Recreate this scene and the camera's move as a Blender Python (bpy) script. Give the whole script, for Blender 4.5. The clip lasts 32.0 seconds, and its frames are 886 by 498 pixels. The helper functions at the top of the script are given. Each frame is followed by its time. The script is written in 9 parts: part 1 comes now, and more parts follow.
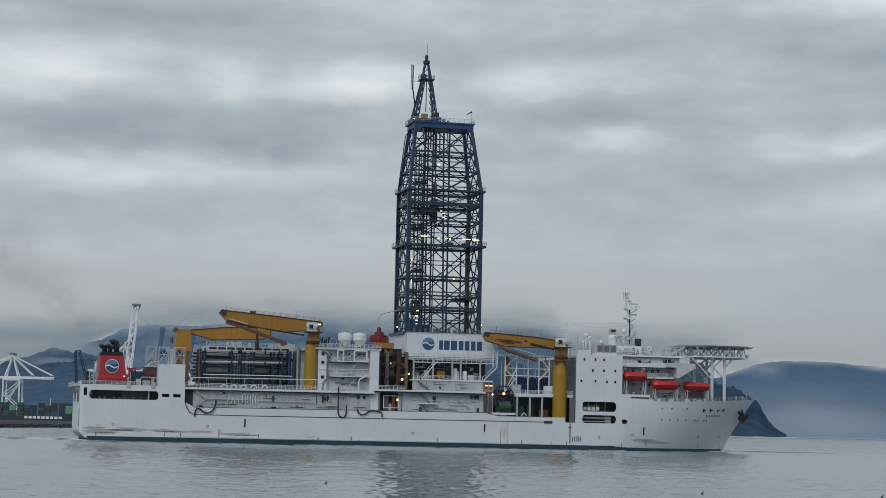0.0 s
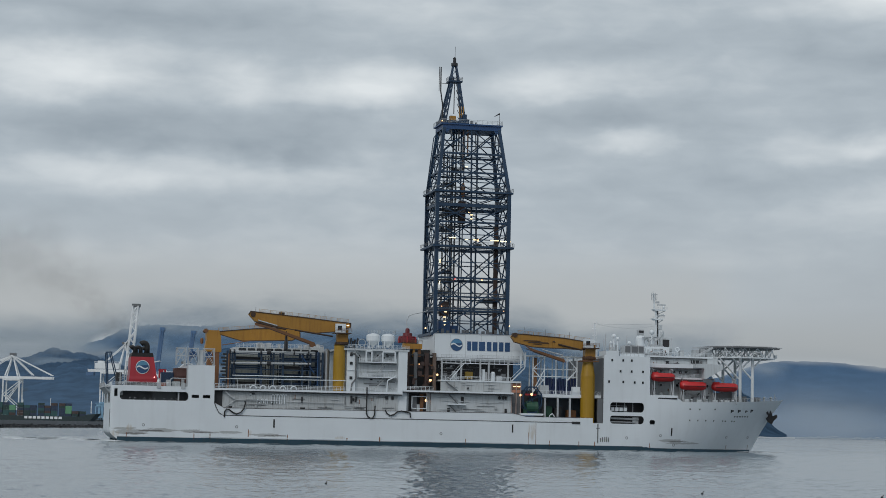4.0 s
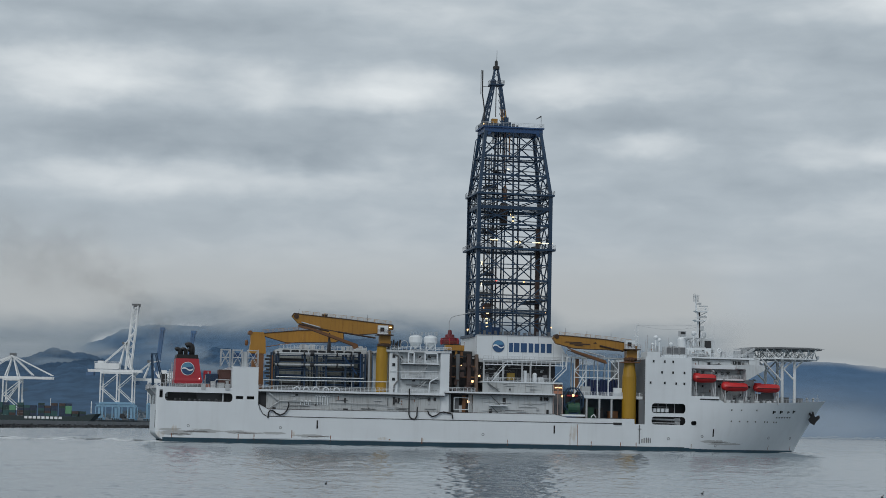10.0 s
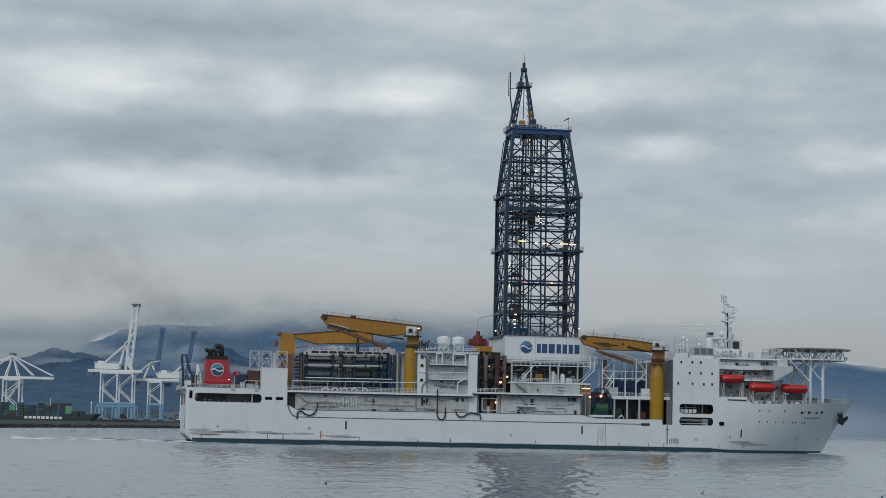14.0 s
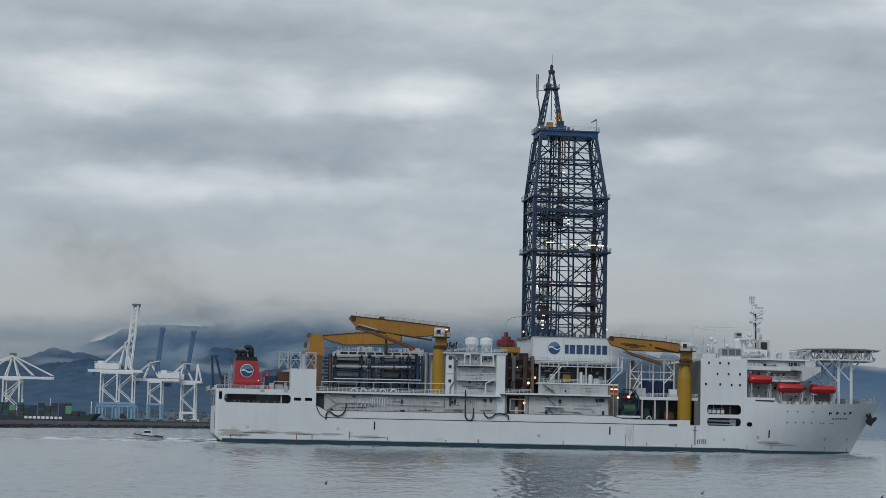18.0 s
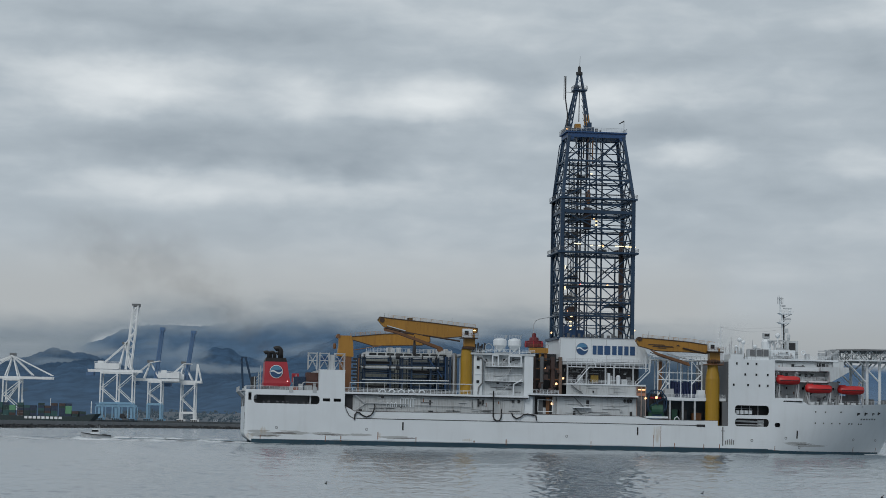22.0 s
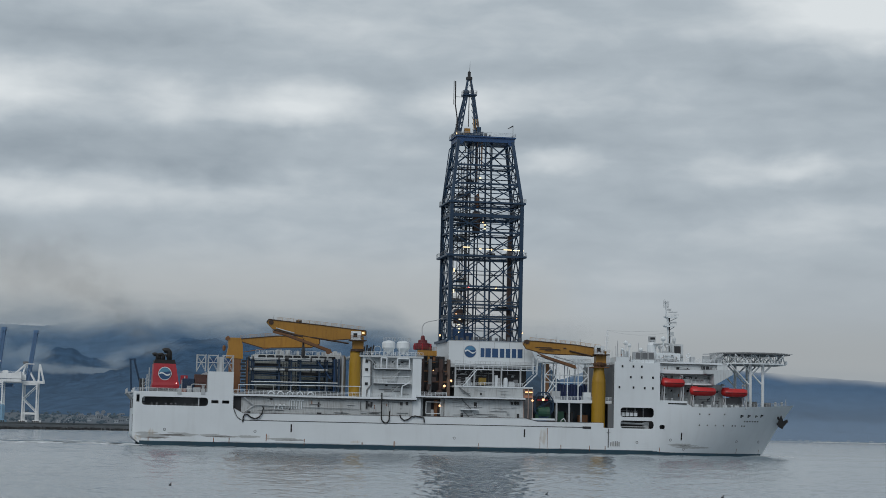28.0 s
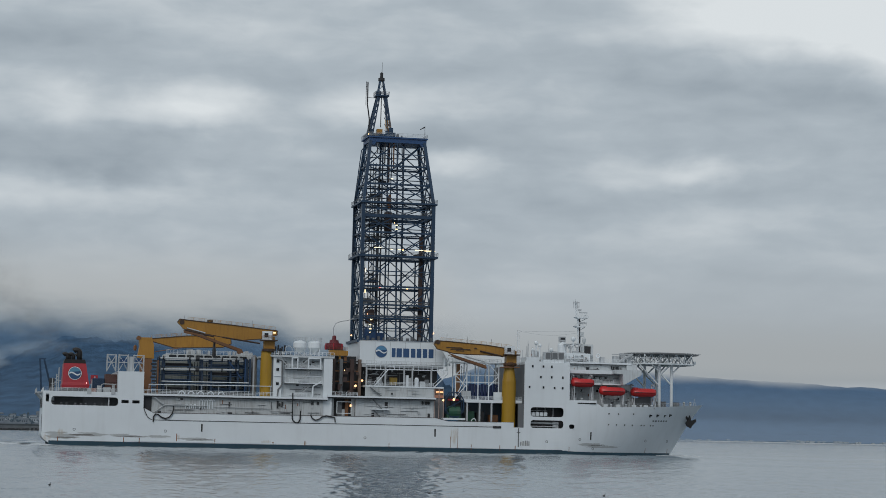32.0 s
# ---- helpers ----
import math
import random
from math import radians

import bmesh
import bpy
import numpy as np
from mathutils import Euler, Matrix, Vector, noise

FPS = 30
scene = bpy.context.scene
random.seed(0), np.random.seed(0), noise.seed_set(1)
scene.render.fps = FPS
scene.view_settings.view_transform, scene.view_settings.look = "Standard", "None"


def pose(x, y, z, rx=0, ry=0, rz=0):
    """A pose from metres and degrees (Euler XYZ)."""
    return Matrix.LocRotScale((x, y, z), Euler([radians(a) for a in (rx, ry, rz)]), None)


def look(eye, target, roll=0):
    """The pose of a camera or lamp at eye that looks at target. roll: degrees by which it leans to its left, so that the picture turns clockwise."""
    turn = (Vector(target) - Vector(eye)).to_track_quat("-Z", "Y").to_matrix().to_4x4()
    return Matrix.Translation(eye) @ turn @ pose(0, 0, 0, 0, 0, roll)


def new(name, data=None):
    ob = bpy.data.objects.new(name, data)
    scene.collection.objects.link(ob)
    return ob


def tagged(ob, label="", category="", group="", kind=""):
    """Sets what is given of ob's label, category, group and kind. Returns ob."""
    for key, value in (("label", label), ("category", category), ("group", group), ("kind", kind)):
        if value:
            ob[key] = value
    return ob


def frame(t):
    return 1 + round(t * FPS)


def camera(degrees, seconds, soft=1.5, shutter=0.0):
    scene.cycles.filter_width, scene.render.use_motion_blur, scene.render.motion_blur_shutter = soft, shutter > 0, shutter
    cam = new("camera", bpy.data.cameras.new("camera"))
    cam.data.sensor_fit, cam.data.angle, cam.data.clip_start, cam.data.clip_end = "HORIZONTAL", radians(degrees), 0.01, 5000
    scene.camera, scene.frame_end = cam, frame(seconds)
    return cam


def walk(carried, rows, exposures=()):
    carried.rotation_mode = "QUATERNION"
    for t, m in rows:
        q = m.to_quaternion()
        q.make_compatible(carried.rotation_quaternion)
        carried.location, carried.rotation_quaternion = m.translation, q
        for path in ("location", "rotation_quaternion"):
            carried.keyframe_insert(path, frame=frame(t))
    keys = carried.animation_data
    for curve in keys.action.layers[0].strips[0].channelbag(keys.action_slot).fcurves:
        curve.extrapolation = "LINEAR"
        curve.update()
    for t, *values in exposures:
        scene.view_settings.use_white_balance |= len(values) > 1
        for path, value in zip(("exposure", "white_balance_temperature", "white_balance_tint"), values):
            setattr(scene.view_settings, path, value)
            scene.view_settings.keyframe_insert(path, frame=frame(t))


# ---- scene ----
cam = camera(25.56, 32.0, soft=0.75)
EYE = (0.0, 0.0, 5.35)


def aim(pan, tilt, roll):
    """A camera pose at the eye: pan to the right of +y, tilt up, roll clockwise in the picture."""
    p, e = radians(pan), radians(tilt)
    return look(EYE, (math.sin(p) * math.cos(e), math.cos(p) * math.cos(e), EYE[2] + math.sin(e)), roll)


PATH = [(0, 0, 5.22, 1.215), (12, 0, 5.22, 1.215), (24.5, 0, 5.22, 1.215), (25.3, 0, 5.22, 1.225), (25.8, 0.01, 5.225, 1.25), (26.2, 0.12, 5.234, 1.28), (26.5, 0.539, 5.246, 1.285),
        (27, 2.046, 5.28, 1.27), (27.5, 3.493, 5.321, 1.243), (28, 4.49, 5.344, 1.228), (28.5, 5.249, 5.354, 1.222), (29, 5.81, 5.358, 1.23),
        (29.5, 6.214, 5.371, 1.235), (30, 6.516, 5.38, 1.245), (30.5, 6.802, 5.382, 1.243), (31, 7.122, 5.384, 1.229), (31.5, 7.506, 5.388, 1.212),
        (32, 7.903, 5.389, 1.185)]
walk(cam, [(t, aim(p, e, r)) for t, p, e, r in PATH], exposures=[(0, 0.0), (24.5, 0.0), (29, -0.06), (32, -0.06)])

# ---- daylight under an overcast sky ----
world = bpy.data.worlds.new("overcast_sky")
scene.world = world
world.use_nodes = True
wn, wl = world.node_tree.nodes, world.node_tree.links
SUN_EL, SUN_AZ = 42.0, 205.0   # compass degrees from +y, clockwise
sky = wn.new("ShaderNodeTexSky")
sky.sky_type, sky.sun_disc = "NISHITA", False
sky.sun_elevation, sky.sun_rotation = radians(SUN_EL), radians(SUN_AZ)
grey = wn.new("ShaderNodeMixRGB")
grey.inputs[0].default_value = 0.93
grey.inputs[2].default_value = (4.5, 5.0, 5.5, 1)
wl.new(sky.outputs[0], grey.inputs[1])
wl.new(grey.outputs[0], wn["Background"].inputs[0])
wn["Background"].inputs[1].default_value = 0.085
sun = new("sun", bpy.data.lights.new("sun", "SUN"))
sun.data.energy, sun.data.angle, sun.data.color = 1.05, radians(30), (1.0, 0.985, 0.96)
a, e = radians(SUN_AZ), radians(SUN_EL)
sun.matrix_world = look((0, 0, 900), (-math.sin(a) * math.cos(e), -math.cos(a) * math.cos(e), 900 - math.sin(e)))


# ---- helpers for nodes and meshes ----
def shader(name):
    m = bpy.data.materials.new(name)
    m.use_nodes = True
    return m, m.node_tree.nodes, m.node_tree.links, m.node_tree.nodes["Principled BSDF"]


def paint(name, colour, rough=0.5, metal=0.0, dirt=0.25, dirt_colour=(0.12, 0.1, 0.085), scale=0.35, bump=0.15, vary=0.12, streak=True):
    """Weathered paint: fine grain, broad fading, and dirt that runs down."""
    m, n, l, b = shader(name)
    tc = n.new("ShaderNodeTexCoord")
    mp = n.new("ShaderNodeMapping")
    mp.inputs["Scale"].default_value = (scale * 3, scale * 3, scale * 0.35) if streak else (scale, scale, scale)
    l.new(tc.outputs["Object"], mp.inputs[0])
    n1 = n.new("ShaderNodeTexNoise")
    n1.inputs["Scale"].default_value, n1.inputs["Detail"].default_value = 1.0, 8
    l.new(mp.outputs[0], n1.inputs[0])
    n2 = n.new("ShaderNodeTexNoise")
    n2.inputs["Scale"].default_value, n2.inputs["Detail"].default_value = 0.12, 4
    l.new(tc.outputs["Object"], n2.inputs[0])
    r1 = n.new("ShaderNodeMapRange")
    r1.inputs[1].default_value, r1.inputs[2].default_value, r1.inputs[4].default_value = 0.5, 0.78, dirt
    l.new(n1.outputs[0], r1.inputs[0])
    r2 = n.new("ShaderNodeMapRange")
    r2.inputs[1].default_value, r2.inputs[2].default_value = 0.3, 0.7
    r2.inputs[3].default_value, r2.inputs[4].default_value = 1 - vary, 1.0
    l.new(n2.outputs[0], r2.inputs[0])
    base = n.new("ShaderNodeMixRGB")
    base.blend_type = "MULTIPLY"
    base.inputs[0].default_value = 1
    base.inputs[1].default_value = (*colour, 1)
    l.new(r2.outputs[0], base.inputs[2])
    mix = n.new("ShaderNodeMixRGB")
    mix.inputs[2].default_value = (*dirt_colour, 1)
    l.new(r1.outputs[0], mix.inputs[0])
    l.new(base.outputs[0], mix.inputs[1])
    l.new(mix.outputs[0], b.inputs["Base Color"])
    b.inputs["Roughness"].default_value, b.inputs["Metallic"].default_value = rough, metal
    bp = n.new("ShaderNodeBump")
    bp.inputs["Strength"].default_value, bp.inputs["Distance"].default_value = bump, 0.04
    l.new(n1.outputs[0], bp.inputs["Height"])
    l.new(bp.outputs[0], b.inputs["Normal"])
    return m


def glow(name, colour, strength):
    m, n, l, b = shader(name)
    b.inputs["Base Color"].default_value = (*colour, 1)
    b.inputs["Emission Color"].default_value = (*colour, 1)
    b.inputs["Emission Strength"].default_value = strength
    return m


def box(bm, x0, x1, y0, y1, z0, z1):
    v = [bm.verts.new((x, y, z)) for z in (z0, z1) for x, y in ((x0, y0), (x1, y0), (x1, y1), (x0, y1))]
    for f in ((3, 2, 1, 0), (4, 5, 6, 7), (0, 1, 5, 4), (1, 2, 6, 5), (2, 3, 7, 6), (3, 0, 4, 7)):
        bm.faces.new([v[i] for i in f])
    return bm


def tube(bm, p, q, r, n=6, r2=None):
    p, q = Vector(p), Vector(q)
    d = (q - p).normalized()
    u = d.orthogonal().normalized()
    w = d.cross(u)
    r2 = r if r2 is None else r2
    a = [bm.verts.new(p + r * (math.cos(2 * math.pi * i / n) * u + math.sin(2 * math.pi * i / n) * w)) for i in range(n)]
    b = [bm.verts.new(q + r2 * (math.cos(2 * math.pi * i / n) * u + math.sin(2 * math.pi * i / n) * w)) for i in range(n)]
    for i in range(n):
        bm.faces.new((a[i], a[(i + 1) % n], b[(i + 1) % n], b[i]))
    bm.faces.new(a[::-1])
    bm.faces.new(b)
    return bm


def pipe(bm, pts, r, n=6):
    for p, q in zip(pts, pts[1:]):
        tube(bm, p, q, r, n)
    return bm


def swept(bm, pts, r, n=12):
    """A round pipe along a bent line in the plane across y, without breaks at its bends."""
    rings = []
    for i, p in enumerate(pts):
        d = (Vector(pts[min(i + 1, len(pts) - 1)]) - Vector(pts[max(i - 1, 0)])).normalized()
        u, w = Vector((0, 1, 0)), d.cross(Vector((0, 1, 0)))
        rings.append([bm.verts.new(Vector(p) + r * (math.cos(2 * math.pi * k / n) * u + math.sin(2 * math.pi * k / n) * w)) for k in range(n)])
    for a, b in zip(rings, rings[1:]):
        for k in range(n):
            bm.faces.new((a[k], a[(k + 1) % n], b[(k + 1) % n], b[k]))
    bm.faces.new(rings[0][::-1])
    bm.faces.new(rings[-1])
    return bm


def beam(bm, p, q, w, h=None):
    """A square bar from p to q."""
    return tube(bm, p, q, w * 0.707, 4)


def slab(bm, poly, y0, y1):
    """An outline in x and z, carried from y0 to y1."""
    a = [bm.verts.new((x, y0, z)) for x, z in poly]
    b = [bm.verts.new((x, y1, z)) for x, z in poly]
    bm.faces.new(a)
    bm.faces.new(b[::-1])
    k = len(poly)
    for i in range(k):
        bm.faces.new((a[(i + 1) % k], a[i], b[i], b[(i + 1) % k]))
    return bm


def lathe(bm, cx, cy, prof, n=12):
    """A turned shape about the upright through cx, cy; prof: rows of radius and height."""
    rings = [[bm.verts.new((cx + r * math.cos(2 * math.pi * i / n), cy + r * math.sin(2 * math.pi * i / n), z)) for i in range(n)] for r, z in prof]
    for a, b in zip(rings, rings[1:]):
        for i in range(n):
            bm.faces.new((a[i], a[(i + 1) % n], b[(i + 1) % n], b[i]))
    bm.faces.new(rings[0][::-1])
    bm.faces.new(rings[-1])
    return bm


def B():
    return bmesh.new()


def mesh_of(name, bm, material, smooth=False):
    bmesh.ops.recalc_face_normals(bm, faces=bm.faces[:])
    me = bpy.data.meshes.new(name)
    bm.to_mesh(me)
    bm.free()
    me.materials.append(material)
    if smooth:
        me.shade_smooth()
    return me


# joined shapes that are built loose and then split, piece by piece, into parts of their own
EACH = {"pipe_bundle": "drill_pipe", "machinery": "machine", "gear_box": "gear_box", "wall_piping": "wall_fitting", "fitting": "fitting", "door": "door", "roof_gear": "roof_fitting",
        "bollards": "bollard", "mushroom_vents": "mushroom_vent", "deck_machinery": "deck_machine", "life_raft": "life_raft", "mooring_gear": "mooring_fitting", "corrugation": "rib",
        "floor_gear": "floor_machine", "riser_pipes": "riser_pipe", "vent_cowls": "vent_cowl", "hose_rack": "hose_tray", "bow_gear": "bow_fitting", "deck_gear": "deck_fitting",
        "bridge_roof_gear": "roof_fitting", "ladder": "rung", "transom_opening": "transom_opening", "deck_winch": "deck_winch", "hanging_pipes": "hanging_pipe", "boom_gear": "boom_fitting",
        "mast_rod": "mast_rod", "bridge_window": "bridge_window", "winch": "winch", "vent_goosenecks": "vent_gooseneck", "seam": "seam", "stair": "stair_bar", "duct_frame": "duct_frame", "ladder_mast": "ladder_mast", "tank_stand": "tank_leg", "davit": "davit", "hook_block": "hook_block", "brace": "brace", "boom_stiffener": "boom_stiffener", "trestle": "trestle_bar", "boom_flange": "boom_flange"}


def islands(bm):
    """The loose pieces of a bmesh, each as vertices and faces."""
    bm.verts.index_update()
    seen, out = set(), []
    for v in bm.verts:
        if v.index in seen:
            continue
        stack, got = [v], []
        seen.add(v.index)
        while stack:
            c = stack.pop()
            got.append(c)
            for e in c.link_edges:
                o = e.other_vert(c)
                if o.index not in seen:
                    seen.add(o.index)
                    stack.append(o)
        out.append(got)
    return out


def part(name, bm, material, parent, label="", smooth=False, at=None):
    if name in EACH:
        groups = islands(bm)
        first = None
        for got in groups:
            nb = bmesh.new()
            made = {v.index: nb.verts.new(v.co) for v in got}
            for f in {f for v in got for f in v.link_faces}:
                nb.faces.new([made[v.index] for v in f.verts])
            ob = new(EACH[name], mesh_of(EACH[name], nb, material, smooth))
            ob.parent = parent
            tagged(ob, label)
            first = first or ob
        bm.free()
        return first
    ob = new(name, mesh_of(name, bm, material, smooth))
    ob.parent = parent
    if at is not None:
        ob.matrix_basis = at
    return tagged(ob, label)


def again(ob, x, y, z, rz=0):
    """Another object on the same mesh under the same parent."""
    o = new(ob.name.split(".")[0], ob.data)
    o.parent = ob.parent
    o.matrix_basis = pose(x, y, z, 0, 0, rz)
    return o


def thing(name, label, category, group="", at=(0, 0, 0), rz=0):
    ob = new(name)
    ob.empty_display_size = 1
    ob.matrix_basis = pose(*at, 0, 0, rz)
    return tagged(ob, label, category, group)


def rail(name, pts, parent, material, height=1.1, gap=2.0, r=0.06, bars=3, label=""):
    """A handrail with stanchions and bars along pts, which lie on the deck."""
    bm = B()
    for k in range(1, bars + 1):
        pipe(bm, [(x, y, z + height * k / bars) for x, y, z in pts], r if k == bars else r * 0.7, 4)
    for p, q in zip(pts, pts[1:]):
        p, q = Vector(p), Vector(q)
        n = max(1, round((q - p).length / gap))
        for i in range(n + 1):
            c = p.lerp(q, i / n)
            tube(bm, c, c + Vector((0, 0, height)), r, 4)
    return part(name, bm, material, parent, label)


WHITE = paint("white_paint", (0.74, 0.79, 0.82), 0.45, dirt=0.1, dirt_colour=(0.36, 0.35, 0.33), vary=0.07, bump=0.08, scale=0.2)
# house white, greyed by dirt and by shade mixed into its colour
HOUSE = paint("shade_greyed_house_white", (0.57, 0.61, 0.63), 0.5, dirt=0.45, dirt_colour=(0.25, 0.24, 0.22), vary=0.12, scale=0.6)
# stains, plus the shade below the overhangs darkened into the wall colour
STAINED_SHADE = paint("stained_shaded_wall_paint", (0.5, 0.53, 0.54), 0.55, dirt=0.75, dirt_colour=(0.2, 0.19, 0.18), vary=0.2, scale=0.8)
GREYW = paint("grey_white_paint", (0.5, 0.53, 0.55), 0.5, dirt=0.4, dirt_colour=(0.2, 0.17, 0.15), vary=0.2, scale=0.7)
NAVY = paint("navy_steel", (0.013, 0.045, 0.095), 0.45, dirt=0.18, dirt_colour=(0.045, 0.04, 0.04), vary=0.3, scale=0.9)
BLUE = paint("blue_steel", (0.02, 0.075, 0.2), 0.45, dirt=0.25, vary=0.25, scale=0.9)
YELLOW = paint("yellow_paint", (0.41, 0.235, 0.014), 0.45, dirt=0.3, dirt_colour=(0.25, 0.12, 0.03), vary=0.18, scale=0.6)
ORANGE = paint("ochre_crane_paint", (0.4, 0.2, 0.03), 0.45, dirt=0.45, dirt_colour=(0.17, 0.07, 0.02), vary=0.22, scale=0.6)
BROWN = paint("brown_steel", (0.2, 0.09, 0.035), 0.55, dirt=0.4, dirt_colour=(0.06, 0.035, 0.02), vary=0.3, scale=0.7)
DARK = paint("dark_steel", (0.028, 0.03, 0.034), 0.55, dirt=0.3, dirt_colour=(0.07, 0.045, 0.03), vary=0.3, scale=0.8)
CHARCOAL = paint("charcoal_bulkhead", (0.1, 0.11, 0.122), 0.55, dirt=0.3, vary=0.25, scale=0.5)
GREY = paint("grey_steel", (0.16, 0.17, 0.18), 0.5, dirt=0.35, vary=0.25, scale=0.7)
BLACK = paint("black_soot", (0.012, 0.012, 0.013), 0.6, dirt=0.2, vary=0.3)
RED = paint("red_paint", (0.4, 0.024, 0.038), 0.45, dirt=0.2, dirt_colour=(0.1, 0.02, 0.02), vary=0.15)
BOATRED = paint("orange_red_gelcoat", (0.56, 0.026, 0.028), 0.35, dirt=0.12, vary=0.1)
GREEN = paint("green_machine_paint", (0.025, 0.1, 0.06), 0.5, dirt=0.3, vary=0.25)
DECK = paint("deck_paint", (0.09, 0.13, 0.11), 0.7, dirt=0.4, vary=0.3, streak=False)
RUST = paint("rust", (0.24, 0.085, 0.03), 0.85, dirt=0.5, vary=0.3)
LOGOBLUE = paint("sign_blue", (0.03, 0.085, 0.2), 0.45, dirt=0.1)
GLASS = paint("dark_window_glass", (0.015, 0.018, 0.022), 0.08, dirt=0.0, bump=0.0)
RUBBER = paint("black_rubber", (0.02, 0.02, 0.022), 0.7, dirt=0.15)
RIM = paint("dark_brown_edge", (0.06, 0.032, 0.018), 0.55, dirt=0.3, vary=0.3, scale=0.7)
RACKN = paint("dark_teal_rack", (0.014, 0.042, 0.088), 0.5, dirt=0.4, dirt_colour=(0.06, 0.045, 0.035), vary=0.3, scale=0.9)
LAMP = glow("warm_lamp", (1.0, 0.55, 0.25), 2.4)
LAMPW = glow("pale_lamp", (1.0, 0.8, 0.45), 1.6)


def clutter(parent, x0, x1, z0, z1, y, count, seed, label="small pipes, trays and boxes on the wall"):
    """Small fittings that stand on an outside wall at y: pipe runs, cable trays, lockers, vents, brackets."""
    rg = random.Random(seed)
    sets = {m: B() for m in (GREYW, GREY, DARK, HOUSE, RUST)}
    for k in range(count):
        x, z, kind = rg.uniform(x0, x1), rg.uniform(z0, z1), rg.random()
        if kind < 0.3:
            q = min(x1, x + rg.uniform(1.5, 7.0))
            tube(sets[rg.choice((GREYW, HOUSE, GREY, GREY))], (x, y - 0.2, z), (q, y - 0.2, z + rg.uniform(-0.05, 0.05)), rg.uniform(0.05, 0.13), 5)
        elif kind < 0.45:
            q = min(x1, x + rg.uniform(1.0, 4.0))
            box(sets[rg.choice((GREYW, HOUSE, GREYW, GREY))], x, q, y - 0.35, y, z, z + rg.uniform(0.1, 0.18))
        elif kind < 0.62:
            h = rg.uniform(0.8, 2.6)
            tube(sets[rg.choice((GREYW, GREY, HOUSE))], (x, y - 0.15, z), (x, y - 0.15, min(z1, z + h)), rg.uniform(0.05, 0.12), 5)
        elif kind < 0.84:
            w, h = rg.uniform(0.25, 0.8), rg.uniform(0.3, 0.9)
            box(sets[rg.choice((GREYW, GREY, DARK, HOUSE, HOUSE))], x, min(x1, x + w), y - rg.uniform(0.15, 0.5), y, z, min(z1, z + h))
        elif kind < 0.94:
            lathe(sets[rg.choice((GREYW, DARK))], x, y - 0.3, [(0.12, z), (0.2, z + 0.1), (0.2, z + 0.35), (0.08, z + 0.45)], 6)
        else:
            box(sets[RUST], x, x + rg.uniform(0.12, 0.4), y - 0.03, y, z, min(z1, z + rg.uniform(0.4, 1.4)))
    for m, bm in sets.items():
        part("wall_piping", bm, m, parent, label)


def hoop(cx, y, cz, r, thick, n=16, m=6):
    """A round ring standing in the plane across y."""
    bm = B()
    rows = []
    for i in range(n):
        a = 2 * math.pi * i / n
        rows.append([bm.verts.new((cx + (r + thick * math.cos(2 * math.pi * k / m)) * math.cos(a), y + thick * math.sin(2 * math.pi * k / m), cz + (r + thick * math.cos(2 * math.pi * k / m)) * math.sin(a))) for k in range(m)])
    for a, b in zip(rows, rows[1:] + rows[:1]):
        for k in range(m):
            bm.faces.new((a[k], a[(k + 1) % m], b[(k + 1) % m], b[k]))
    return bm


# ---- sky: a shell of overcast cloud round the bay, which drifts with the wind ----
HAZE = (0.43, 0.458, 0.476)
SHELL = 4860.0


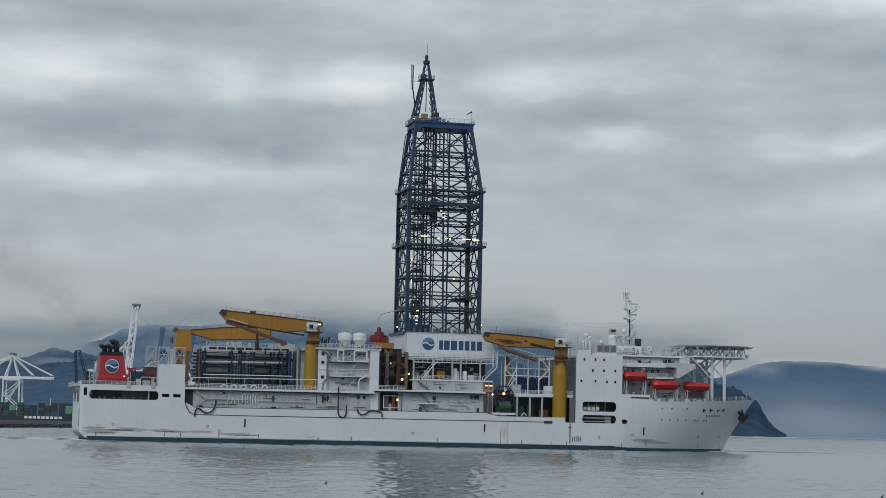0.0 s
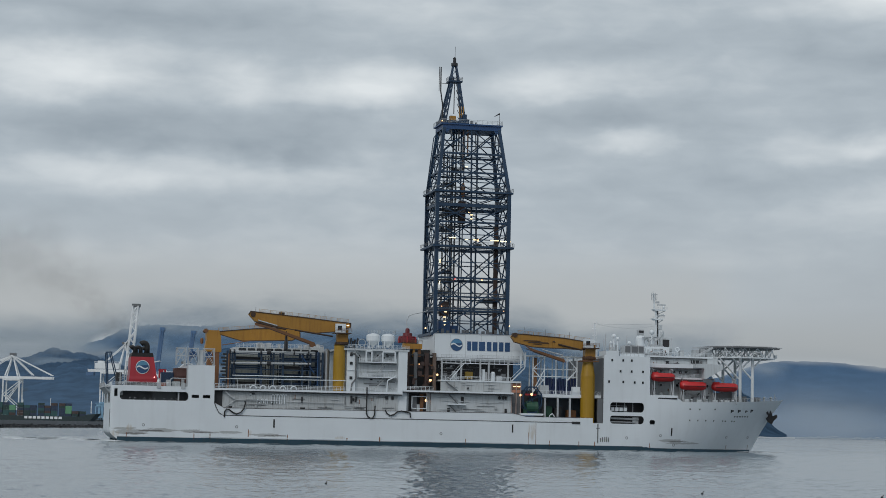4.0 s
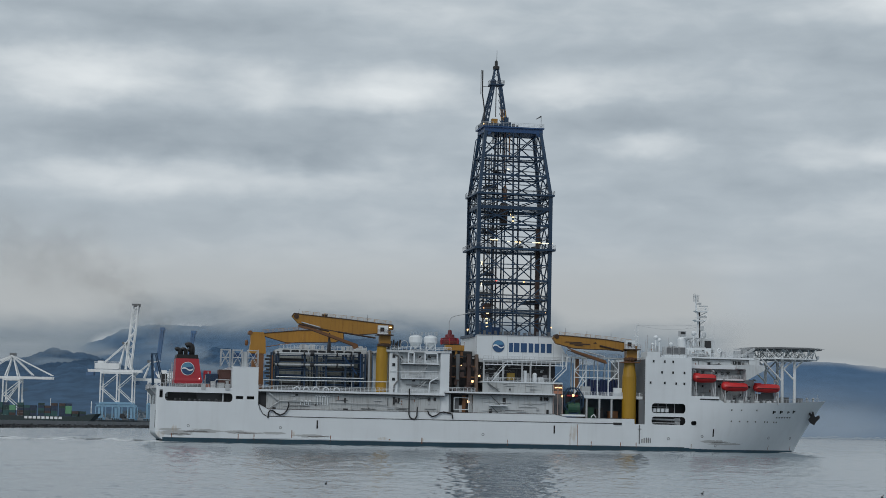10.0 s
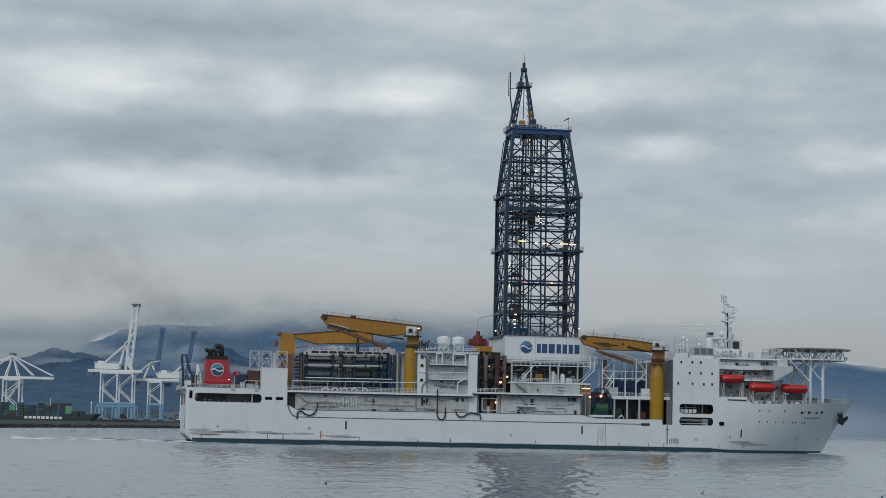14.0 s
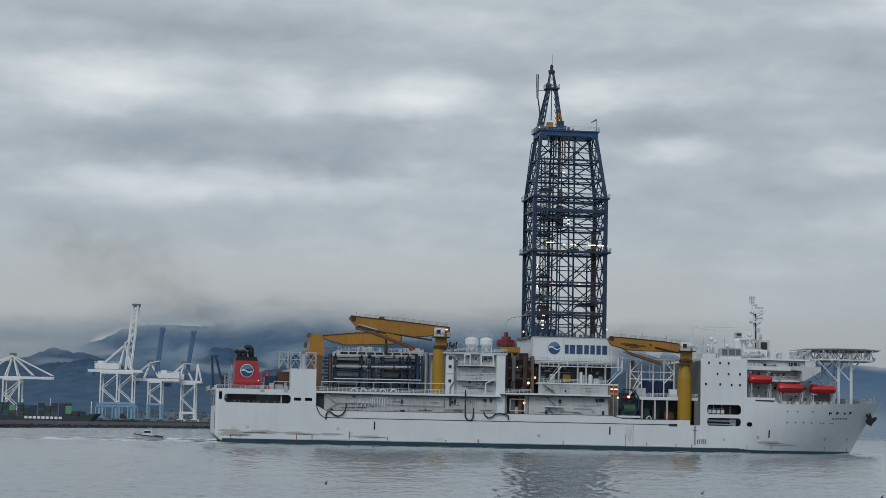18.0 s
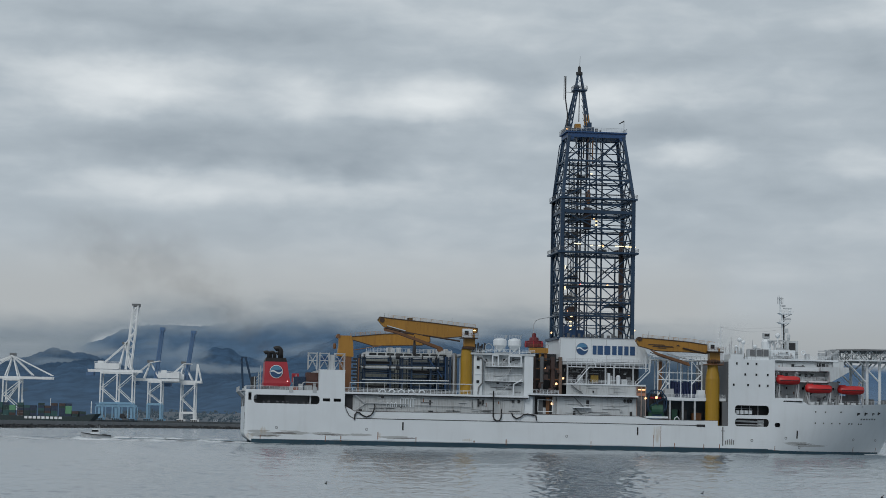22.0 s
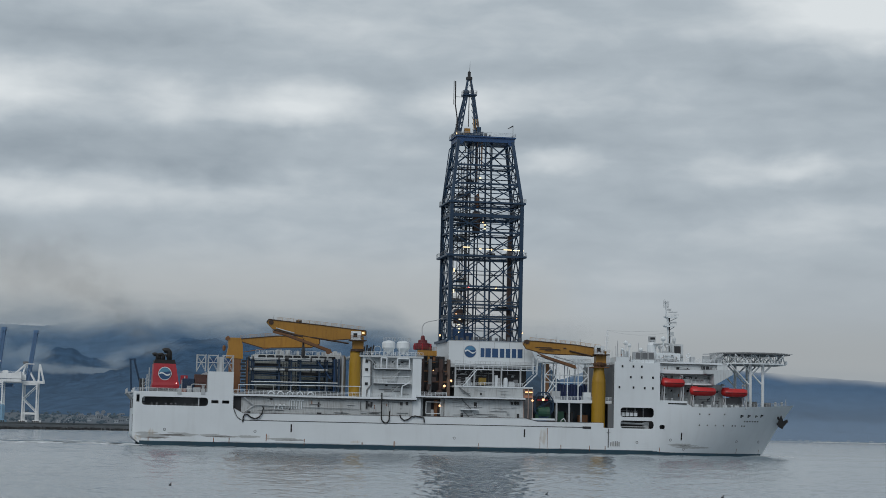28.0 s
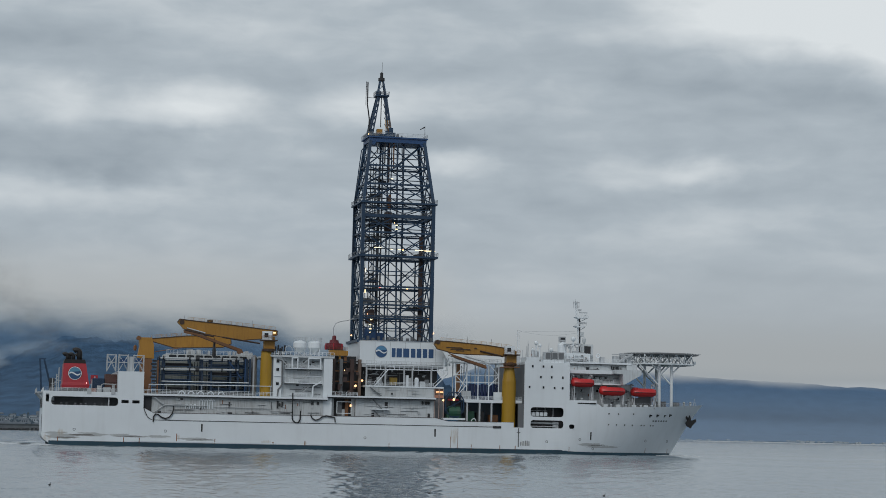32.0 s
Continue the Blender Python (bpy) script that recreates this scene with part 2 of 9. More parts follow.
def cloud_material():
    """Overcast cloud in degrees of bearing and height: thin bright places, thick dark banks, torn by noise at three scales."""
    m, n, l, b = shader("cloud_shell")
    n.remove(b)
    tc = n.new("ShaderNodeTexCoord")
    xyz = n.new("ShaderNodeSeparateXYZ")
    l.new(tc.outputs["Object"], xyz.inputs[0])

    def calc(op, p, q=0.0, r=None):
        k = n.new("ShaderNodeMath")
        k.operation = op
        for i, v in enumerate((p, q) if r is None else (p, q, r)):
            if isinstance(v, (int, float)):
                k.inputs[i].default_value = v
            else:
                l.new(v, k.inputs[i])
        return k.outputs[0]

    bearing = calc("MULTIPLY", calc("ARCTAN2", xyz.outputs["X"], xyz.outputs["Y"]), 180 / math.pi)
    height = calc("MULTIPLY", calc("ARCSINE", calc("DIVIDE", xyz.outputs["Z"], SHELL)), 180 / math.pi)
    place = n.new("ShaderNodeCombineXYZ")
    l.new(bearing, place.inputs[0])
    l.new(height, place.inputs[1])

    def cloud_noise(sx, sy, detail, rough, shift, distort=0.0):
        mp = n.new("ShaderNodeMapping")
        mp.inputs["Location"].default_value, mp.inputs["Scale"].default_value = (shift, shift * 0.7, shift * 1.3), (sx, sy, 1)
        l.new(place.outputs[0], mp.inputs[0])
        nz = n.new("ShaderNodeTexNoise")
        nz.inputs["Scale"].default_value, nz.inputs["Detail"].default_value = 1, detail
        nz.inputs["Roughness"].default_value, nz.inputs["Distortion"].default_value = rough, distort
        l.new(mp.outputs[0], nz.inputs[0])
        return nz

    # the edges of the cloud are pushed about before the banks are laid out
    at = place.outputs[0]
    for sx, sy, px, py, shift in ((0.34, 0.6, 2.0, 0.9, 3.1), (1.1, 1.9, 0.8, 0.45, 7.7)):
        push = n.new("ShaderNodeVectorMath")
        push.operation = "MULTIPLY_ADD"
        push.inputs[1].default_value, push.inputs[2].default_value = (px, py, 0), (-px / 2, -py / 2, 0)
        l.new(cloud_noise(sx, sy, 3, 0.5, shift).outputs["Color"], push.inputs[0])
        add = n.new("ShaderNodeVectorMath")
        l.new(at, add.inputs[0])
        l.new(push.outputs[0], add.inputs[1])
        at = add.outputs[0]
    thin = [(-11.8, 10.1, 2.2, 0.7, 0.95), (-9.1, 10.9, 1.2, 0.5, 0.4), (-6.3, 10.1, 0.95, 0.6, 0.5), (-2.5, 10.1, 1.6, 0.7, 1.0), (2.0, 10.3, 1.3, 0.6, 0.6), (3.7, 10.2, 1.6, 0.5, 0.5),
            (5.1, 8.45, 1.3, 0.42, 0.8), (10.7, 8.2, 1.8, 0.4, 0.45), (12.4, 8.3, 1.0, 0.35, 0.5), (-7.4, 7.3, 3.2, 0.5, 0.6), (-11.3, 7.1, 2.0, 0.6, 0.45), (-3.0, 7.7, 1.7, 0.45, 0.3),
            (7.3, 10.5, 2.0, 0.45, 0.25), (11.5, 6.7, 1.8, 0.6, 0.3)]
    thin += [(-6.3, 4.6, 5.0, 0.7, 0.32), (3.5, 4.5, 6.6, 1.0, 0.3), (-11.5, 4.7, 2.0, 0.42, 0.35), (7.0, 3.3, 5.0, 0.75, 0.25), (15.9, 13.4, 4.6, 1.6, 1.9), (19.5, 12.0, 2.6, 1.5, 1.2)]
    thick = [(-7.6, 8.4, 5.4, 0.8, -0.62), (-3.7, 8.6, 3.0, 0.85, -0.3), (3.6, 9.2, 2.3, 0.5, -0.3), (8.5, 9.3, 5.0, 0.6, -0.28), (-10.4, 11.7, 5.0, 0.6, -0.3), (7.6, 7.3, 3.3, 0.5, -0.22),
             (2.0, 11.9, 4.5, 0.9, 0.2), (-11.6, 3.6, 2.6, 0.6, -0.3), (-5.5, 3.8, 2.5, 0.3, -0.4), (-1.4, 6.6, 4.1, 0.5, -0.15), (14.2, 10.5, 4.1, 1.0, -0.4), (18.0, 7.6, 4.0, 0.6, -0.2), (13.5, 3.2, 7.0, 1.5, -0.62)]
    total = None
    for x, y, sx, sy, amount in thin + thick:
        d = n.new("ShaderNodeVectorMath")
        d.operation = "SUBTRACT"
        d.inputs[1].default_value = (x, y, 0)
        l.new(at, d.inputs[0])
        s = n.new("ShaderNodeVectorMath")
        s.operation = "MULTIPLY"
        s.inputs[1].default_value = (1 / (1.9 * sx), 1 / (1.9 * sy), 0)
        l.new(d.outputs[0], s.inputs[0])
        g = n.new("ShaderNodeVectorMath")
        g.operation = "LENGTH"
        l.new(s.outputs[0], g.inputs[0])
        r = n.new("ShaderNodeMapRange")
        r.interpolation_type = "SMOOTHERSTEP"
        r.inputs[3].default_value, r.inputs[4].default_value = amount * 0.8, 0.0
        l.new(g.outputs["Value"], r.inputs[0])
        total = r.outputs[0] if total is None else calc("ADD", total, r.outputs[0])
    bank = calc("MULTIPLY_ADD", cloud_noise(0.13, 0.75, 4, 0.45, 12.0).outputs[0], 1.35, -0.675)
    lump = calc("MULTIPLY_ADD", cloud_noise(0.6, 1.5, 4, 0.5, 31.0, 0.3).outputs[0], 0.8, -0.4)
    # texture fades towards the horizon, where the air is thick
    near = n.new("ShaderNodeMapRange")
    near.interpolation_type = "SMOOTHSTEP"
    near.inputs[1].default_value, near.inputs[2].default_value, near.inputs[3].default_value = 2.0, 8.5, 0.3
    l.new(height, near.inputs[0])
    tone = calc("ADD", total, calc("MULTIPLY", calc("ADD", bank, lump), near.outputs[0]))
    ramp = n.new("ShaderNodeValToRGB")
    ramp.color_ramp.elements[0].position, ramp.color_ramp.elements[0].color = 0.0, (0.265, 0.318, 0.368, 1)
    ramp.color_ramp.elements[1].position, ramp.color_ramp.elements[1].color = 1.0, (0.72, 0.765, 0.79, 1)
    mid = ramp.color_ramp.elements.new(0.47)
    mid.color = (0.422, 0.482, 0.532, 1)
    sh = n.new("ShaderNodeMapRange")
    sh.inputs[1].default_value, sh.inputs[2].default_value = -0.95, 1.05
    l.new(tone, sh.inputs[0])
    l.new(sh.outputs[0], ramp.inputs[0])
    low = n.new("ShaderNodeMapRange")
    low.interpolation_type = "SMOOTHSTEP"
    low.inputs[1].default_value, low.inputs[2].default_value, low.inputs[3].default_value, low.inputs[4].default_value = 1.8, 7.5, 0.72, 0.0
    l.new(height, low.inputs[0])
    melt = n.new("ShaderNodeMixRGB")
    melt.inputs[2].default_value = (*HAZE, 1)
    l.new(low.outputs[0], melt.inputs[0])
    l.new(ramp.outputs[0], melt.inputs[1])
    em = n.new("ShaderNodeEmission")
    l.new(melt.outputs[0], em.inputs[0])
    l.new(em.outputs[0], n["Material Output"].inputs[0])
    m.cycles.emission_sampling = "NONE"
    return m


bm = B()
shell = [[bm.verts.new((SHELL * math.sin(radians(a)) * math.cos(radians(h)), SHELL * math.cos(radians(a)) * math.cos(radians(h)), SHELL * math.sin(radians(h)))) for a in range(-60, 72, 3)]
         for h in (-2, 0, 2, 4, 6, 8, 10, 12, 14, 17, 20, 24, 28, 32)]
for p, q in zip(shell, shell[1:]):
    for i in range(len(p) - 1):
        bm.faces.new((p[i], p[i + 1], q[i + 1], q[i]))
cloud_shell = tagged(new("cloud_shell", mesh_of("cloud_shell", bm, cloud_material(), True)), "grey overcast cloud with brighter gaps", "sky", kind="structure")


def cloud_base_material(name, colour, under_colour, bases, soft, torn, amount, seed, top):
    """Low cloud on the hills. bases: rows of x and the height of the cloud's underside there; soft: how far it takes to thicken; top: where it thins out again."""
    m, n, l, b = shader(name)
    n.remove(b)
    tc = n.new("ShaderNodeTexCoord")
    xyz = n.new("ShaderNodeSeparateXYZ")
    l.new(tc.outputs["Object"], xyz.inputs[0])
    x0, x1 = bases[0][0], bases[-1][0]
    across = n.new("ShaderNodeMapRange")
    across.inputs[1].default_value, across.inputs[2].default_value = x0, x1
    l.new(xyz.outputs["X"], across.inputs[0])
    ramp = n.new("ShaderNodeValToRGB")
    ramp.color_ramp.interpolation = "EASE"
    stops = ramp.color_ramp.elements
    for i, (x, z) in enumerate(bases):
        at = (x - x0) / (x1 - x0)
        e_ = stops[0] if i == 0 else stops[len(stops) - 1] if i == len(bases) - 1 else stops.new(at)
        e_.position, e_.color = at, (z / 400, z / 400, z / 400, 1)
    l.new(across.outputs[0], ramp.inputs[0])
    under = n.new("ShaderNodeMath")
    under.operation = "MULTIPLY_ADD"
    under.inputs[1].default_value = -400
    l.new(ramp.outputs[0], under.inputs[0])
    l.new(xyz.outputs["Z"], under.inputs[2])
    last = under.outputs[0]
    for k, (sx, sz, share) in enumerate(((0.0032, 0.014, 1.0), (0.014, 0.034, 0.5))):
        mp = n.new("ShaderNodeMapping")
        mp.inputs["Location"].default_value, mp.inputs["Scale"].default_value = (seed + 5 * k, 0, seed * 2), (sx, 1, sz)
        l.new(tc.outputs["Object"], mp.inputs[0])
        nz = n.new("ShaderNodeTexNoise")
        nz.inputs["Scale"].default_value, nz.inputs["Detail"].default_value, nz.inputs["Distortion"].default_value = 1, 6, 0.5
        l.new(mp.outputs[0], nz.inputs[0])
        off = n.new("ShaderNodeMath")
        off.operation = "MULTIPLY_ADD"
        off.inputs[1].default_value, off.inputs[2].default_value = torn * share, -torn * share / 2
        l.new(nz.outputs[0], off.inputs[0])
        add = n.new("ShaderNodeMath")
        l.new(last, add.inputs[0])
        l.new(off.outputs[0], add.inputs[1])
        last = add.outputs[0]
    r = n.new("ShaderNodeMapRange")
    r.interpolation_type = "SMOOTHSTEP"
    r.inputs[1].default_value, r.inputs[2].default_value, r.inputs[4].default_value = 0, soft, amount
    l.new(last, r.inputs[0])
    thick = r.outputs[0]
    for axis, p, q, u, v in (("Z", top * 0.62, top, 1, 0), ("X", x0, x0 + 120, 0, 1), ("X", x1 - 120, x1, 1, 0)):
        fd = n.new("ShaderNodeMapRange")
        fd.interpolation_type = "SMOOTHSTEP"
        fd.inputs[1].default_value, fd.inputs[2].default_value, fd.inputs[3].default_value, fd.inputs[4].default_value = p, q, u, v
        l.new(xyz.outputs[axis], fd.inputs[0])
        mu = n.new("ShaderNodeMath")
        mu.operation = "MULTIPLY"
        l.new(thick, mu.inputs[0])
        l.new(fd.outputs[0], mu.inputs[1])
        thick = mu.outputs[0]
    # the underside is darker and bluer than the body of the cloud
    body = n.new("ShaderNodeMapRange")
    body.interpolation_type = "SMOOTHSTEP"
    body.inputs[1].default_value, body.inputs[2].default_value = soft * 0.4, soft * 2.0
    l.new(last, body.inputs[0])
    tint = n.new("ShaderNodeMixRGB")
    tint.inputs[1].default_value, tint.inputs[2].default_value = (*under_colour, 1), (*colour, 1)
    l.new(body.outputs[0], tint.inputs[0])
    em = n.new("ShaderNodeEmission")
    l.new(tint.outputs[0], em.inputs[0])
    tr = n.new("ShaderNodeBsdfTransparent")
    mx = n.new("ShaderNodeMixShader")
    l.new(thick, mx.inputs[0])
    l.new(tr.outputs[0], mx.inputs[1])
    l.new(em.outputs[0], mx.inputs[2])
    l.new(mx.outputs[0], n["Material Output"].inputs[0])
    m.cycles.emission_sampling = "NONE"
    return m


def curtain(name, y, x0, x1, z1, material, label):
    bm = B()
    vs = [bm.verts.new(p) for p in ((x0, y, 0), (x1, y, 0), (x1, y, z1), (x0, y, z1))]
    bm.faces.new(vs)
    return tagged(new(name, mesh_of(name, bm, material)), label, "cloud", kind="structure")


curtain("low_cloud", 3240, -1150, 520, 340, cloud_base_material("low_cloud", (0.428, 0.455, 0.468), (0.18, 0.228, 0.272), [(-1150, 104), (-640, 106), (-560, 120), (-480, 136), (-200, 138), (60, 130), (115, 136), (170, 130), (225, 104), (400, 108), (520, 124)],
                                                                             46, 66, 0.97, 3.0, 330), "low grey cloud lying on the mountain tops")
curtain("low_cloud", 4180, -1500, -640, 320, cloud_base_material("low_cloud_west", (0.27, 0.31, 0.34), (0.165, 0.208, 0.248), [(-1500, 60), (-900, 70), (-800, 110), (-720, 170), (-640, 220)],
                                                                  40, 40, 0.97, 12.0, 310), "dim grey cloud hiding the western end of the mountains")
curtain("low_cloud", 3960, 480, 1900, 300, cloud_base_material("low_cloud_east", (0.372, 0.4, 0.416), (0.345, 0.377, 0.398), [(480, 90), (560, 112), (680, 144), (800, 144), (920, 130), (1060, 113), (1160, 112), (1300, 106), (1390, 108), (1460, 112), (1540, 110), (1680, 108), (1900, 90)],
                                                               26, 18, 0.95, 8.0, 280), "flat grey cloud base over the far coast")


# ---- sea ----
def water_material():
    m, n, l, b = shader("harbour_water")
    b.inputs["Base Color"].default_value = (0.085, 0.128, 0.16, 1)
    b.inputs["Roughness"].default_value, b.inputs["IOR"].default_value = 0.12, 1.5
    tc = n.new("ShaderNodeTexCoord")
    height = None
    for k, (sx, sy, detail, weight) in enumerate(((1.1, 0.42, 2, 0.3), (2.8, 1.1, 3, 0.18))):
        mp = n.new("ShaderNodeMapping")
        mp.inputs["Scale"].default_value, mp.inputs["Rotation"].default_value = (sx, sy, 1), (0, 0, 0.06 * k)
        l.new(tc.outputs["Object"], mp.inputs[0])
        nz = n.new("ShaderNodeTexNoise")
        nz.inputs["Scale"].default_value, nz.inputs["Detail"].default_value = 1, detail
        l.new(mp.outputs[0], nz.inputs[0])
        w = n.new("ShaderNodeMath")
        w.operation = "MULTIPLY_ADD"
        w.inputs[1].default_value = weight
        l.new(nz.outputs[0], w.inputs[0])
        if height is not None:
            l.new(height, w.inputs[2])
        height = w.outputs[0]
    bp = n.new("ShaderNodeBump")
    bp.inputs["Strength"].default_value, bp.inputs["Distance"].default_value = 0.14, 1.0
    l.new(height, bp.inputs["Height"])
    # open water is more ruffled than the sheltered water near the eye: small waves of every slope
    xyz = n.new("ShaderNodeSeparateXYZ")
    l.new(tc.outputs["Object"], xyz.inputs[0])
    ruffle = n.new("ShaderNodeMapRange")
    ruffle.interpolation_type = "SMOOTHSTEP"
    ruffle.inputs[1].default_value, ruffle.inputs[2].default_value, ruffle.inputs[3].default_value, ruffle.inputs[4].default_value = 340, 950, 0.1, 0.6
    l.new(xyz.outputs["Y"], ruffle.inputs[0])
    mp = n.new("ShaderNodeMapping")
    mp.inputs["Scale"].default_value = (0.12, 0.2, 1)
    l.new(tc.outputs["Object"], mp.inputs[0])
    chop = n.new("ShaderNodeTexNoise")
    chop.inputs["Scale"].default_value, chop.inputs["Detail"].default_value, chop.inputs["Roughness"].default_value = 1, 4, 0.6
    l.new(mp.outputs[0], chop.inputs[0])
    lean = n.new("ShaderNodeVectorMath")
    lean.operation = "SUBTRACT"
    lean.inputs[1].default_value = (0.5, 0.5, 0.5)
    l.new(chop.outputs["Color"], lean.inputs[0])
    lean2 = n.new("ShaderNodeVectorMath")
    lean2.operation = "SCALE"
    l.new(lean.outputs[0], lean2.inputs[0])
    l.new(ruffle.outputs[0], lean2.inputs["Scale"])
    flat = n.new("ShaderNodeVectorMath")
    flat.operation = "MULTIPLY"
    flat.inputs[1].default_value = (1, 1, 0)
    l.new(lean2.outputs[0], flat.inputs[0])
    total = n.new("ShaderNodeVectorMath")
    l.new(flat.outputs[0], total.inputs[0])
    l.new(bp.outputs[0], total.inputs[1])
    # shading normals lean toward the eye, so the reflections come from higher sky
    eye_lean = n.new("ShaderNodeVectorMath")
    l.new(total.outputs[0], eye_lean.inputs[0])
    # noise bands of extra lean, put in to darken the reflection towards +x
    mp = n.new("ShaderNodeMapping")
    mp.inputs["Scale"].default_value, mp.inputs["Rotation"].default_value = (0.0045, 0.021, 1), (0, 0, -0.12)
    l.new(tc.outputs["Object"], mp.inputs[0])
    band_noise = n.new("ShaderNodeTexNoise")
    band_noise.inputs["Scale"].default_value, band_noise.inputs["Detail"].default_value, band_noise.inputs["Roughness"].default_value = 1, 5, 0.62
    l.new(mp.outputs[0], band_noise.inputs[0])
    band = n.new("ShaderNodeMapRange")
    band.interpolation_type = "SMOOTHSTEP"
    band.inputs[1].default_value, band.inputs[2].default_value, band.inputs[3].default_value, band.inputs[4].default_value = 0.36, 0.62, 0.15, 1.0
    l.new(band_noise.outputs[0], band.inputs[0])
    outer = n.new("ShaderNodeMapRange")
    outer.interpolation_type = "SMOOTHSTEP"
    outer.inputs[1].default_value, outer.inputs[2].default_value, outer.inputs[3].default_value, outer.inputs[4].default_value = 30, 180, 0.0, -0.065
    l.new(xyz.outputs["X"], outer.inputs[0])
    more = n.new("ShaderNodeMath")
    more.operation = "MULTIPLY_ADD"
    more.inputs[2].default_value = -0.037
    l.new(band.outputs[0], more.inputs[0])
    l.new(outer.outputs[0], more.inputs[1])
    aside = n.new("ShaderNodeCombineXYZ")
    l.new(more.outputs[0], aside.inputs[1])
    l.new(aside.outputs[0], eye_lean.inputs[1])
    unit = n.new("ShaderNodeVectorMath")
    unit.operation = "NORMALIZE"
    l.new(eye_lean.outputs[0], unit.inputs[0])
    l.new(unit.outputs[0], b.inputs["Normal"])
    return m


def sea_sheet():
    """One sheet out to the horizon; the water nearest the eye carries real ripples, fading where they grow too small to tell."""
    cols = [-62, -48, -34, -24] + list(np.linspace(-17, 25, 640)) + [32, 45, 62]
    rows = [-600, -100, 40, 95]
    y = 104.0
    while y < 1300:
        rows.append(y)
        y += y * y / 46000
    rows += [1500, 1800, 2300, 3000, 3800, 4570]
    yy, tt = np.meshgrid(np.array(rows), np.tan(np.radians(np.array(cols))), indexing="ij")
    xx = tt * np.maximum(yy, 110)
    zz = np.zeros_like(xx)
    gen = np.random.RandomState(8)
    inside = (yy > 100) & (yy < 1300) & (tt > math.tan(radians(-17.2))) & (tt < math.tan(radians(25.2)))
    dy = yy * yy / 46000
    for i in range(60):
        wave = 0.9 * (4.5 / 0.9) ** gen.rand()
        k = 2 * math.pi / wave
        turn = gen.normal(-1.2, 0.9)
        kx, ky = k * math.cos(turn), k * math.sin(turn)
        steep = 0.0026
        calm = np.exp(-(dy * abs(ky) * 0.45) ** 2)
        zz += np.where(inside, steep / k * calm * np.sin(kx * xx + ky * yy + gen.rand() * 6.28), 0)
    # the shortest ripples, never finer than the sheet can carry
    for ks, kr, steep in ((1.0, 1.1, 0.03), (2.0, 1.8, 0.014)):
        rough = gen.normal(size=xx.shape)
        for axis, wide in ((0, kr), (1, ks)):
            reach = np.arange(-int(3 * wide), int(3 * wide) + 1)
            bell = np.exp(-0.5 * (reach / wide) ** 2)
            rough = np.apply_along_axis(lambda v: np.convolve(v, bell / bell.sum(), "same"), axis, rough)
        zz += np.where(inside, np.minimum(steep * kr * 1.2 * dy, 0.055) * rough / rough.std(), 0)
    patch = 0.75 + 0.25 * np.sin(xx * 0.045 + 1.3 * np.sin(yy * 0.021)) * np.sin(yy * 0.033 + 1.1 * np.sin(xx * 0.017))
    zz *= patch
    nr, nc = xx.shape
    me = bpy.data.meshes.new("water")
    idx = np.arange(nr * nc).reshape(nr, nc)
    quads = np.stack([idx[:-1, :-1], idx[:-1, 1:], idx[1:, 1:], idx[1:, :-1]], axis=-1).reshape(-1, 4)
    me.from_pydata(np.stack([xx, yy, zz], axis=-1).reshape(-1, 3).tolist(), [], quads.tolist())
    me.materials.append(water_material())
    me.shade_smooth()
    return me


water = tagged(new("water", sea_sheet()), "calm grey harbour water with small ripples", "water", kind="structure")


# ---- mountains ----
def forest(name, colour, vary):
    m, n, l, b = shader(name)
    tc = n.new("ShaderNodeTexCoord")
    nz = n.new("ShaderNodeTexNoise")
    nz.inputs["Scale"].default_value, nz.inputs["Detail"].default_value = 0.03, 10
    l.new(tc.outputs["Object"], nz.inputs[0])
    r = n.new("ShaderNodeMapRange")
    r.inputs[1].default_value, r.inputs[2].default_value, r.inputs[3].default_value, r.inputs[4].default_value = 0.3, 0.7, 1 - vary, 1 + vary
    l.new(nz.outputs[0], r.inputs[0])
    mx = n.new("ShaderNodeMixRGB")
    mx.blend_type = "MULTIPLY"
    mx.inputs[0].default_value = 1
    mx.inputs[1].default_value = (*colour, 1)
    l.new(r.outputs[0], mx.inputs[2])
    l.new(mx.outputs[0], b.inputs["Base Color"])
    b.inputs["Roughness"].default_value = 0.95
    b.inputs["Specular IOR Level"].default_value = 0.0
    return m


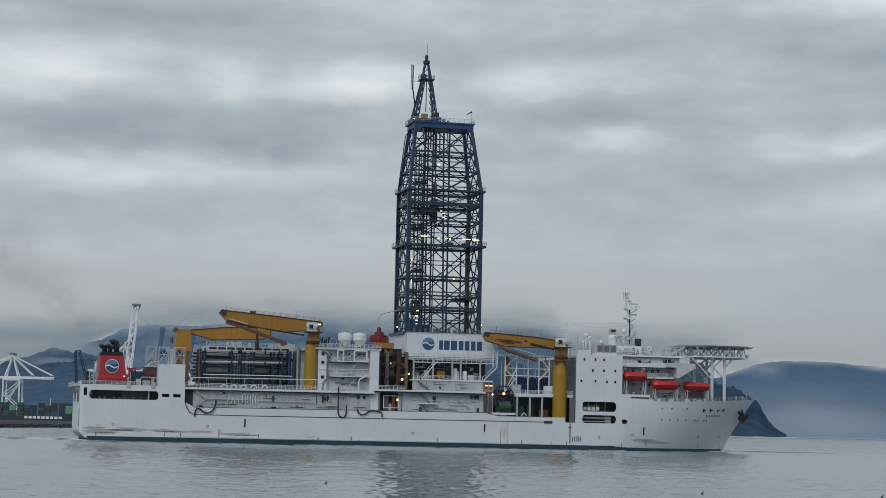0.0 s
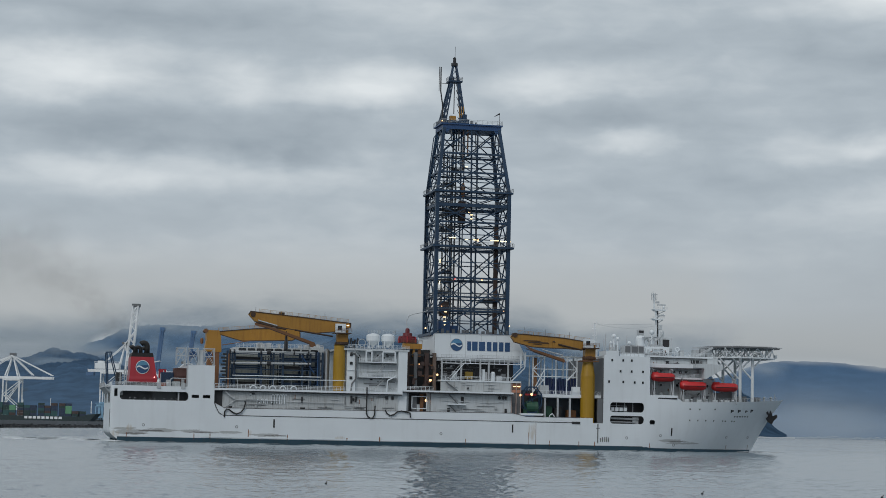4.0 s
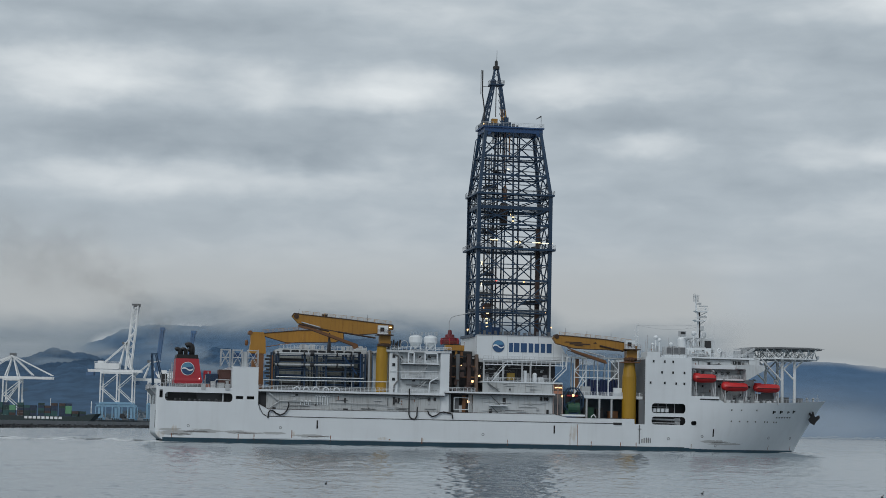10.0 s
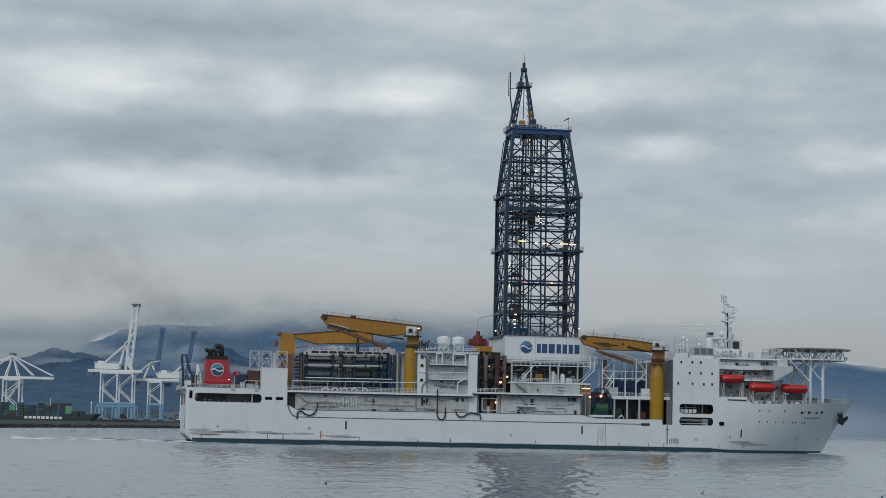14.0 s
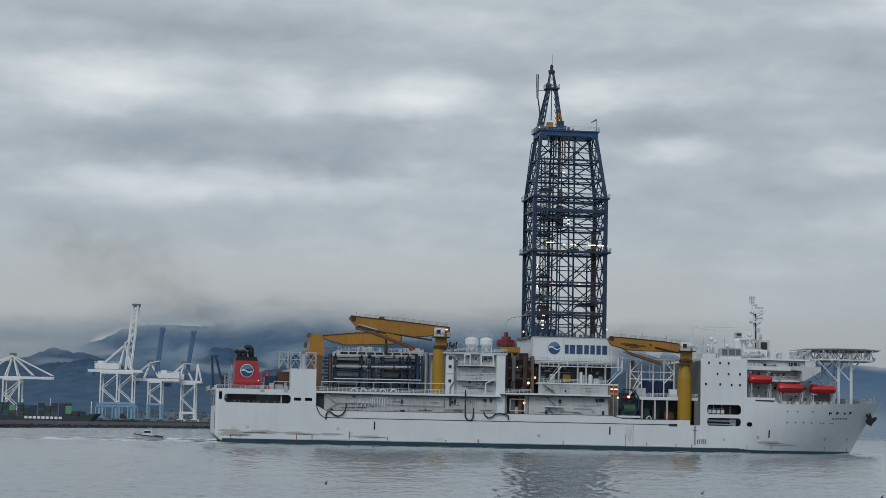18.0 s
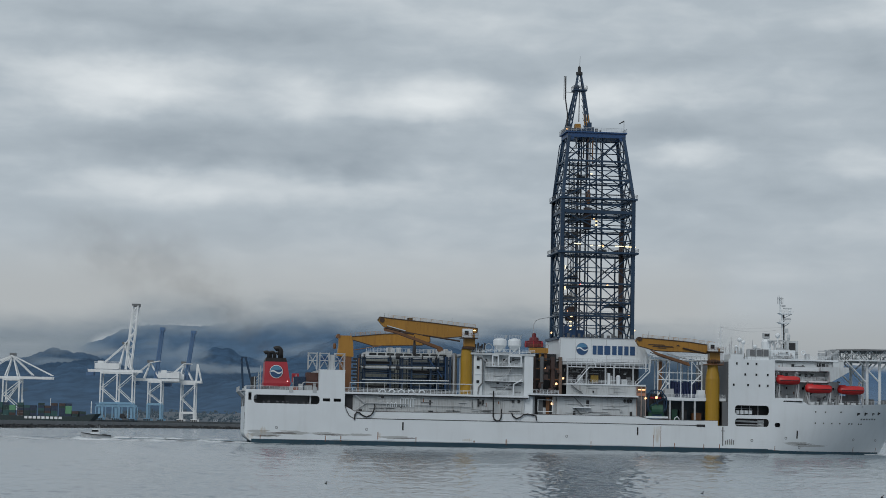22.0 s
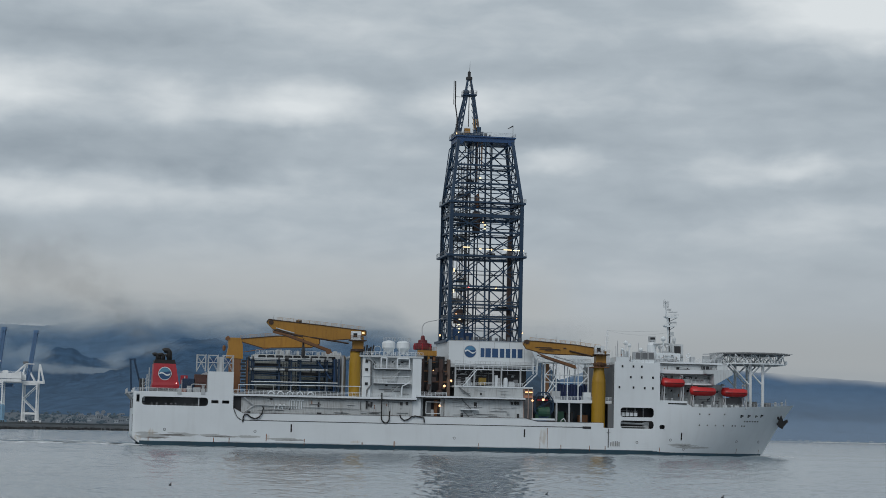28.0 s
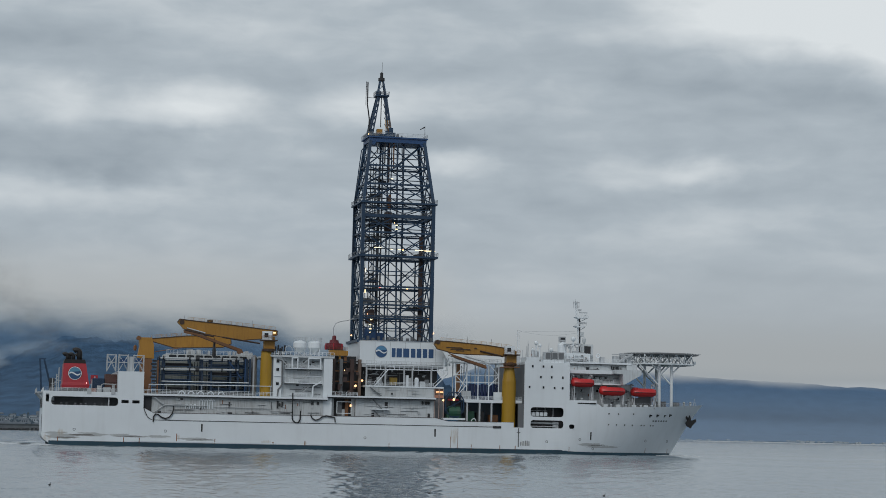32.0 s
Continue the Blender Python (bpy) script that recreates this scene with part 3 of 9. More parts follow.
def ridge(name, dist, deep, crest, material, label, seed, rough=0.08, steps=420, jag=1.0):
    """A mountain side: crest gives bearing and elevation in degrees; foothills fall to the sea in front and the back slope behind."""
    rows, verts, faces = 20, [], []
    az = [c[0] for c in crest]
    for i in range(steps + 1):
        a = az[0] + (az[-1] - az[0]) * i / steps
        top = dist * math.tan(radians(float(np.interp(a, az, [c[1] for c in crest])))) + 5.35
        for j in range(rows + 1):
            v = j / rows
            y = dist - deep * (1 - v)
            x = y * math.tan(radians(a))
            fold = noise.fractal(Vector((x * 0.006 + seed, y * 0.004, seed)), 0.9, 2.1, 5)
            fine = noise.fractal(Vector((x * 0.022, y * 0.022, seed)), 0.8, 2.1, 4)
            tree = noise.noise(Vector((a * 9.0 + seed, v * 3, seed))) * 0.7 + noise.noise(Vector((a * 30.0, v * 7, seed))) * 0.3
            z = top * (v ** 0.8) * (1 + rough * fold * (1.4 - v)) + jag * (9.0 * fine + 2.2 * tree) * v * min(1.0, max(0.0, top - 6) / 45) + (-4 if j == 0 else 0)
            verts.append((x, y, z))
    for i in range(steps):
        for j in range(rows):
            p = i * (rows + 1) + j
            faces.append((p, p + rows + 1, p + rows + 2, p + 1))
    me = bpy.data.meshes.new(name)
    me.from_pydata(verts, [], faces)
    me.materials.append(material)
    me.shade_smooth()
    return tagged(new(name, me), label, "mountain", kind="structure")


# distance haze is mixed into these forest colours, bluer than real leaves
HILL_FAR = forest("far_haze_blue_forest", (0.08, 0.14, 0.222), 0.14)
HILL_EAST = forest("haze_blue_coast", (0.08, 0.143, 0.235), 0.08)
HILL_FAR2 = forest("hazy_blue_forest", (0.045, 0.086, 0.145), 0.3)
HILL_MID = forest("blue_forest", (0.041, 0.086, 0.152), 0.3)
HILL_NEAR = forest("dark_haze_blue_forest", (0.043, 0.076, 0.12), 0.3)
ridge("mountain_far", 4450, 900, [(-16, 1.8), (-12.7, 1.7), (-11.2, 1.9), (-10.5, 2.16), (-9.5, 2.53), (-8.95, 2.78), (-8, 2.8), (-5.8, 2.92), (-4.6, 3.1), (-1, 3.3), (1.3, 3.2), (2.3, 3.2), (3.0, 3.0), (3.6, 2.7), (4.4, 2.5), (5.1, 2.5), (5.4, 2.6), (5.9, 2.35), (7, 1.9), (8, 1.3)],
      HILL_FAR, "forested mountains under low cloud, haze painted in as blue-grey", 1.0, jag=0.8)
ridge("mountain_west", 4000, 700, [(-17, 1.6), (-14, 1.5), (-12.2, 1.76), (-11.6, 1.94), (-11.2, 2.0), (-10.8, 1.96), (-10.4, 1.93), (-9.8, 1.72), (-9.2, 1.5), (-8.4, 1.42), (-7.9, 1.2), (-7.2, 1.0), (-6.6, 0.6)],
      HILL_FAR2, "forested ridge, haze painted in as blue, with mist below its crest", 2.0, 0.12, jag=0.8)
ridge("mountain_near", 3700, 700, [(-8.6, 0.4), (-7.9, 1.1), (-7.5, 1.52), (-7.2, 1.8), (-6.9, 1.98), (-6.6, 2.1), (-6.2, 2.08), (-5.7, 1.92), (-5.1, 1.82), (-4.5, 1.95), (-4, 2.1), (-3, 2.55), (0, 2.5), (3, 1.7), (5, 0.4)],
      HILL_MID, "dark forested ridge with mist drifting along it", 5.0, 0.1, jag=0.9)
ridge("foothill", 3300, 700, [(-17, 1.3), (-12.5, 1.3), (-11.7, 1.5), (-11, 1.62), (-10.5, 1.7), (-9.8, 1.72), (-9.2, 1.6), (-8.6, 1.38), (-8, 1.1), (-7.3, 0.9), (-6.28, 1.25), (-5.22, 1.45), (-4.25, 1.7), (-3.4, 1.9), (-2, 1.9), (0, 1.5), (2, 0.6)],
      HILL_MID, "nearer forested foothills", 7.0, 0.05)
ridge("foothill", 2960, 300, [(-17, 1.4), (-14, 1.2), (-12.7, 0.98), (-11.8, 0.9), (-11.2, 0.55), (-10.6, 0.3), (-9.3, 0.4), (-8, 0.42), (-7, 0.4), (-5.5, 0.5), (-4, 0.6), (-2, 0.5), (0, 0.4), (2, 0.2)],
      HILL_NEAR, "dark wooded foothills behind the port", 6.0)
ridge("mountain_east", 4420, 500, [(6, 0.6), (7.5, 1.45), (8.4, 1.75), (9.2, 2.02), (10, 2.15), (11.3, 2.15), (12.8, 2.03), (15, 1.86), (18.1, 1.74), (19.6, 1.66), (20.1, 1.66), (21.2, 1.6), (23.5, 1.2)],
      HILL_EAST, "mountain coast beyond the bay, haze painted in as blue", 3.0, 0.03, jag=0.25)
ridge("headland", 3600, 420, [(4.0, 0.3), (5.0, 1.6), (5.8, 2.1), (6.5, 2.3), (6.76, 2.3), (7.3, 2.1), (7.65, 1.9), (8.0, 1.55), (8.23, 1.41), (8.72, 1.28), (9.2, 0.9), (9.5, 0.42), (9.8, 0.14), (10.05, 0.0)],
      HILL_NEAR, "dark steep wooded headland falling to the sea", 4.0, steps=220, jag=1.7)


# ---- harbour: breakwater, quay, moored ship, gantry cranes, town ----
CONCRETE = paint("quay_concrete", (0.24, 0.255, 0.265), 0.85, dirt=0.4, vary=0.2, streak=False)
ROCK = paint("wet_dark_rock", (0.05, 0.055, 0.06), 0.8, dirt=0.3, vary=0.4, streak=False, scale=1.0)
LAND = paint("port_ground", (0.075, 0.09, 0.1), 0.9, dirt=0.4, vary=0.3, streak=False)
CRANEW = paint("crane_white", (0.86, 0.89, 0.9), 0.5, dirt=0.12, vary=0.12, scale=0.3)
CRANEB = paint("crane_pale_blue", (0.25, 0.45, 0.62), 0.5, dirt=0.2, vary=0.15, scale=0.3)
CRANED = paint("crane_blue", (0.09, 0.18, 0.33), 0.5, dirt=0.2, vary=0.15, scale=0.3)
SHIPG = paint("dark_green_hull", (0.022, 0.042, 0.045), 0.5, dirt=0.2)
LINE = [(-420, 1040), (-300, 1130), (-268, 1230), (-262, 1450), (-250, 1660), (-215, 1860), (-150, 2000), (-40, 2160)]


def along(line, s):
    s *= len(line) - 1
    k = min(len(line) - 2, int(s))
    u = s - k
    return line[k][0] + (line[k + 1][0] - line[k][0]) * u, line[k][1] + (line[k + 1][1] - line[k][1]) * u


def wall_along(line, x0, x1, z0, z1, n=90):
    """A wall that follows line; x0 and x1 are how far its faces lie to the left of the line."""
    bm = B()
    prev = None
    for i in range(n + 1):
        x, y = along(line, i / n)
        ring = [bm.verts.new(p) for p in ((x - x0, y + x0 * 0.4, z0), (x - x0, y + x0 * 0.4, z1), (x - x1, y + x1 * 0.4, z1), (x - x1, y + x1 * 0.4, z0))]
        if prev:
            for k in range(4):
                bm.faces.new((prev[k], prev[(k + 1) % 4], ring[(k + 1) % 4], ring[k]))
        prev = ring
    return bm


tagged(new("breakwater", mesh_of("breakwater", wall_along(LINE, 5, 11, -1, 4.3), CONCRETE)), "long grey concrete breakwater", "breakwater", kind="structure")
bm = B()
rk = random.Random(5)
for i in range(900):
    x, y = along(LINE, rk.random())
    u = rk.random()
    r = rk.uniform(0.7, 1.4)
    c = Vector((x - 5.5 * u, y + 3 * u, 0.1 + 1.2 * u))
    vs = [bm.verts.new(c + Vector((r * rk.uniform(0.5, 1.1) * a, r * rk.uniform(0.5, 1.1) * b, r * rk.uniform(0.4, 0.9) * d))) for a, b, d in
          ((-1, -1, -1), (1, -1, -1), (1, 1, -1), (-1, 1, -1), (-1, -1, 1), (1, -1, 1), (1, 1, 1), (-1, 1, 1))]
    for f in ((3, 2, 1, 0), (4, 5, 6, 7), (0, 1, 5, 4), (1, 2, 6, 5), (2, 3, 7, 6), (3, 0, 4, 7)):
        bm.faces.new([vs[k] for k in f])
tagged(new("armour_rocks", mesh_of("armour_rocks", bm, ROCK)), "dark wet armour rocks along the breakwater", "rocks", kind="stuff")
bm = B()
outline = [(-330, 2020), (-250, 2005), (-120, 2060), (20, 2180), (120, 2400), (120, 2900), (-900, 2900), (-900, 2020)]
lo = [bm.verts.new((x, y, -1)) for x, y in outline]
hi = [bm.verts.new((x, y, 6.0)) for x, y in outline]
bm.faces.new(hi)
for i in range(len(outline)):
    bm.faces.new((lo[i], lo[(i + 1) % len(outline)], hi[(i + 1) % len(outline)], hi[i]))
tagged(new("quay", mesh_of("quay", bm, LAND)), "grey container quay at the foot of the hills", "quay", kind="structure")


def gantry(x, y, legs, girder, zg, boom, apex, house, base_mat, boom_mat, label, stays=()):
    """A ship-to-shore crane. legs: places along x; girder: its ends; boom: hinge and tip when raised."""
    g = thing("gantry_crane", label, "crane", "cranes on the quay", (x, y, 6.0))
    low = 17.0 if base_mat is not CRANEW else 9.0
    for lx in legs:
        for ly in (0, 16):
            part("leg", beam(B(), (lx, ly, low), (lx * 0.99, ly, zg), 1.35), CRANEW, g)
            part("leg_foot", beam(B(), (lx, ly, 0), (lx, ly, low), 1.9), base_mat, g)
            part("bogie", box(B(), lx - 3.5, lx + 3.5, ly - 1.2, ly + 1.2, 0, 2.2), base_mat, g)
    if len(legs) > 2:
        for ly in (-1.5, 16):
            part("base_beam", box(B(), legs[0] - 3, legs[-1] + 3, ly - 0.6, ly + 0.6, low - 3.6, low - 1.4), base_mat, g)
            for lx in legs:
                part("base_post", box(B(), lx - 4.2, lx - 3.0, ly - 0.5, ly + 0.5, 2.2, low - 3.6), base_mat, g)
                part("base_post", box(B(), lx + 3.0, lx + 4.2, ly - 0.5, ly + 0.5, 2.2, low - 3.6), base_mat, g)
        part("walkway", box(B(), legs[0] - 4, legs[-1] + 4, -3.2, -2.2, low - 0.6, low), base_mat, g)
        part("cable_reel", tube(B(), (legs[1] + 7, -3.4, 4), (legs[1] + 7, -2.4, 4), 2.6, 14), DARK, g, "dark cable reel")
    for lx in legs:
        for k in range(4):
            part("wheel", tube(B(), (lx - 2.7 + 1.8 * k, -1.5, 0.8), (lx - 2.7 + 1.8 * k, -1.2, 0.8), 0.8, 8), DARK, g)
    for ly in (0, 16):
        part("sill_beam", beam(B(), (legs[0], ly, low), (legs[-1], ly, low), 2.2), base_mat if base_mat is not CRANEW else CRANEW, g)
        part("girder", box(B(), girder[0], girder[1], ly + 2.5 if ly == 0 else ly - 5.5, ly + 4.5 if ly == 0 else ly - 3.5, zg, zg + 2.6), CRANEW, g)
        part("portal_tie", beam(B(), (legs[0], ly, zg - 1), (legs[-1], ly, zg - 1), 1.6), CRANEW, g)
        for a, b in zip(legs, legs[1:]):
            part("brace", beam(B(), (b, ly, zg - 2), (a, ly, low + (zg - low) * 0.48), 0.8), CRANEW, g)
            part("brace", beam(B(), (a, ly, low + (zg - low) * 0.48), (b, ly, low + 1), 0.8), CRANEW, g)
    if house:
        part("machine_house", box(B(), house[0], house[1], 2, 14, zg + 3.2, zg + 9), CRANEW, g)
        part("house_gear", box(B(), house[0] + 3, house[0] + 8, 5, 10, zg + 9, zg + 11.5), CRANEW, g)
        rail("handrail", [(house[0], 2, zg + 9), (house[1], 2, zg + 9)], g, CRANEW, 1.6, 3, 0.16)
        part("trolley", box(B(), girder[0] - 2, girder[0] + 6, 3, 13, zg - 4, zg - 0.5), CRANED, g)
    if apex:
        for ly in (3, 13):
            part("apex_leg", beam(B(), (apex[2], ly, zg + 3), (apex[0], 8, apex[1]), 1.2), CRANEW, g)
            part("apex_leg", beam(B(), (apex[3], ly, zg + 3), (apex[0], 8, apex[1]), 1.2), CRANEW, g)
        part("apex_head", box(B(), apex[0] - 3, apex[0] + 3, 5, 11, apex[1], apex[1] + 2.5), GREY, g)
    if boom:
        (bx, bz), (tx, tz), w = boom
        for ly in (4.5, 11.5):
            part("boom_chord", beam(B(), (bx - w, ly, bz), (tx - w, ly, tz), 1.3), boom_mat, g)
            part("boom_chord", beam(B(), (bx + w, ly, bz), (tx + w, ly, tz), 1.3), boom_mat, g)
            for k in range(10):
                t0, t1 = k / 10, (k + 1) / 10
                s0, s1 = (-w, w) if k % 2 else (w, -w)
                part("boom_lacing", beam(B(), (bx + (tx - bx) * t0 + s0, ly, bz + (tz - bz) * t0), (bx + (tx - bx) * t1 + s1, ly, bz + (tz - bz) * t1), 0.55), boom_mat, g)
        part("boom_tip", box(B(), tx - w - 1, tx + w + 1.5, 4, 12, tz - 1, tz + 2), boom_mat if boom_mat is CRANED else GREY, g)
    for p, q in stays:
        for ly in (4, 12):
            part("stay", beam(B(), (p[0], ly, p[1]), (q[0], ly, q[1]), 0.9), CRANEW, g)
    return g


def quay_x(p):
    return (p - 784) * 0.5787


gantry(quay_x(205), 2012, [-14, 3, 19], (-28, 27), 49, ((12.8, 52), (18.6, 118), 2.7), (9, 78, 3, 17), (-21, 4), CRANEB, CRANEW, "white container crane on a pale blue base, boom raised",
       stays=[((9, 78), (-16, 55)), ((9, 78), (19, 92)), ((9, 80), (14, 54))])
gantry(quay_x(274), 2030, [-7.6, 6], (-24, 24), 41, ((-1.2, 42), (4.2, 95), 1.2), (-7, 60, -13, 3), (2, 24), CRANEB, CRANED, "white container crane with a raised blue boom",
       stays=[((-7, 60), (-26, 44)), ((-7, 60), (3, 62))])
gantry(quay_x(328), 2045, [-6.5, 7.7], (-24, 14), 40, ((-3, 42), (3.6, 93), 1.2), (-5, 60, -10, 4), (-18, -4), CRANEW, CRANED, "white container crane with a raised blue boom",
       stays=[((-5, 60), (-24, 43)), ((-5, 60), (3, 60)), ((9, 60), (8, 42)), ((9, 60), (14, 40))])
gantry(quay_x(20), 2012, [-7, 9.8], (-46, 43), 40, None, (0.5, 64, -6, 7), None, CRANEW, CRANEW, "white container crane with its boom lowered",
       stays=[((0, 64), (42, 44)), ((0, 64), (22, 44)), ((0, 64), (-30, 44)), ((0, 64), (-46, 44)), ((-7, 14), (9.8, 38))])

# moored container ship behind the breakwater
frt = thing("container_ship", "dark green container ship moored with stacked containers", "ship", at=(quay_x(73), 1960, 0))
part("hull", slab(B(), [(-75, -1), (58, -1), (68, 11.6), (60, 10.6), (52, 8.6), (-75, 8.6)], 0, 30), SHIPG, frt, "dark green hull with white lettering bars")
for k in range(9):
    part("lettering_bar", box(B(), -3.4 + 4.3 * k, -0.3 + 4.3 * k, -0.3, -0.05, 5.6, 8.0), CRANEW, frt, "white lettering bar")
part("mast", beam(B(), (60.5, 15, 12), (60.5, 15, 24), 0.8), CRANEW, frt)
cols = [paint("container_" + n_, c, 0.6, dirt=0.25, vary=0.2) for n_, c in (("green", (0.02, 0.05, 0.048)), ("blue", (0.025, 0.045, 0.085)), ("rust", (0.07, 0.045, 0.04)), ("teal", (0.03, 0.1, 0.1)), ("lime", (0.14, 0.36, 0.2)))]
cm = [mesh_of("container", box(B(), 0, 6.1, 0, 2.44, 0, 2.5), c) for c in cols]
rc = random.Random(12)
for row in range(19):
    bay = row // 3
    for tier in range(5):
        if (tier > 3 and rc.random() < 0.35) or (row > 16 and tier > 1):
            break
        k = 4 if row in (8, 16) and tier > 0 and rc.random() < 0.7 else rc.choice((0, 0, 1, 1, 1, 2, 3, 3))
        o = new("container", cm[k])
        o.parent = frt
        o.matrix_basis = pose(-74 + 6.5 * row + 1.4 * bay, 2, 8.7 + 2.55 * tier)
part("deckhouse", box(B(), 46.5, 51.0, 8, 20, 8.6, 14.0), SHIPG, frt)
part("crane_post", beam(B(), (-8.0, 12, 8.6), (-8.0, 12, 24.5), 0.7), CRANEW, frt)
part("crane_post", beam(B(), (20.0, 12, 8.6), (20.0, 12, 26.5), 0.5), CRANEW, frt)
# sheds, silos and town behind the quay
SHEDW = paint("pale_shed", (0.42, 0.46, 0.49), 0.7, dirt=0.3)
SHEDG = paint("grey_shed", (0.2, 0.22, 0.24), 0.7, dirt=0.3)


def rise(x, y):
    return 6.0 + max(0.0, y - 2180) * 0.022 + 1.6 * noise.noise(Vector((x * 0.02, y * 0.02, 3)))


bm = B()
cols = 24
land = [[bm.verts.new((-420 + 24 * i, 2170 + 52 * j, rise(-420 + 24 * i, 2170 + 52 * j) if j else 5.0)) for i in range(cols)] for j in range(14)]
for a, b in zip(land, land[1:]):
    for i in range(cols - 1):
        bm.faces.new((a[i], a[i + 1], b[i + 1], b[i]))
tagged(new("town_slope", mesh_of("town_slope", bm, LAND)), "gently rising town ground behind the quay", "ground", kind="structure")


def shed(x, y, w, d, h, wall, roof_h, label, windows=3):
    s = thing("shed", label, "building", "buildings behind the quay", (x, y, rise(x, y) - 0.3 if y > 2185 else 6.0))
    part("wall", box(B(), 0, w, 0, d, 0, h), wall, s)
    part("roof", slab(B(), [(-0.5, h), (w + 0.5, h), (w * 0.75, h + roof_h), (w * 0.25, h + roof_h)], -0.5, d + 0.5), SHEDG, s)
    for k in range(windows):
        part("window", box(B(), (k + 0.3) * w / windows, (k + 0.7) * w / windows, -0.15, 0.05, h * 0.45, h * 0.75), GLASS, s)


rt = random.Random(33)
for k in range(95):
    x, y = rt.uniform(-260, 110), rt.uniform(2200, 2760)
    h = rt.choice((3, 4, 4, 5, 7))
    shed(x, y, rt.uniform(3.5, 9), 7, h * 0.75, SHEDW if rt.random() < 0.5 else SHEDG, rt.uniform(1, 2.2), "small pale harbour building with a low roof")
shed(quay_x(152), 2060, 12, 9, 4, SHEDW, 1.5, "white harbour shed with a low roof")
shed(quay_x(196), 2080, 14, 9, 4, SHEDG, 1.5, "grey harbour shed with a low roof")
shed(-128, 2120, 6, 6, 9, SHEDW, 1.0, "narrow white harbour tower building", 2)
# trees along the shore
LEAF = forest("shore_trees", (0.06, 0.088, 0.1), 0.35)
bm = B()
for k in range(520):
    x, y, r = rt.uniform(-420, 110), rt.uniform(2150, 2800), rt.uniform(1.2, 2.7)
    z = rise(x, y) + r * 0.8 * rt.uniform(0.6, 1.5)
    for j in range(5):
        c = Vector((x + rt.uniform(-1, 1) * r, y + rt.uniform(-1, 1) * r, z + rt.uniform(-0.5, 0.7) * r))
        q = r * rt.uniform(0.4, 0.8)
        v = [bm.verts.new(c + Vector((q * rt.uniform(0.6, 1.2) * a, q * b, q * rt.uniform(0.6, 1.2) * d))) for a, b, d in ((1, 0, 0), (-1, 0, 0), (0, 1, 0), (0, -1, 0), (0, 0, 1), (0, 0, -1))]
        for a in (0, 1):
            for b in (2, 3):
                for d in (4, 5):
                    bm.faces.new((v[a], v[b], v[d]))
tagged(new("shore_trees", mesh_of("shore_trees", bm, LEAF)), "dark belt of trees behind the quay", "trees", kind="stuff")
# low far shore with a town, beyond the bay
bm = B()
for k in range(240):
    az = radians(rt.uniform(9.2, 21.5))
    d = rt.uniform(3990, 4060)
    x, y = d * math.sin(az), d * math.cos(az)
    w, h = rt.uniform(2, 9), rt.uniform(0.6, 3.4) * (1.8 if rt.random() < 0.08 else 1)
    if math.sin(az * 40) < -0.2 and rt.random() < 0.7:
        continue
    box(bm, x, x + w, y, y + 8, 0, 2 + h)
FARTOWN = paint("far_town_haze", (0.42, 0.47, 0.5), 0.9, dirt=0.2)
tagged(new("far_town", mesh_of("far_town", bm, FARTOWN)), "pale low buildings of a town across the bay", "town", kind="stuff")
bm = B()
n = 60
prev = None
for i in range(n + 1):
    az = radians(8.6 + 14 * i / n)
    d = 3980 + 20 * math.sin(i * 0.9)
    h = 2.0 + 3.0 * abs(noise.noise(Vector((i * 0.35, 0.3, 0)))) + (6 if i < 9 else 0) * (1 - i / 9)
    ring = [bm.verts.new(p) for p in ((d * math.sin(az), d * math.cos(az), -1), (d * math.sin(az), (d + 30) * math.cos(az), h), (d * math.sin(az), (d + 140) * math.cos(az), h * 0.8))]
    if prev:
        for k in range(2):
            bm.faces.new((prev[k], ring[k], ring[k + 1], prev[k + 1]))
    prev = ring
surf = B()
for i in range(n):
    az0, az1 = radians(8.6 + 14 * i / n), radians(8.6 + 14 * (i + 1) / n)
    vs = [surf.verts.new((3960 * math.sin(a_), 3960 * math.cos(a_), z_)) for a_, z_ in ((az0, -0.5), (az1, -0.5), (az1, 1.4), (az0, 1.4))]
    surf.faces.new(vs)
for i in range(24):
    u0, u1 = radians(5 + 0.22 * i), radians(5 + 0.22 * (i + 1))
    vs = [surf.verts.new((3172 * math.tan(a_), 3172, z_)) for a_, z_ in ((u0, -0.5), (u1, -0.5), (u1, 1.3 + 0.5 * math.sin(i * 1.7 + 1.7)), (u0, 1.3 + 0.5 * math.sin(i * 1.7)))]
    surf.faces.new(vs)
tagged(new("surf_line", mesh_of("surf_line", surf, paint("pale_surf", (0.62, 0.66, 0.68), 0.8, dirt=0.3, streak=False, scale=0.05))), "thin pale line of surf along the far shore", "surf", kind="stuff")
tagged(new("far_shore", mesh_of("far_shore", bm, forest("far_shore", (0.12, 0.17, 0.225), 0.2))), "low dark far shore", "shore", kind="structure")


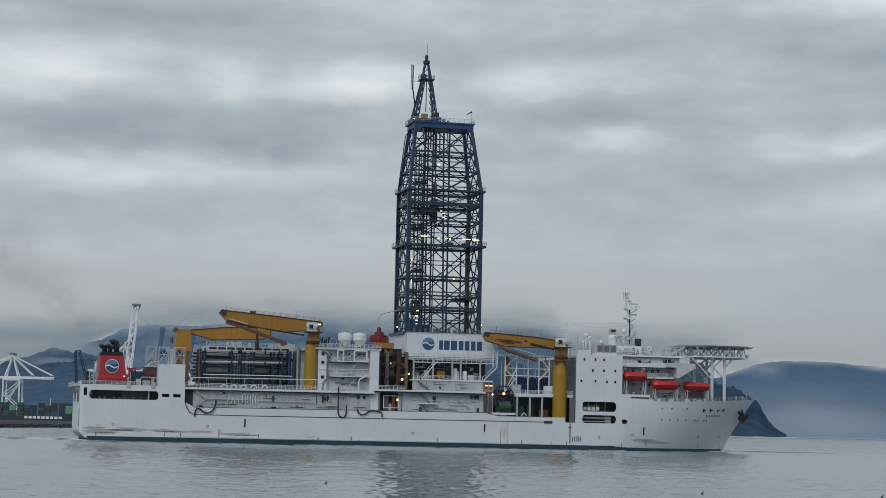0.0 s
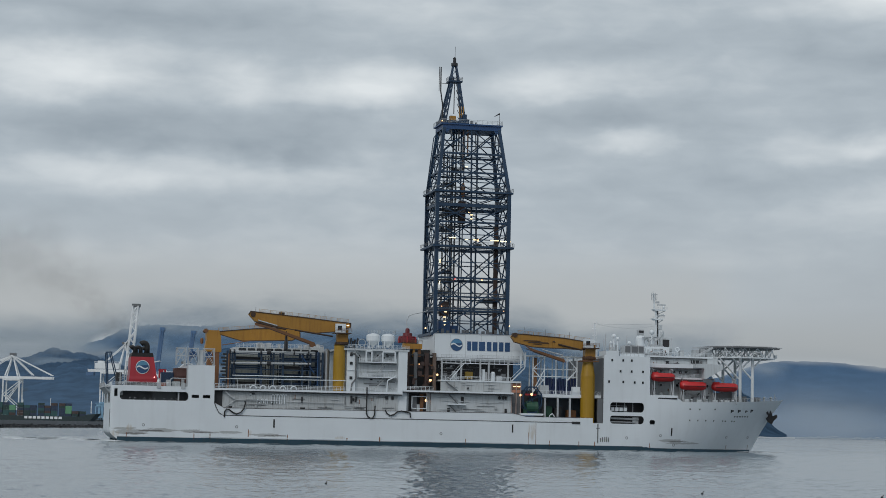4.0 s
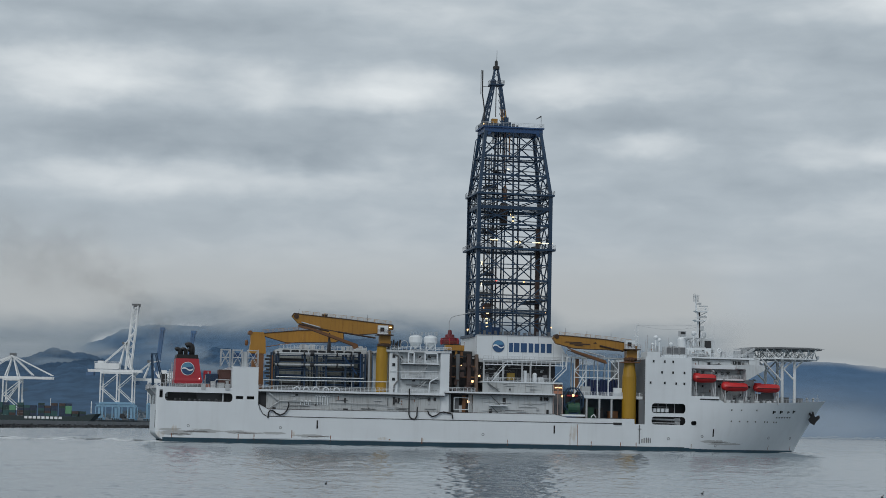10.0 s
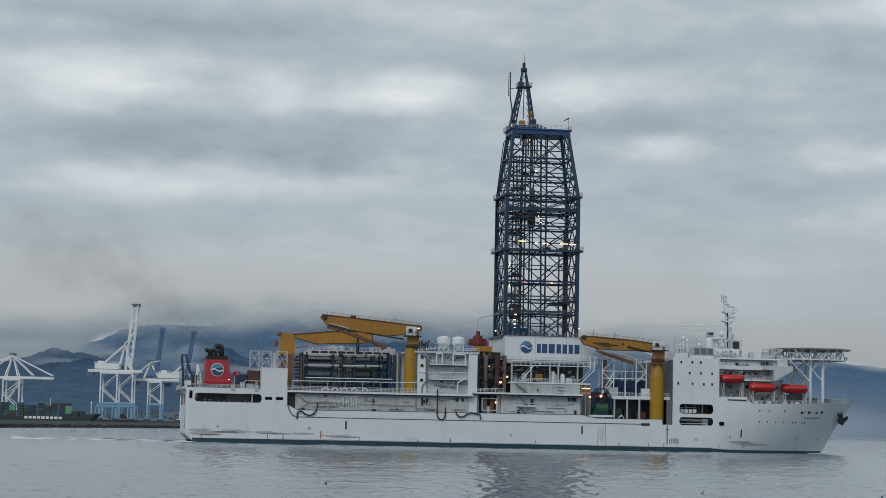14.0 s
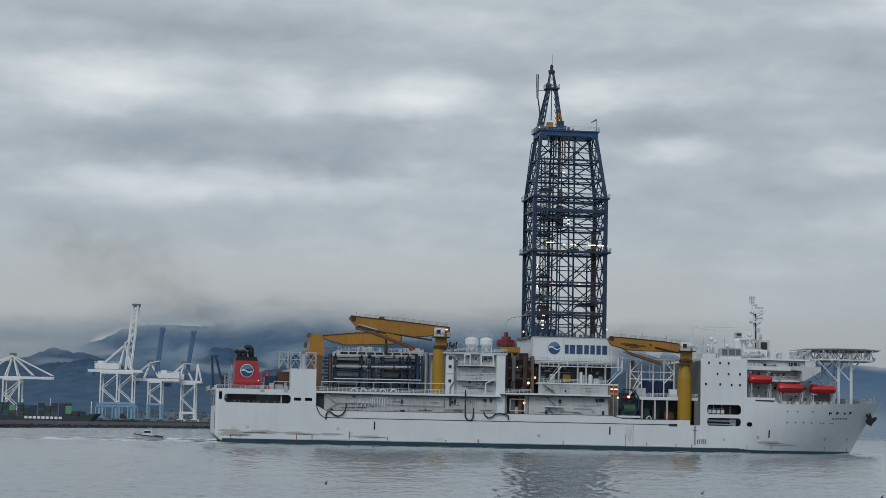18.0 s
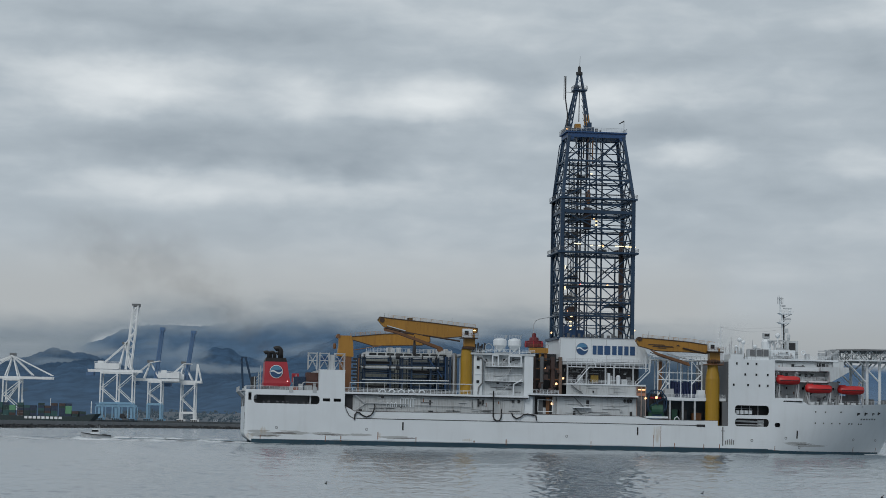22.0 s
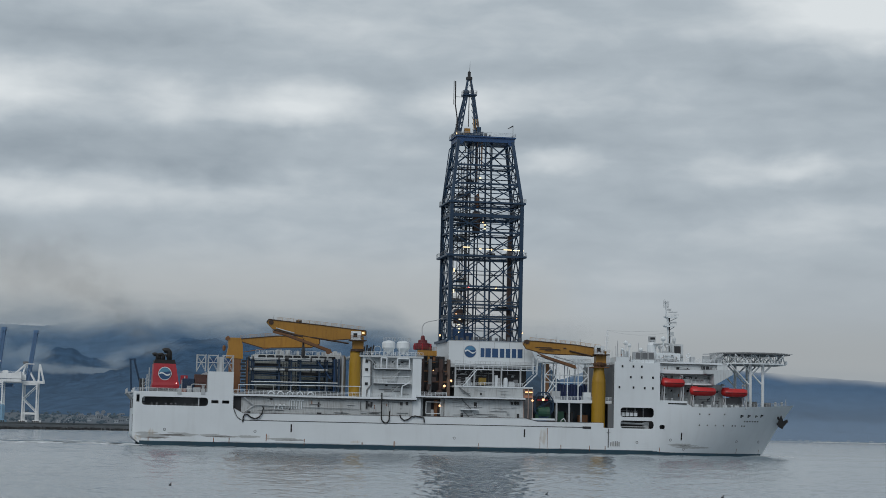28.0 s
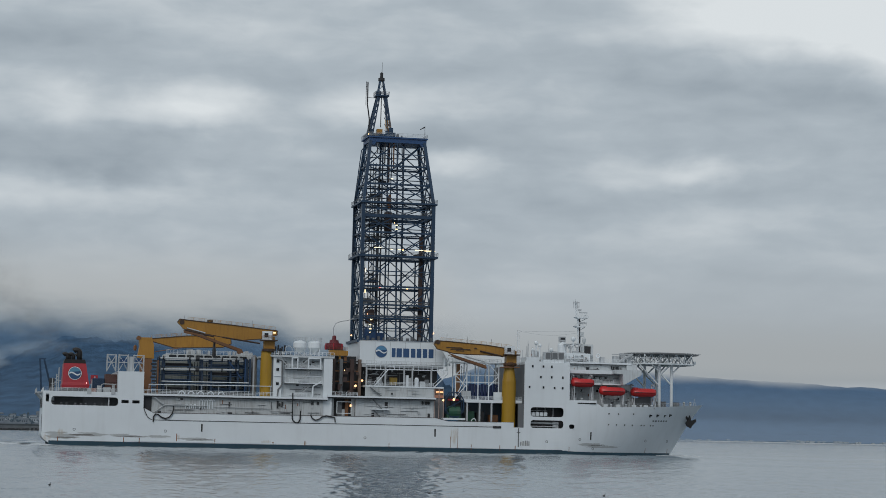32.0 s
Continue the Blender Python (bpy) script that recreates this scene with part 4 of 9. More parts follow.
# ---- mist between the ridges ----
def wisp_material(name, colour, zc, half, amount, scale, seed, cut, tilt=0.0, x0=0.0):
    m, n_, l, b = shader(name)
    n_.remove(b)
    tc = n_.new("ShaderNodeTexCoord")
    xyz = n_.new("ShaderNodeSeparateXYZ")
    l.new(tc.outputs["Object"], xyz.inputs[0])
    mp = n_.new("ShaderNodeMapping")
    mp.inputs["Location"].default_value, mp.inputs["Scale"].default_value = (seed, 0, seed), (scale * 0.4, scale, scale * 1.3)
    l.new(tc.outputs["Object"], mp.inputs[0])
    nz = n_.new("ShaderNodeTexNoise")
    nz.inputs["Scale"].default_value, nz.inputs["Detail"].default_value = 1, 6
    l.new(mp.outputs[0], nz.inputs[0])
    r = n_.new("ShaderNodeMapRange")
    r.interpolation_type = "SMOOTHSTEP"
    r.inputs[1].default_value, r.inputs[2].default_value, r.inputs[4].default_value = cut, cut + 0.25, amount
    l.new(nz.outputs[0], r.inputs[0])
    d = n_.new("ShaderNodeMath")
    d.operation = "SUBTRACT"
    d.inputs[1].default_value = zc
    slope = n_.new("ShaderNodeMath")
    slope.operation = "MULTIPLY_ADD"
    slope.inputs[1].default_value, slope.inputs[2].default_value = -tilt, tilt * x0
    l.new(xyz.outputs["X"], slope.inputs[0])
    rest = n_.new("ShaderNodeMath")
    l.new(xyz.outputs["Z"], rest.inputs[0])
    l.new(slope.outputs[0], rest.inputs[1])
    l.new(rest.outputs[0], d.inputs[0])
    ab = n_.new("ShaderNodeMath")
    ab.operation = "ABSOLUTE"
    l.new(d.outputs[0], ab.inputs[0])
    f = n_.new("ShaderNodeMapRange")
    f.interpolation_type = "SMOOTHSTEP"
    f.inputs[1].default_value, f.inputs[2].default_value, f.inputs[3].default_value, f.inputs[4].default_value = 0, half, 1, 0
    l.new(ab.outputs[0], f.inputs[0])
    mu = n_.new("ShaderNodeMath")
    mu.operation = "MULTIPLY"
    l.new(r.outputs[0], mu.inputs[0])
    l.new(f.outputs[0], mu.inputs[1])
    em = n_.new("ShaderNodeEmission")
    em.inputs[0].default_value = (*colour, 1)
    tr = n_.new("ShaderNodeBsdfTransparent")
    mx = n_.new("ShaderNodeMixShader")
    l.new(mu.outputs[0], mx.inputs[0])
    l.new(tr.outputs[0], mx.inputs[1])
    l.new(em.outputs[0], mx.inputs[2])
    l.new(mx.outputs[0], n_["Material Output"].inputs[0])
    m.cycles.emission_sampling = "NONE"
    return m


def mist_patches(name, colour, patches, seed, amount):
    """Torn banks of mist. patches: rows of x, z, half width, half height and thickness."""
    m, n_, l, b = shader(name)
    n_.remove(b)
    tc = n_.new("ShaderNodeTexCoord")
    mp = n_.new("ShaderNodeMapping")
    mp.inputs["Location"].default_value, mp.inputs["Scale"].default_value = (seed, 0, seed), (0.012, 0, 0.03)
    l.new(tc.outputs["Object"], mp.inputs[0])
    nz = n_.new("ShaderNodeTexNoise")
    nz.inputs["Scale"].default_value, nz.inputs["Detail"].default_value, nz.inputs["Roughness"].default_value = 1, 5, 0.6
    l.new(mp.outputs[0], nz.inputs[0])
    shift = n_.new("ShaderNodeVectorMath")
    shift.operation = "MULTIPLY_ADD"
    shift.inputs[1].default_value, shift.inputs[2].default_value = (90, 0, 26), (-45, 0, -13)
    l.new(nz.outputs["Color"], shift.inputs[0])
    torn = n_.new("ShaderNodeVectorMath")
    flat = n_.new("ShaderNodeVectorMath")
    flat.operation = "MULTIPLY"
    flat.inputs[1].default_value = (1, 0, 1)
    l.new(tc.outputs["Object"], flat.inputs[0])
    l.new(flat.outputs[0], torn.inputs[0])
    l.new(shift.outputs[0], torn.inputs[1])
    total = None
    for x, z, hx, hz, thick in patches:
        at = n_.new("ShaderNodeMapping")
        at.vector_type = "TEXTURE"
        at.inputs["Location"].default_value, at.inputs["Scale"].default_value = (x, 0, z), (hx * 1.35, 1, hz * 1.2)
        l.new(torn.outputs[0], at.inputs[0])
        ball = n_.new("ShaderNodeTexGradient")
        ball.gradient_type = "SPHERICAL"
        l.new(at.outputs[0], ball.inputs[0])
        mu = n_.new("ShaderNodeMath")
        mu.operation = "MULTIPLY_ADD"
        mu.inputs[1].default_value = thick
        mu.inputs[2].default_value = 0
        l.new(ball.outputs["Fac"], mu.inputs[0])
        if total:
            l.new(total, mu.inputs[2])
        total = mu.outputs[0]
    r = n_.new("ShaderNodeMapRange")
    r.interpolation_type = "SMOOTHSTEP"
    r.inputs[1].default_value, r.inputs[2].default_value, r.inputs[4].default_value = 0.04, 0.85, amount
    l.new(total, r.inputs[0])
    em = n_.new("ShaderNodeEmission")
    em.inputs[0].default_value = (*colour, 1)
    tr = n_.new("ShaderNodeBsdfTransparent")
    mx = n_.new("ShaderNodeMixShader")
    l.new(r.outputs[0], mx.inputs[0])
    l.new(tr.outputs[0], mx.inputs[1])
    l.new(em.outputs[0], mx.inputs[2])
    l.new(mx.outputs[0], n_["Material Output"].inputs[0])
    m.cycles.emission_sampling = "NONE"
    return m


# mist and distance haze are painted on glowing, half-clear upright sheets
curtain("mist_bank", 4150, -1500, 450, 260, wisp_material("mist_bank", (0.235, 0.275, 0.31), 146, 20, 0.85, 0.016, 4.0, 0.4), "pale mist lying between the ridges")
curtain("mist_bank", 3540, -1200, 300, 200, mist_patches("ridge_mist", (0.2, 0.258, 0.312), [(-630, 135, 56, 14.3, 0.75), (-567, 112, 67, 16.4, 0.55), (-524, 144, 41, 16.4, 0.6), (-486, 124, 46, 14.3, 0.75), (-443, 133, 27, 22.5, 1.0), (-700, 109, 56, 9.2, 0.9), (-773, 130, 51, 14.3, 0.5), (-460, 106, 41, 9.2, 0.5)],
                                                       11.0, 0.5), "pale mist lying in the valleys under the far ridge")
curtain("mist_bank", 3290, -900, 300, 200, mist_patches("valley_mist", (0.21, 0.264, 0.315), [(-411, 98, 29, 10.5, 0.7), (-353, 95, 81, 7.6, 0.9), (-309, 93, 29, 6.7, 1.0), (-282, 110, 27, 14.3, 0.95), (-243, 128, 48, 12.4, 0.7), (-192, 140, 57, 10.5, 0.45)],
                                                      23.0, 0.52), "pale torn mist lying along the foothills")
curtain("mist_bank", 2140, -1000, 300, 130, wisp_material("town_haze_sheet", (0.13, 0.18, 0.24), 10, 130, 0.22, 0.014, 9.0, 0.1), "thin blue haze over the town and the foothills")
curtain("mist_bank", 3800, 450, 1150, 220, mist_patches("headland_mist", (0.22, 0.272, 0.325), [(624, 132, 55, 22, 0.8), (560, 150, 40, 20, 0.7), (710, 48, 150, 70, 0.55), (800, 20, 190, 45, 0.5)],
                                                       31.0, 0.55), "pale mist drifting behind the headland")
curtain("mist_bank", 3820, 500, 1750, 240, wisp_material("bay_haze_sheet", (0.2, 0.258, 0.325), 0, 150, 0.45, 0.007, 14.0, 0.1), "thin blue haze before the far coast")

# ---- motor boat crossing behind the ship ----
boat = thing("motor_boat", "small white motor boat with a dark sheer line", "boat")
bm = B()
secs = [(-5.2, 1.25, 0.0, 0.4), (-4.0, 1.3, 0.0, 0.4), (-1.5, 1.45, -0.1, 0.5), (1.5, 1.3, -0.1, 0.7), (3.4, 0.7, 0.1, 0.95), (4.8, 0.05, 0.5, 1.15)]
rings = [[bm.verts.new((-x, s * w * f, z)) for s, f, z in ((-1, 1, hi_), (-1, 0.8, lo_ - 0.25), (0, 0, lo_ - 0.4), (1, 0.8, lo_ - 0.25), (1, 1, hi_))] for x, w, lo_, hi_ in secs]
for a, b in zip(rings, rings[1:]):
    for i in range(5):
        bm.faces.new((a[i], a[(i + 1) % 5], b[(i + 1) % 5], b[i]))
bm.faces.new(rings[0])
part("hull", bm, GREYW, boat, "pale hull")
part("sheer_line", pipe(B(), [(5.2, -1.3, 0.4), (1.5, -1.48, 0.5), (-1.5, -1.33, 0.7), (-3.4, -0.73, 0.95), (-4.8, -0.08, 1.15)], 0.14, 5), DARK, boat)
part("cabin", slab(B(), [(-1.9, 0.4), (1.5, 0.4), (1.3, 2.5), (-1.1, 2.5)], -0.9, 0.9), WHITE, boat)
part("cabin_window", slab(B(), [(-1.4, 1.5), (1.0, 1.5), (0.95, 2.1), (-1.1, 2.1)], -0.94, -0.9), GLASS, boat)
part("mast", pipe(B(), [(0.6, 0, 2.5), (0.6, 0, 3.4), (-0.4, 0, 3.4)], 0.07, 5), GREYW, boat)
part("mast", tube(B(), (1.0, 0.4, 2.4), (1.1, 0.4, 3.8), 0.05, 4), GREYW, boat)
part("stern_gear", box(B(), 2.2, 3.6, -0.8, 0.8, 0.3, 0.9), GREY, boat)


def foam_material(name, amount, sx, sy, cut):
    m, n_, l, b = shader(name)
    b.inputs["Base Color"].default_value = (0.7, 0.74, 0.76, 1)
    b.inputs["Roughness"].default_value = 0.7
    tc = n_.new("ShaderNodeTexCoord")
    mp = n_.new("ShaderNodeMapping")
    mp.inputs["Scale"].default_value = (sx, sy, 1)
    l.new(tc.outputs["Object"], mp.inputs[0])
    nz = n_.new("ShaderNodeTexNoise")
    nz.inputs["Scale"].default_value, nz.inputs["Detail"].default_value = 1, 7
    l.new(mp.outputs[0], nz.inputs[0])
    r = n_.new("ShaderNodeMapRange")
    r.inputs[1].default_value, r.inputs[2].default_value, r.inputs[4].default_value = cut, cut + 0.2, amount
    l.new(nz.outputs[0], r.inputs[0])
    l.new(r.outputs[0], b.inputs["Alpha"])
    return m


def foam_strip(name, pts, material, label, parent=None, high=0.3):
    """A ragged bank of foam on the water; pts: x, y of its middle line and its half-width."""
    bm = B()
    prev = None
    rf = random.Random(len(name) + len(pts))
    for x, y, w in pts:
        w2 = w * rf.uniform(0.8, 1.2)
        ring = [bm.verts.new((x, y - w2, SEA)), bm.verts.new((x, y - w2 * 0.3, SEA + high * min(1, w) * rf.uniform(0.7, 1.2))), bm.verts.new((x, y + w2 * 0.4, SEA + high * min(1, w) * rf.uniform(0.4, 1))),
                bm.verts.new((x, y + w2, SEA))]
        if prev:
            for k in range(3):
                bm.faces.new((prev[k], ring[k], ring[k + 1], prev[k + 1]))
        prev = ring
    if parent:
        return part(name, bm, material, parent, label)
    return tagged(new(name, mesh_of(name, bm, material)), label, "foam", kind="stuff")


SEA = -0.42
FOAM = foam_material("white_foam", 0.98, 0.4, 0.5, 0.3)
THIN = foam_material("thin_foam", 0.85, 0.14, 0.3, 0.42)
foam_strip("boat_wake", [(-7, 0, 0.3), (-4, 0, 1.9), (2, 0, 1.4), (5, 0, 1.0), (8, 0, 1.5), (14, 0, 3), (20, 0, 3), (26, 0, 1.6), (31, 0, 0.2)], FOAM, "white wake", boat, 0.45)
foam_strip("boat_wake", [(34, 0, 0.2)] + [(36 + 6 * k, 1.5 * math.sin(k), 2.5) for k in range(14)] + [(122, 0, 0.2)], THIN, "fading wake", boat, 0.3)
for k, (x0, x1, y0) in enumerate(((30, 120, -7), (-22, 40, -13), (50, 150, -16), (10, 70, -20))):
    foam_strip("wake_wave", [(x0, y0, 0.1)] + [(x0 + (x1 - x0) * u / 12, y0 + 1.2 * math.sin(u * 1.7 + k), 1.6 + 0.5 * math.sin(u * 2.3 + k)) for u in range(1, 12)] + [(x1, y0, 0.1)],
               water.data.materials[0], "low swell of the wake", boat, 0.22)
wake = foam_strip("ship_wake", [(-100, -20, 0.3)] + [(-106 - 7 * k, -17 + 2.2 * math.sin(k * 1.3) + 0.3 * k, 2.6) for k in range(26)] + [(-292, -8, 0.3)], THIN, "thin foam of the ship's wake", None, 0.4)
wake2 = foam_strip("ship_wake_outer", [(-104, 10, 0.3)] + [(-112 - 9 * k, 6 + 3 * math.sin(k * 1.9), 3.5) for k in range(22)] + [(-320, 9, 0.3)], THIN, "faint outer line of the ship's wake", None, 0.5)
bow = foam_strip("bow_wave", [(90, -4.5, 0.3), (94, -2.6, 1.0), (97.5, -1.4, 1.5), (100, -2.0, 1.4), (102.5, -3.6, 0.9), (105.5, -5.4, 0.2)], THIN, "small white bow wave", None, 0.35)
side_foam = foam_strip("side_foam", [(x, -19.35 + (0 if x < 55 else (x - 55) * 0.2), 0.35) for x in range(-104, 62, 6)], THIN, "thin foam line along the hull", None, 0.2)


# ---- funnel smoke ----
def smoke_material():
    m, n_, l, b = shader("thin_brown_smoke")
    n_.remove(b)
    tc = n_.new("ShaderNodeTexCoord")
    g = n_.new("ShaderNodeTexGradient")
    g.gradient_type = "SPHERICAL"
    l.new(tc.outputs["Object"], g.inputs[0])
    info = n_.new("ShaderNodeObjectInfo")
    off = n_.new("ShaderNodeVectorMath")
    l.new(tc.outputs["Object"], off.inputs[0])
    l.new(info.outputs["Random"], off.inputs[1])
    nz = n_.new("ShaderNodeTexNoise")
    nz.inputs["Scale"].default_value, nz.inputs["Detail"].default_value = 2.2, 6
    l.new(off.outputs[0], nz.inputs[0])
    mu = n_.new("ShaderNodeMath")
    mu.operation = "MULTIPLY"
    l.new(g.outputs["Fac"], mu.inputs[0])
    l.new(nz.outputs[0], mu.inputs[1])
    r = n_.new("ShaderNodeMapRange")
    r.interpolation_type = "SMOOTHSTEP"
    r.inputs[1].default_value, r.inputs[2].default_value, r.inputs[4].default_value = 0.0, 0.55, 0.2
    l.new(mu.outputs[0], r.inputs[0])
    df = n_.new("ShaderNodeBsdfDiffuse")
    df.inputs[0].default_value = (0.2, 0.18, 0.16, 1)
    tr = n_.new("ShaderNodeBsdfTransparent")
    mx = n_.new("ShaderNodeMixShader")
    l.new(r.outputs[0], mx.inputs[0])
    l.new(tr.outputs[0], mx.inputs[1])
    l.new(df.outputs[0], mx.inputs[2])
    l.new(mx.outputs[0], n_["Material Output"].inputs[0])
    return m


smoke = thing("smoke_plume", "thin brown exhaust smoke drifting from the funnel", "smoke")
SMOKE = smoke_material()
bm = B()
for a in (1,):
    ring = [(math.cos(2 * math.pi * i / 20), math.sin(2 * math.pi * i / 20)) for i in range(20)]
    bm.faces.new([bm.verts.new((c, 0.35 * (a - 1), s)) for c, s in ring])
puff_mesh = bpy.data.meshes.new("puff")
bm.to_mesh(puff_mesh)
bm.free()
puff_mesh.materials.append(SMOKE)
rs = random.Random(4)
for k, (x, z, size) in enumerate(((-98.5, 29.0, 3.0), (-103, 33.5, 5.0), (-109, 40, 8.0), (-119, 48, 12.0), (-131, 55, 15.0), (-148, 58, 17.0))):
    o = new("puff", puff_mesh)
    o.parent = smoke
    o.matrix_basis = pose(x, 2 + 1.5 * k, z, rs.uniform(-8, 8), rs.uniform(-40, 40), rs.uniform(-10, 10)) @ Matrix.Diagonal((size * 1.35, size, size * 0.95, 1))

# ---- seabirds resting on the water ----
for x, y, rz in ((25, 186, 20), (42, 186, -30), (-11, 193, 60)):
    bird = thing("seabird", "small dark seabird resting on the water", "bird", "seabirds on the water", (x, y, SEA), rz)
    part("body", lathe(B(), 0, 0, [(0.03, -0.04), (0.12, 0.02), (0.13, 0.08), (0.04, 0.16)], 8), DARK, bird)
    part("neck", pipe(B(), [(0.08, 0, 0.1), (0.12, 0, 0.26), (0.2, 0, 0.27)], 0.03, 5), DARK, bird)


# ---- the drilling ship: x forward, y to port, z up from the waterline ----
ship = thing("drilling_ship", "white drilling ship with a tall navy derrick and ochre cranes", "ship")


def stem(z):
    return 96.7 + 0.52 * z + 0.009 * z * z


def breadth(x, z):
    """Half-breadth of the hull."""
    zz = max(z, 0.0)
    if x > 50:
        u = min(1.0, (x - 50) / (stem(zz) - 50))
        return max(0.02, 19 * (1 - u ** (1.75 + 0.1 * zz)))
    if x < -102.4:
        return 19 - 0.5 * (1 - math.sqrt(max(0.0, 1 - ((-102.4 - x) / 2.0) ** 2)))
    return 19.0


def hull_top(x):
    if x < -75.0:
        return 15.5
    if x < -72.2:
        return 7.5 + 3.8 * (1 - math.sqrt(max(0.0, 1 - ((-72.2 - x) / 2.8) ** 2)))
    if x < 34.6:
        return 7.5
    if x < 38.8:
        return 9.1
    if x < 42.0:
        return 7.6
    if x < 65.5:
        return 15.9
    if x < 67.2:
        return 15.9 - 1.3 * (x - 65.5) / 1.7
    return 14.6 + 1.5 * ((x - 67.2) / 39.6) ** 1.6


def build_hull():
    xs = [-104.4, -104.3, -104, -103.5, -103.4, -102.6, -102.5, -101.9, -101.0, -95, -90, -84, -82.5, -81.5, -79.4, -78.3, -76.2, -75.01, -74.99, -74.4, -73.7, -73, -72.2]
    xs += [-60, -45, -30, -15, 0, 15, 34.59, 34.61, 38.79, 38.81, 41.99, 42.01, 44.2, 49.5, 54.8, 56.7, 58.4]
    xs += [60 + 1.5 * i for i in range(36)]
    zs = [-1.6, 0.0, 0.75, 1.4, 2, 2.6, 4, 6, 7.5, 7.6, 8.9, 9.1, 10.0, 11.1, 11.4, 12.3, 13.2, 13.9, 14.0, 14.6, 15.0, 15.5, 15.9, 16.4]
    holes = [(-101.9, -82.5, 11.4, 13.9), (-103.5, -102.6, 12.3, 14.6), (-81.5, -79.4, 12.3, 13.2), (-78.3, -76.2, 12.3, 13.2),
             (44.2, 54.8, 11.1, 14.0), (44.2, 54.8, 7.6, 10.0), (56.7, 58.4, 7.6, 8.9)]
    bm = B()
    for side in (-1, 1):
        grid = {}
        for i, x in enumerate(xs):
            for j, z in enumerate(zs):
                zz = min(z, hull_top(x))
                xx = max(min(x, stem(max(zz, 0.0))), -104.4 + 0.38 * max(0.0, 2.6 - zz) ** 2)
                grid[i, j] = (xx, side * breadth(xx, zz), zz)
        made = {}

        def vert(k):
            p = tuple(round(c, 3) for c in grid[k])
            if p not in made:
                made[p] = bm.verts.new(p)
            return made[p]
        for i in range(len(xs) - 1):
            for j in range(len(zs) - 1):
                cx, cz = (xs[i] + xs[i + 1]) / 2, (zs[j] + zs[j + 1]) / 2
                if side < 0 and any(h[0] < cx < h[1] and h[2] < cz < h[3] for h in holes):
                    continue
                q = []
                for k in ((i, j), (i + 1, j), (i + 1, j + 1), (i, j + 1)):
                    v = vert(k)
                    if v not in q:
                        q.append(v)
                if len(q) > 2 and bm.faces.get(q) is None:
                    bm.faces.new(q)
    # transom
    foot = [(-104.4 + 0.38 * max(0.0, 2.6 - z) ** 2, z) for z in (15.5, 2.6, 2.0, 1.4, 0.75, 0.0, -1.6)]
    for (x0, z0), (x1, z1) in zip(foot, foot[1:]):
        y0, y1 = breadth(x0, z0), breadth(x1, z1)
        bm.faces.new([bm.verts.new(p) for p in ((x0, -y0, z0), (x0, y0, z0), (x1, y1, z1), (x1, -y1, z1))])
    return bm




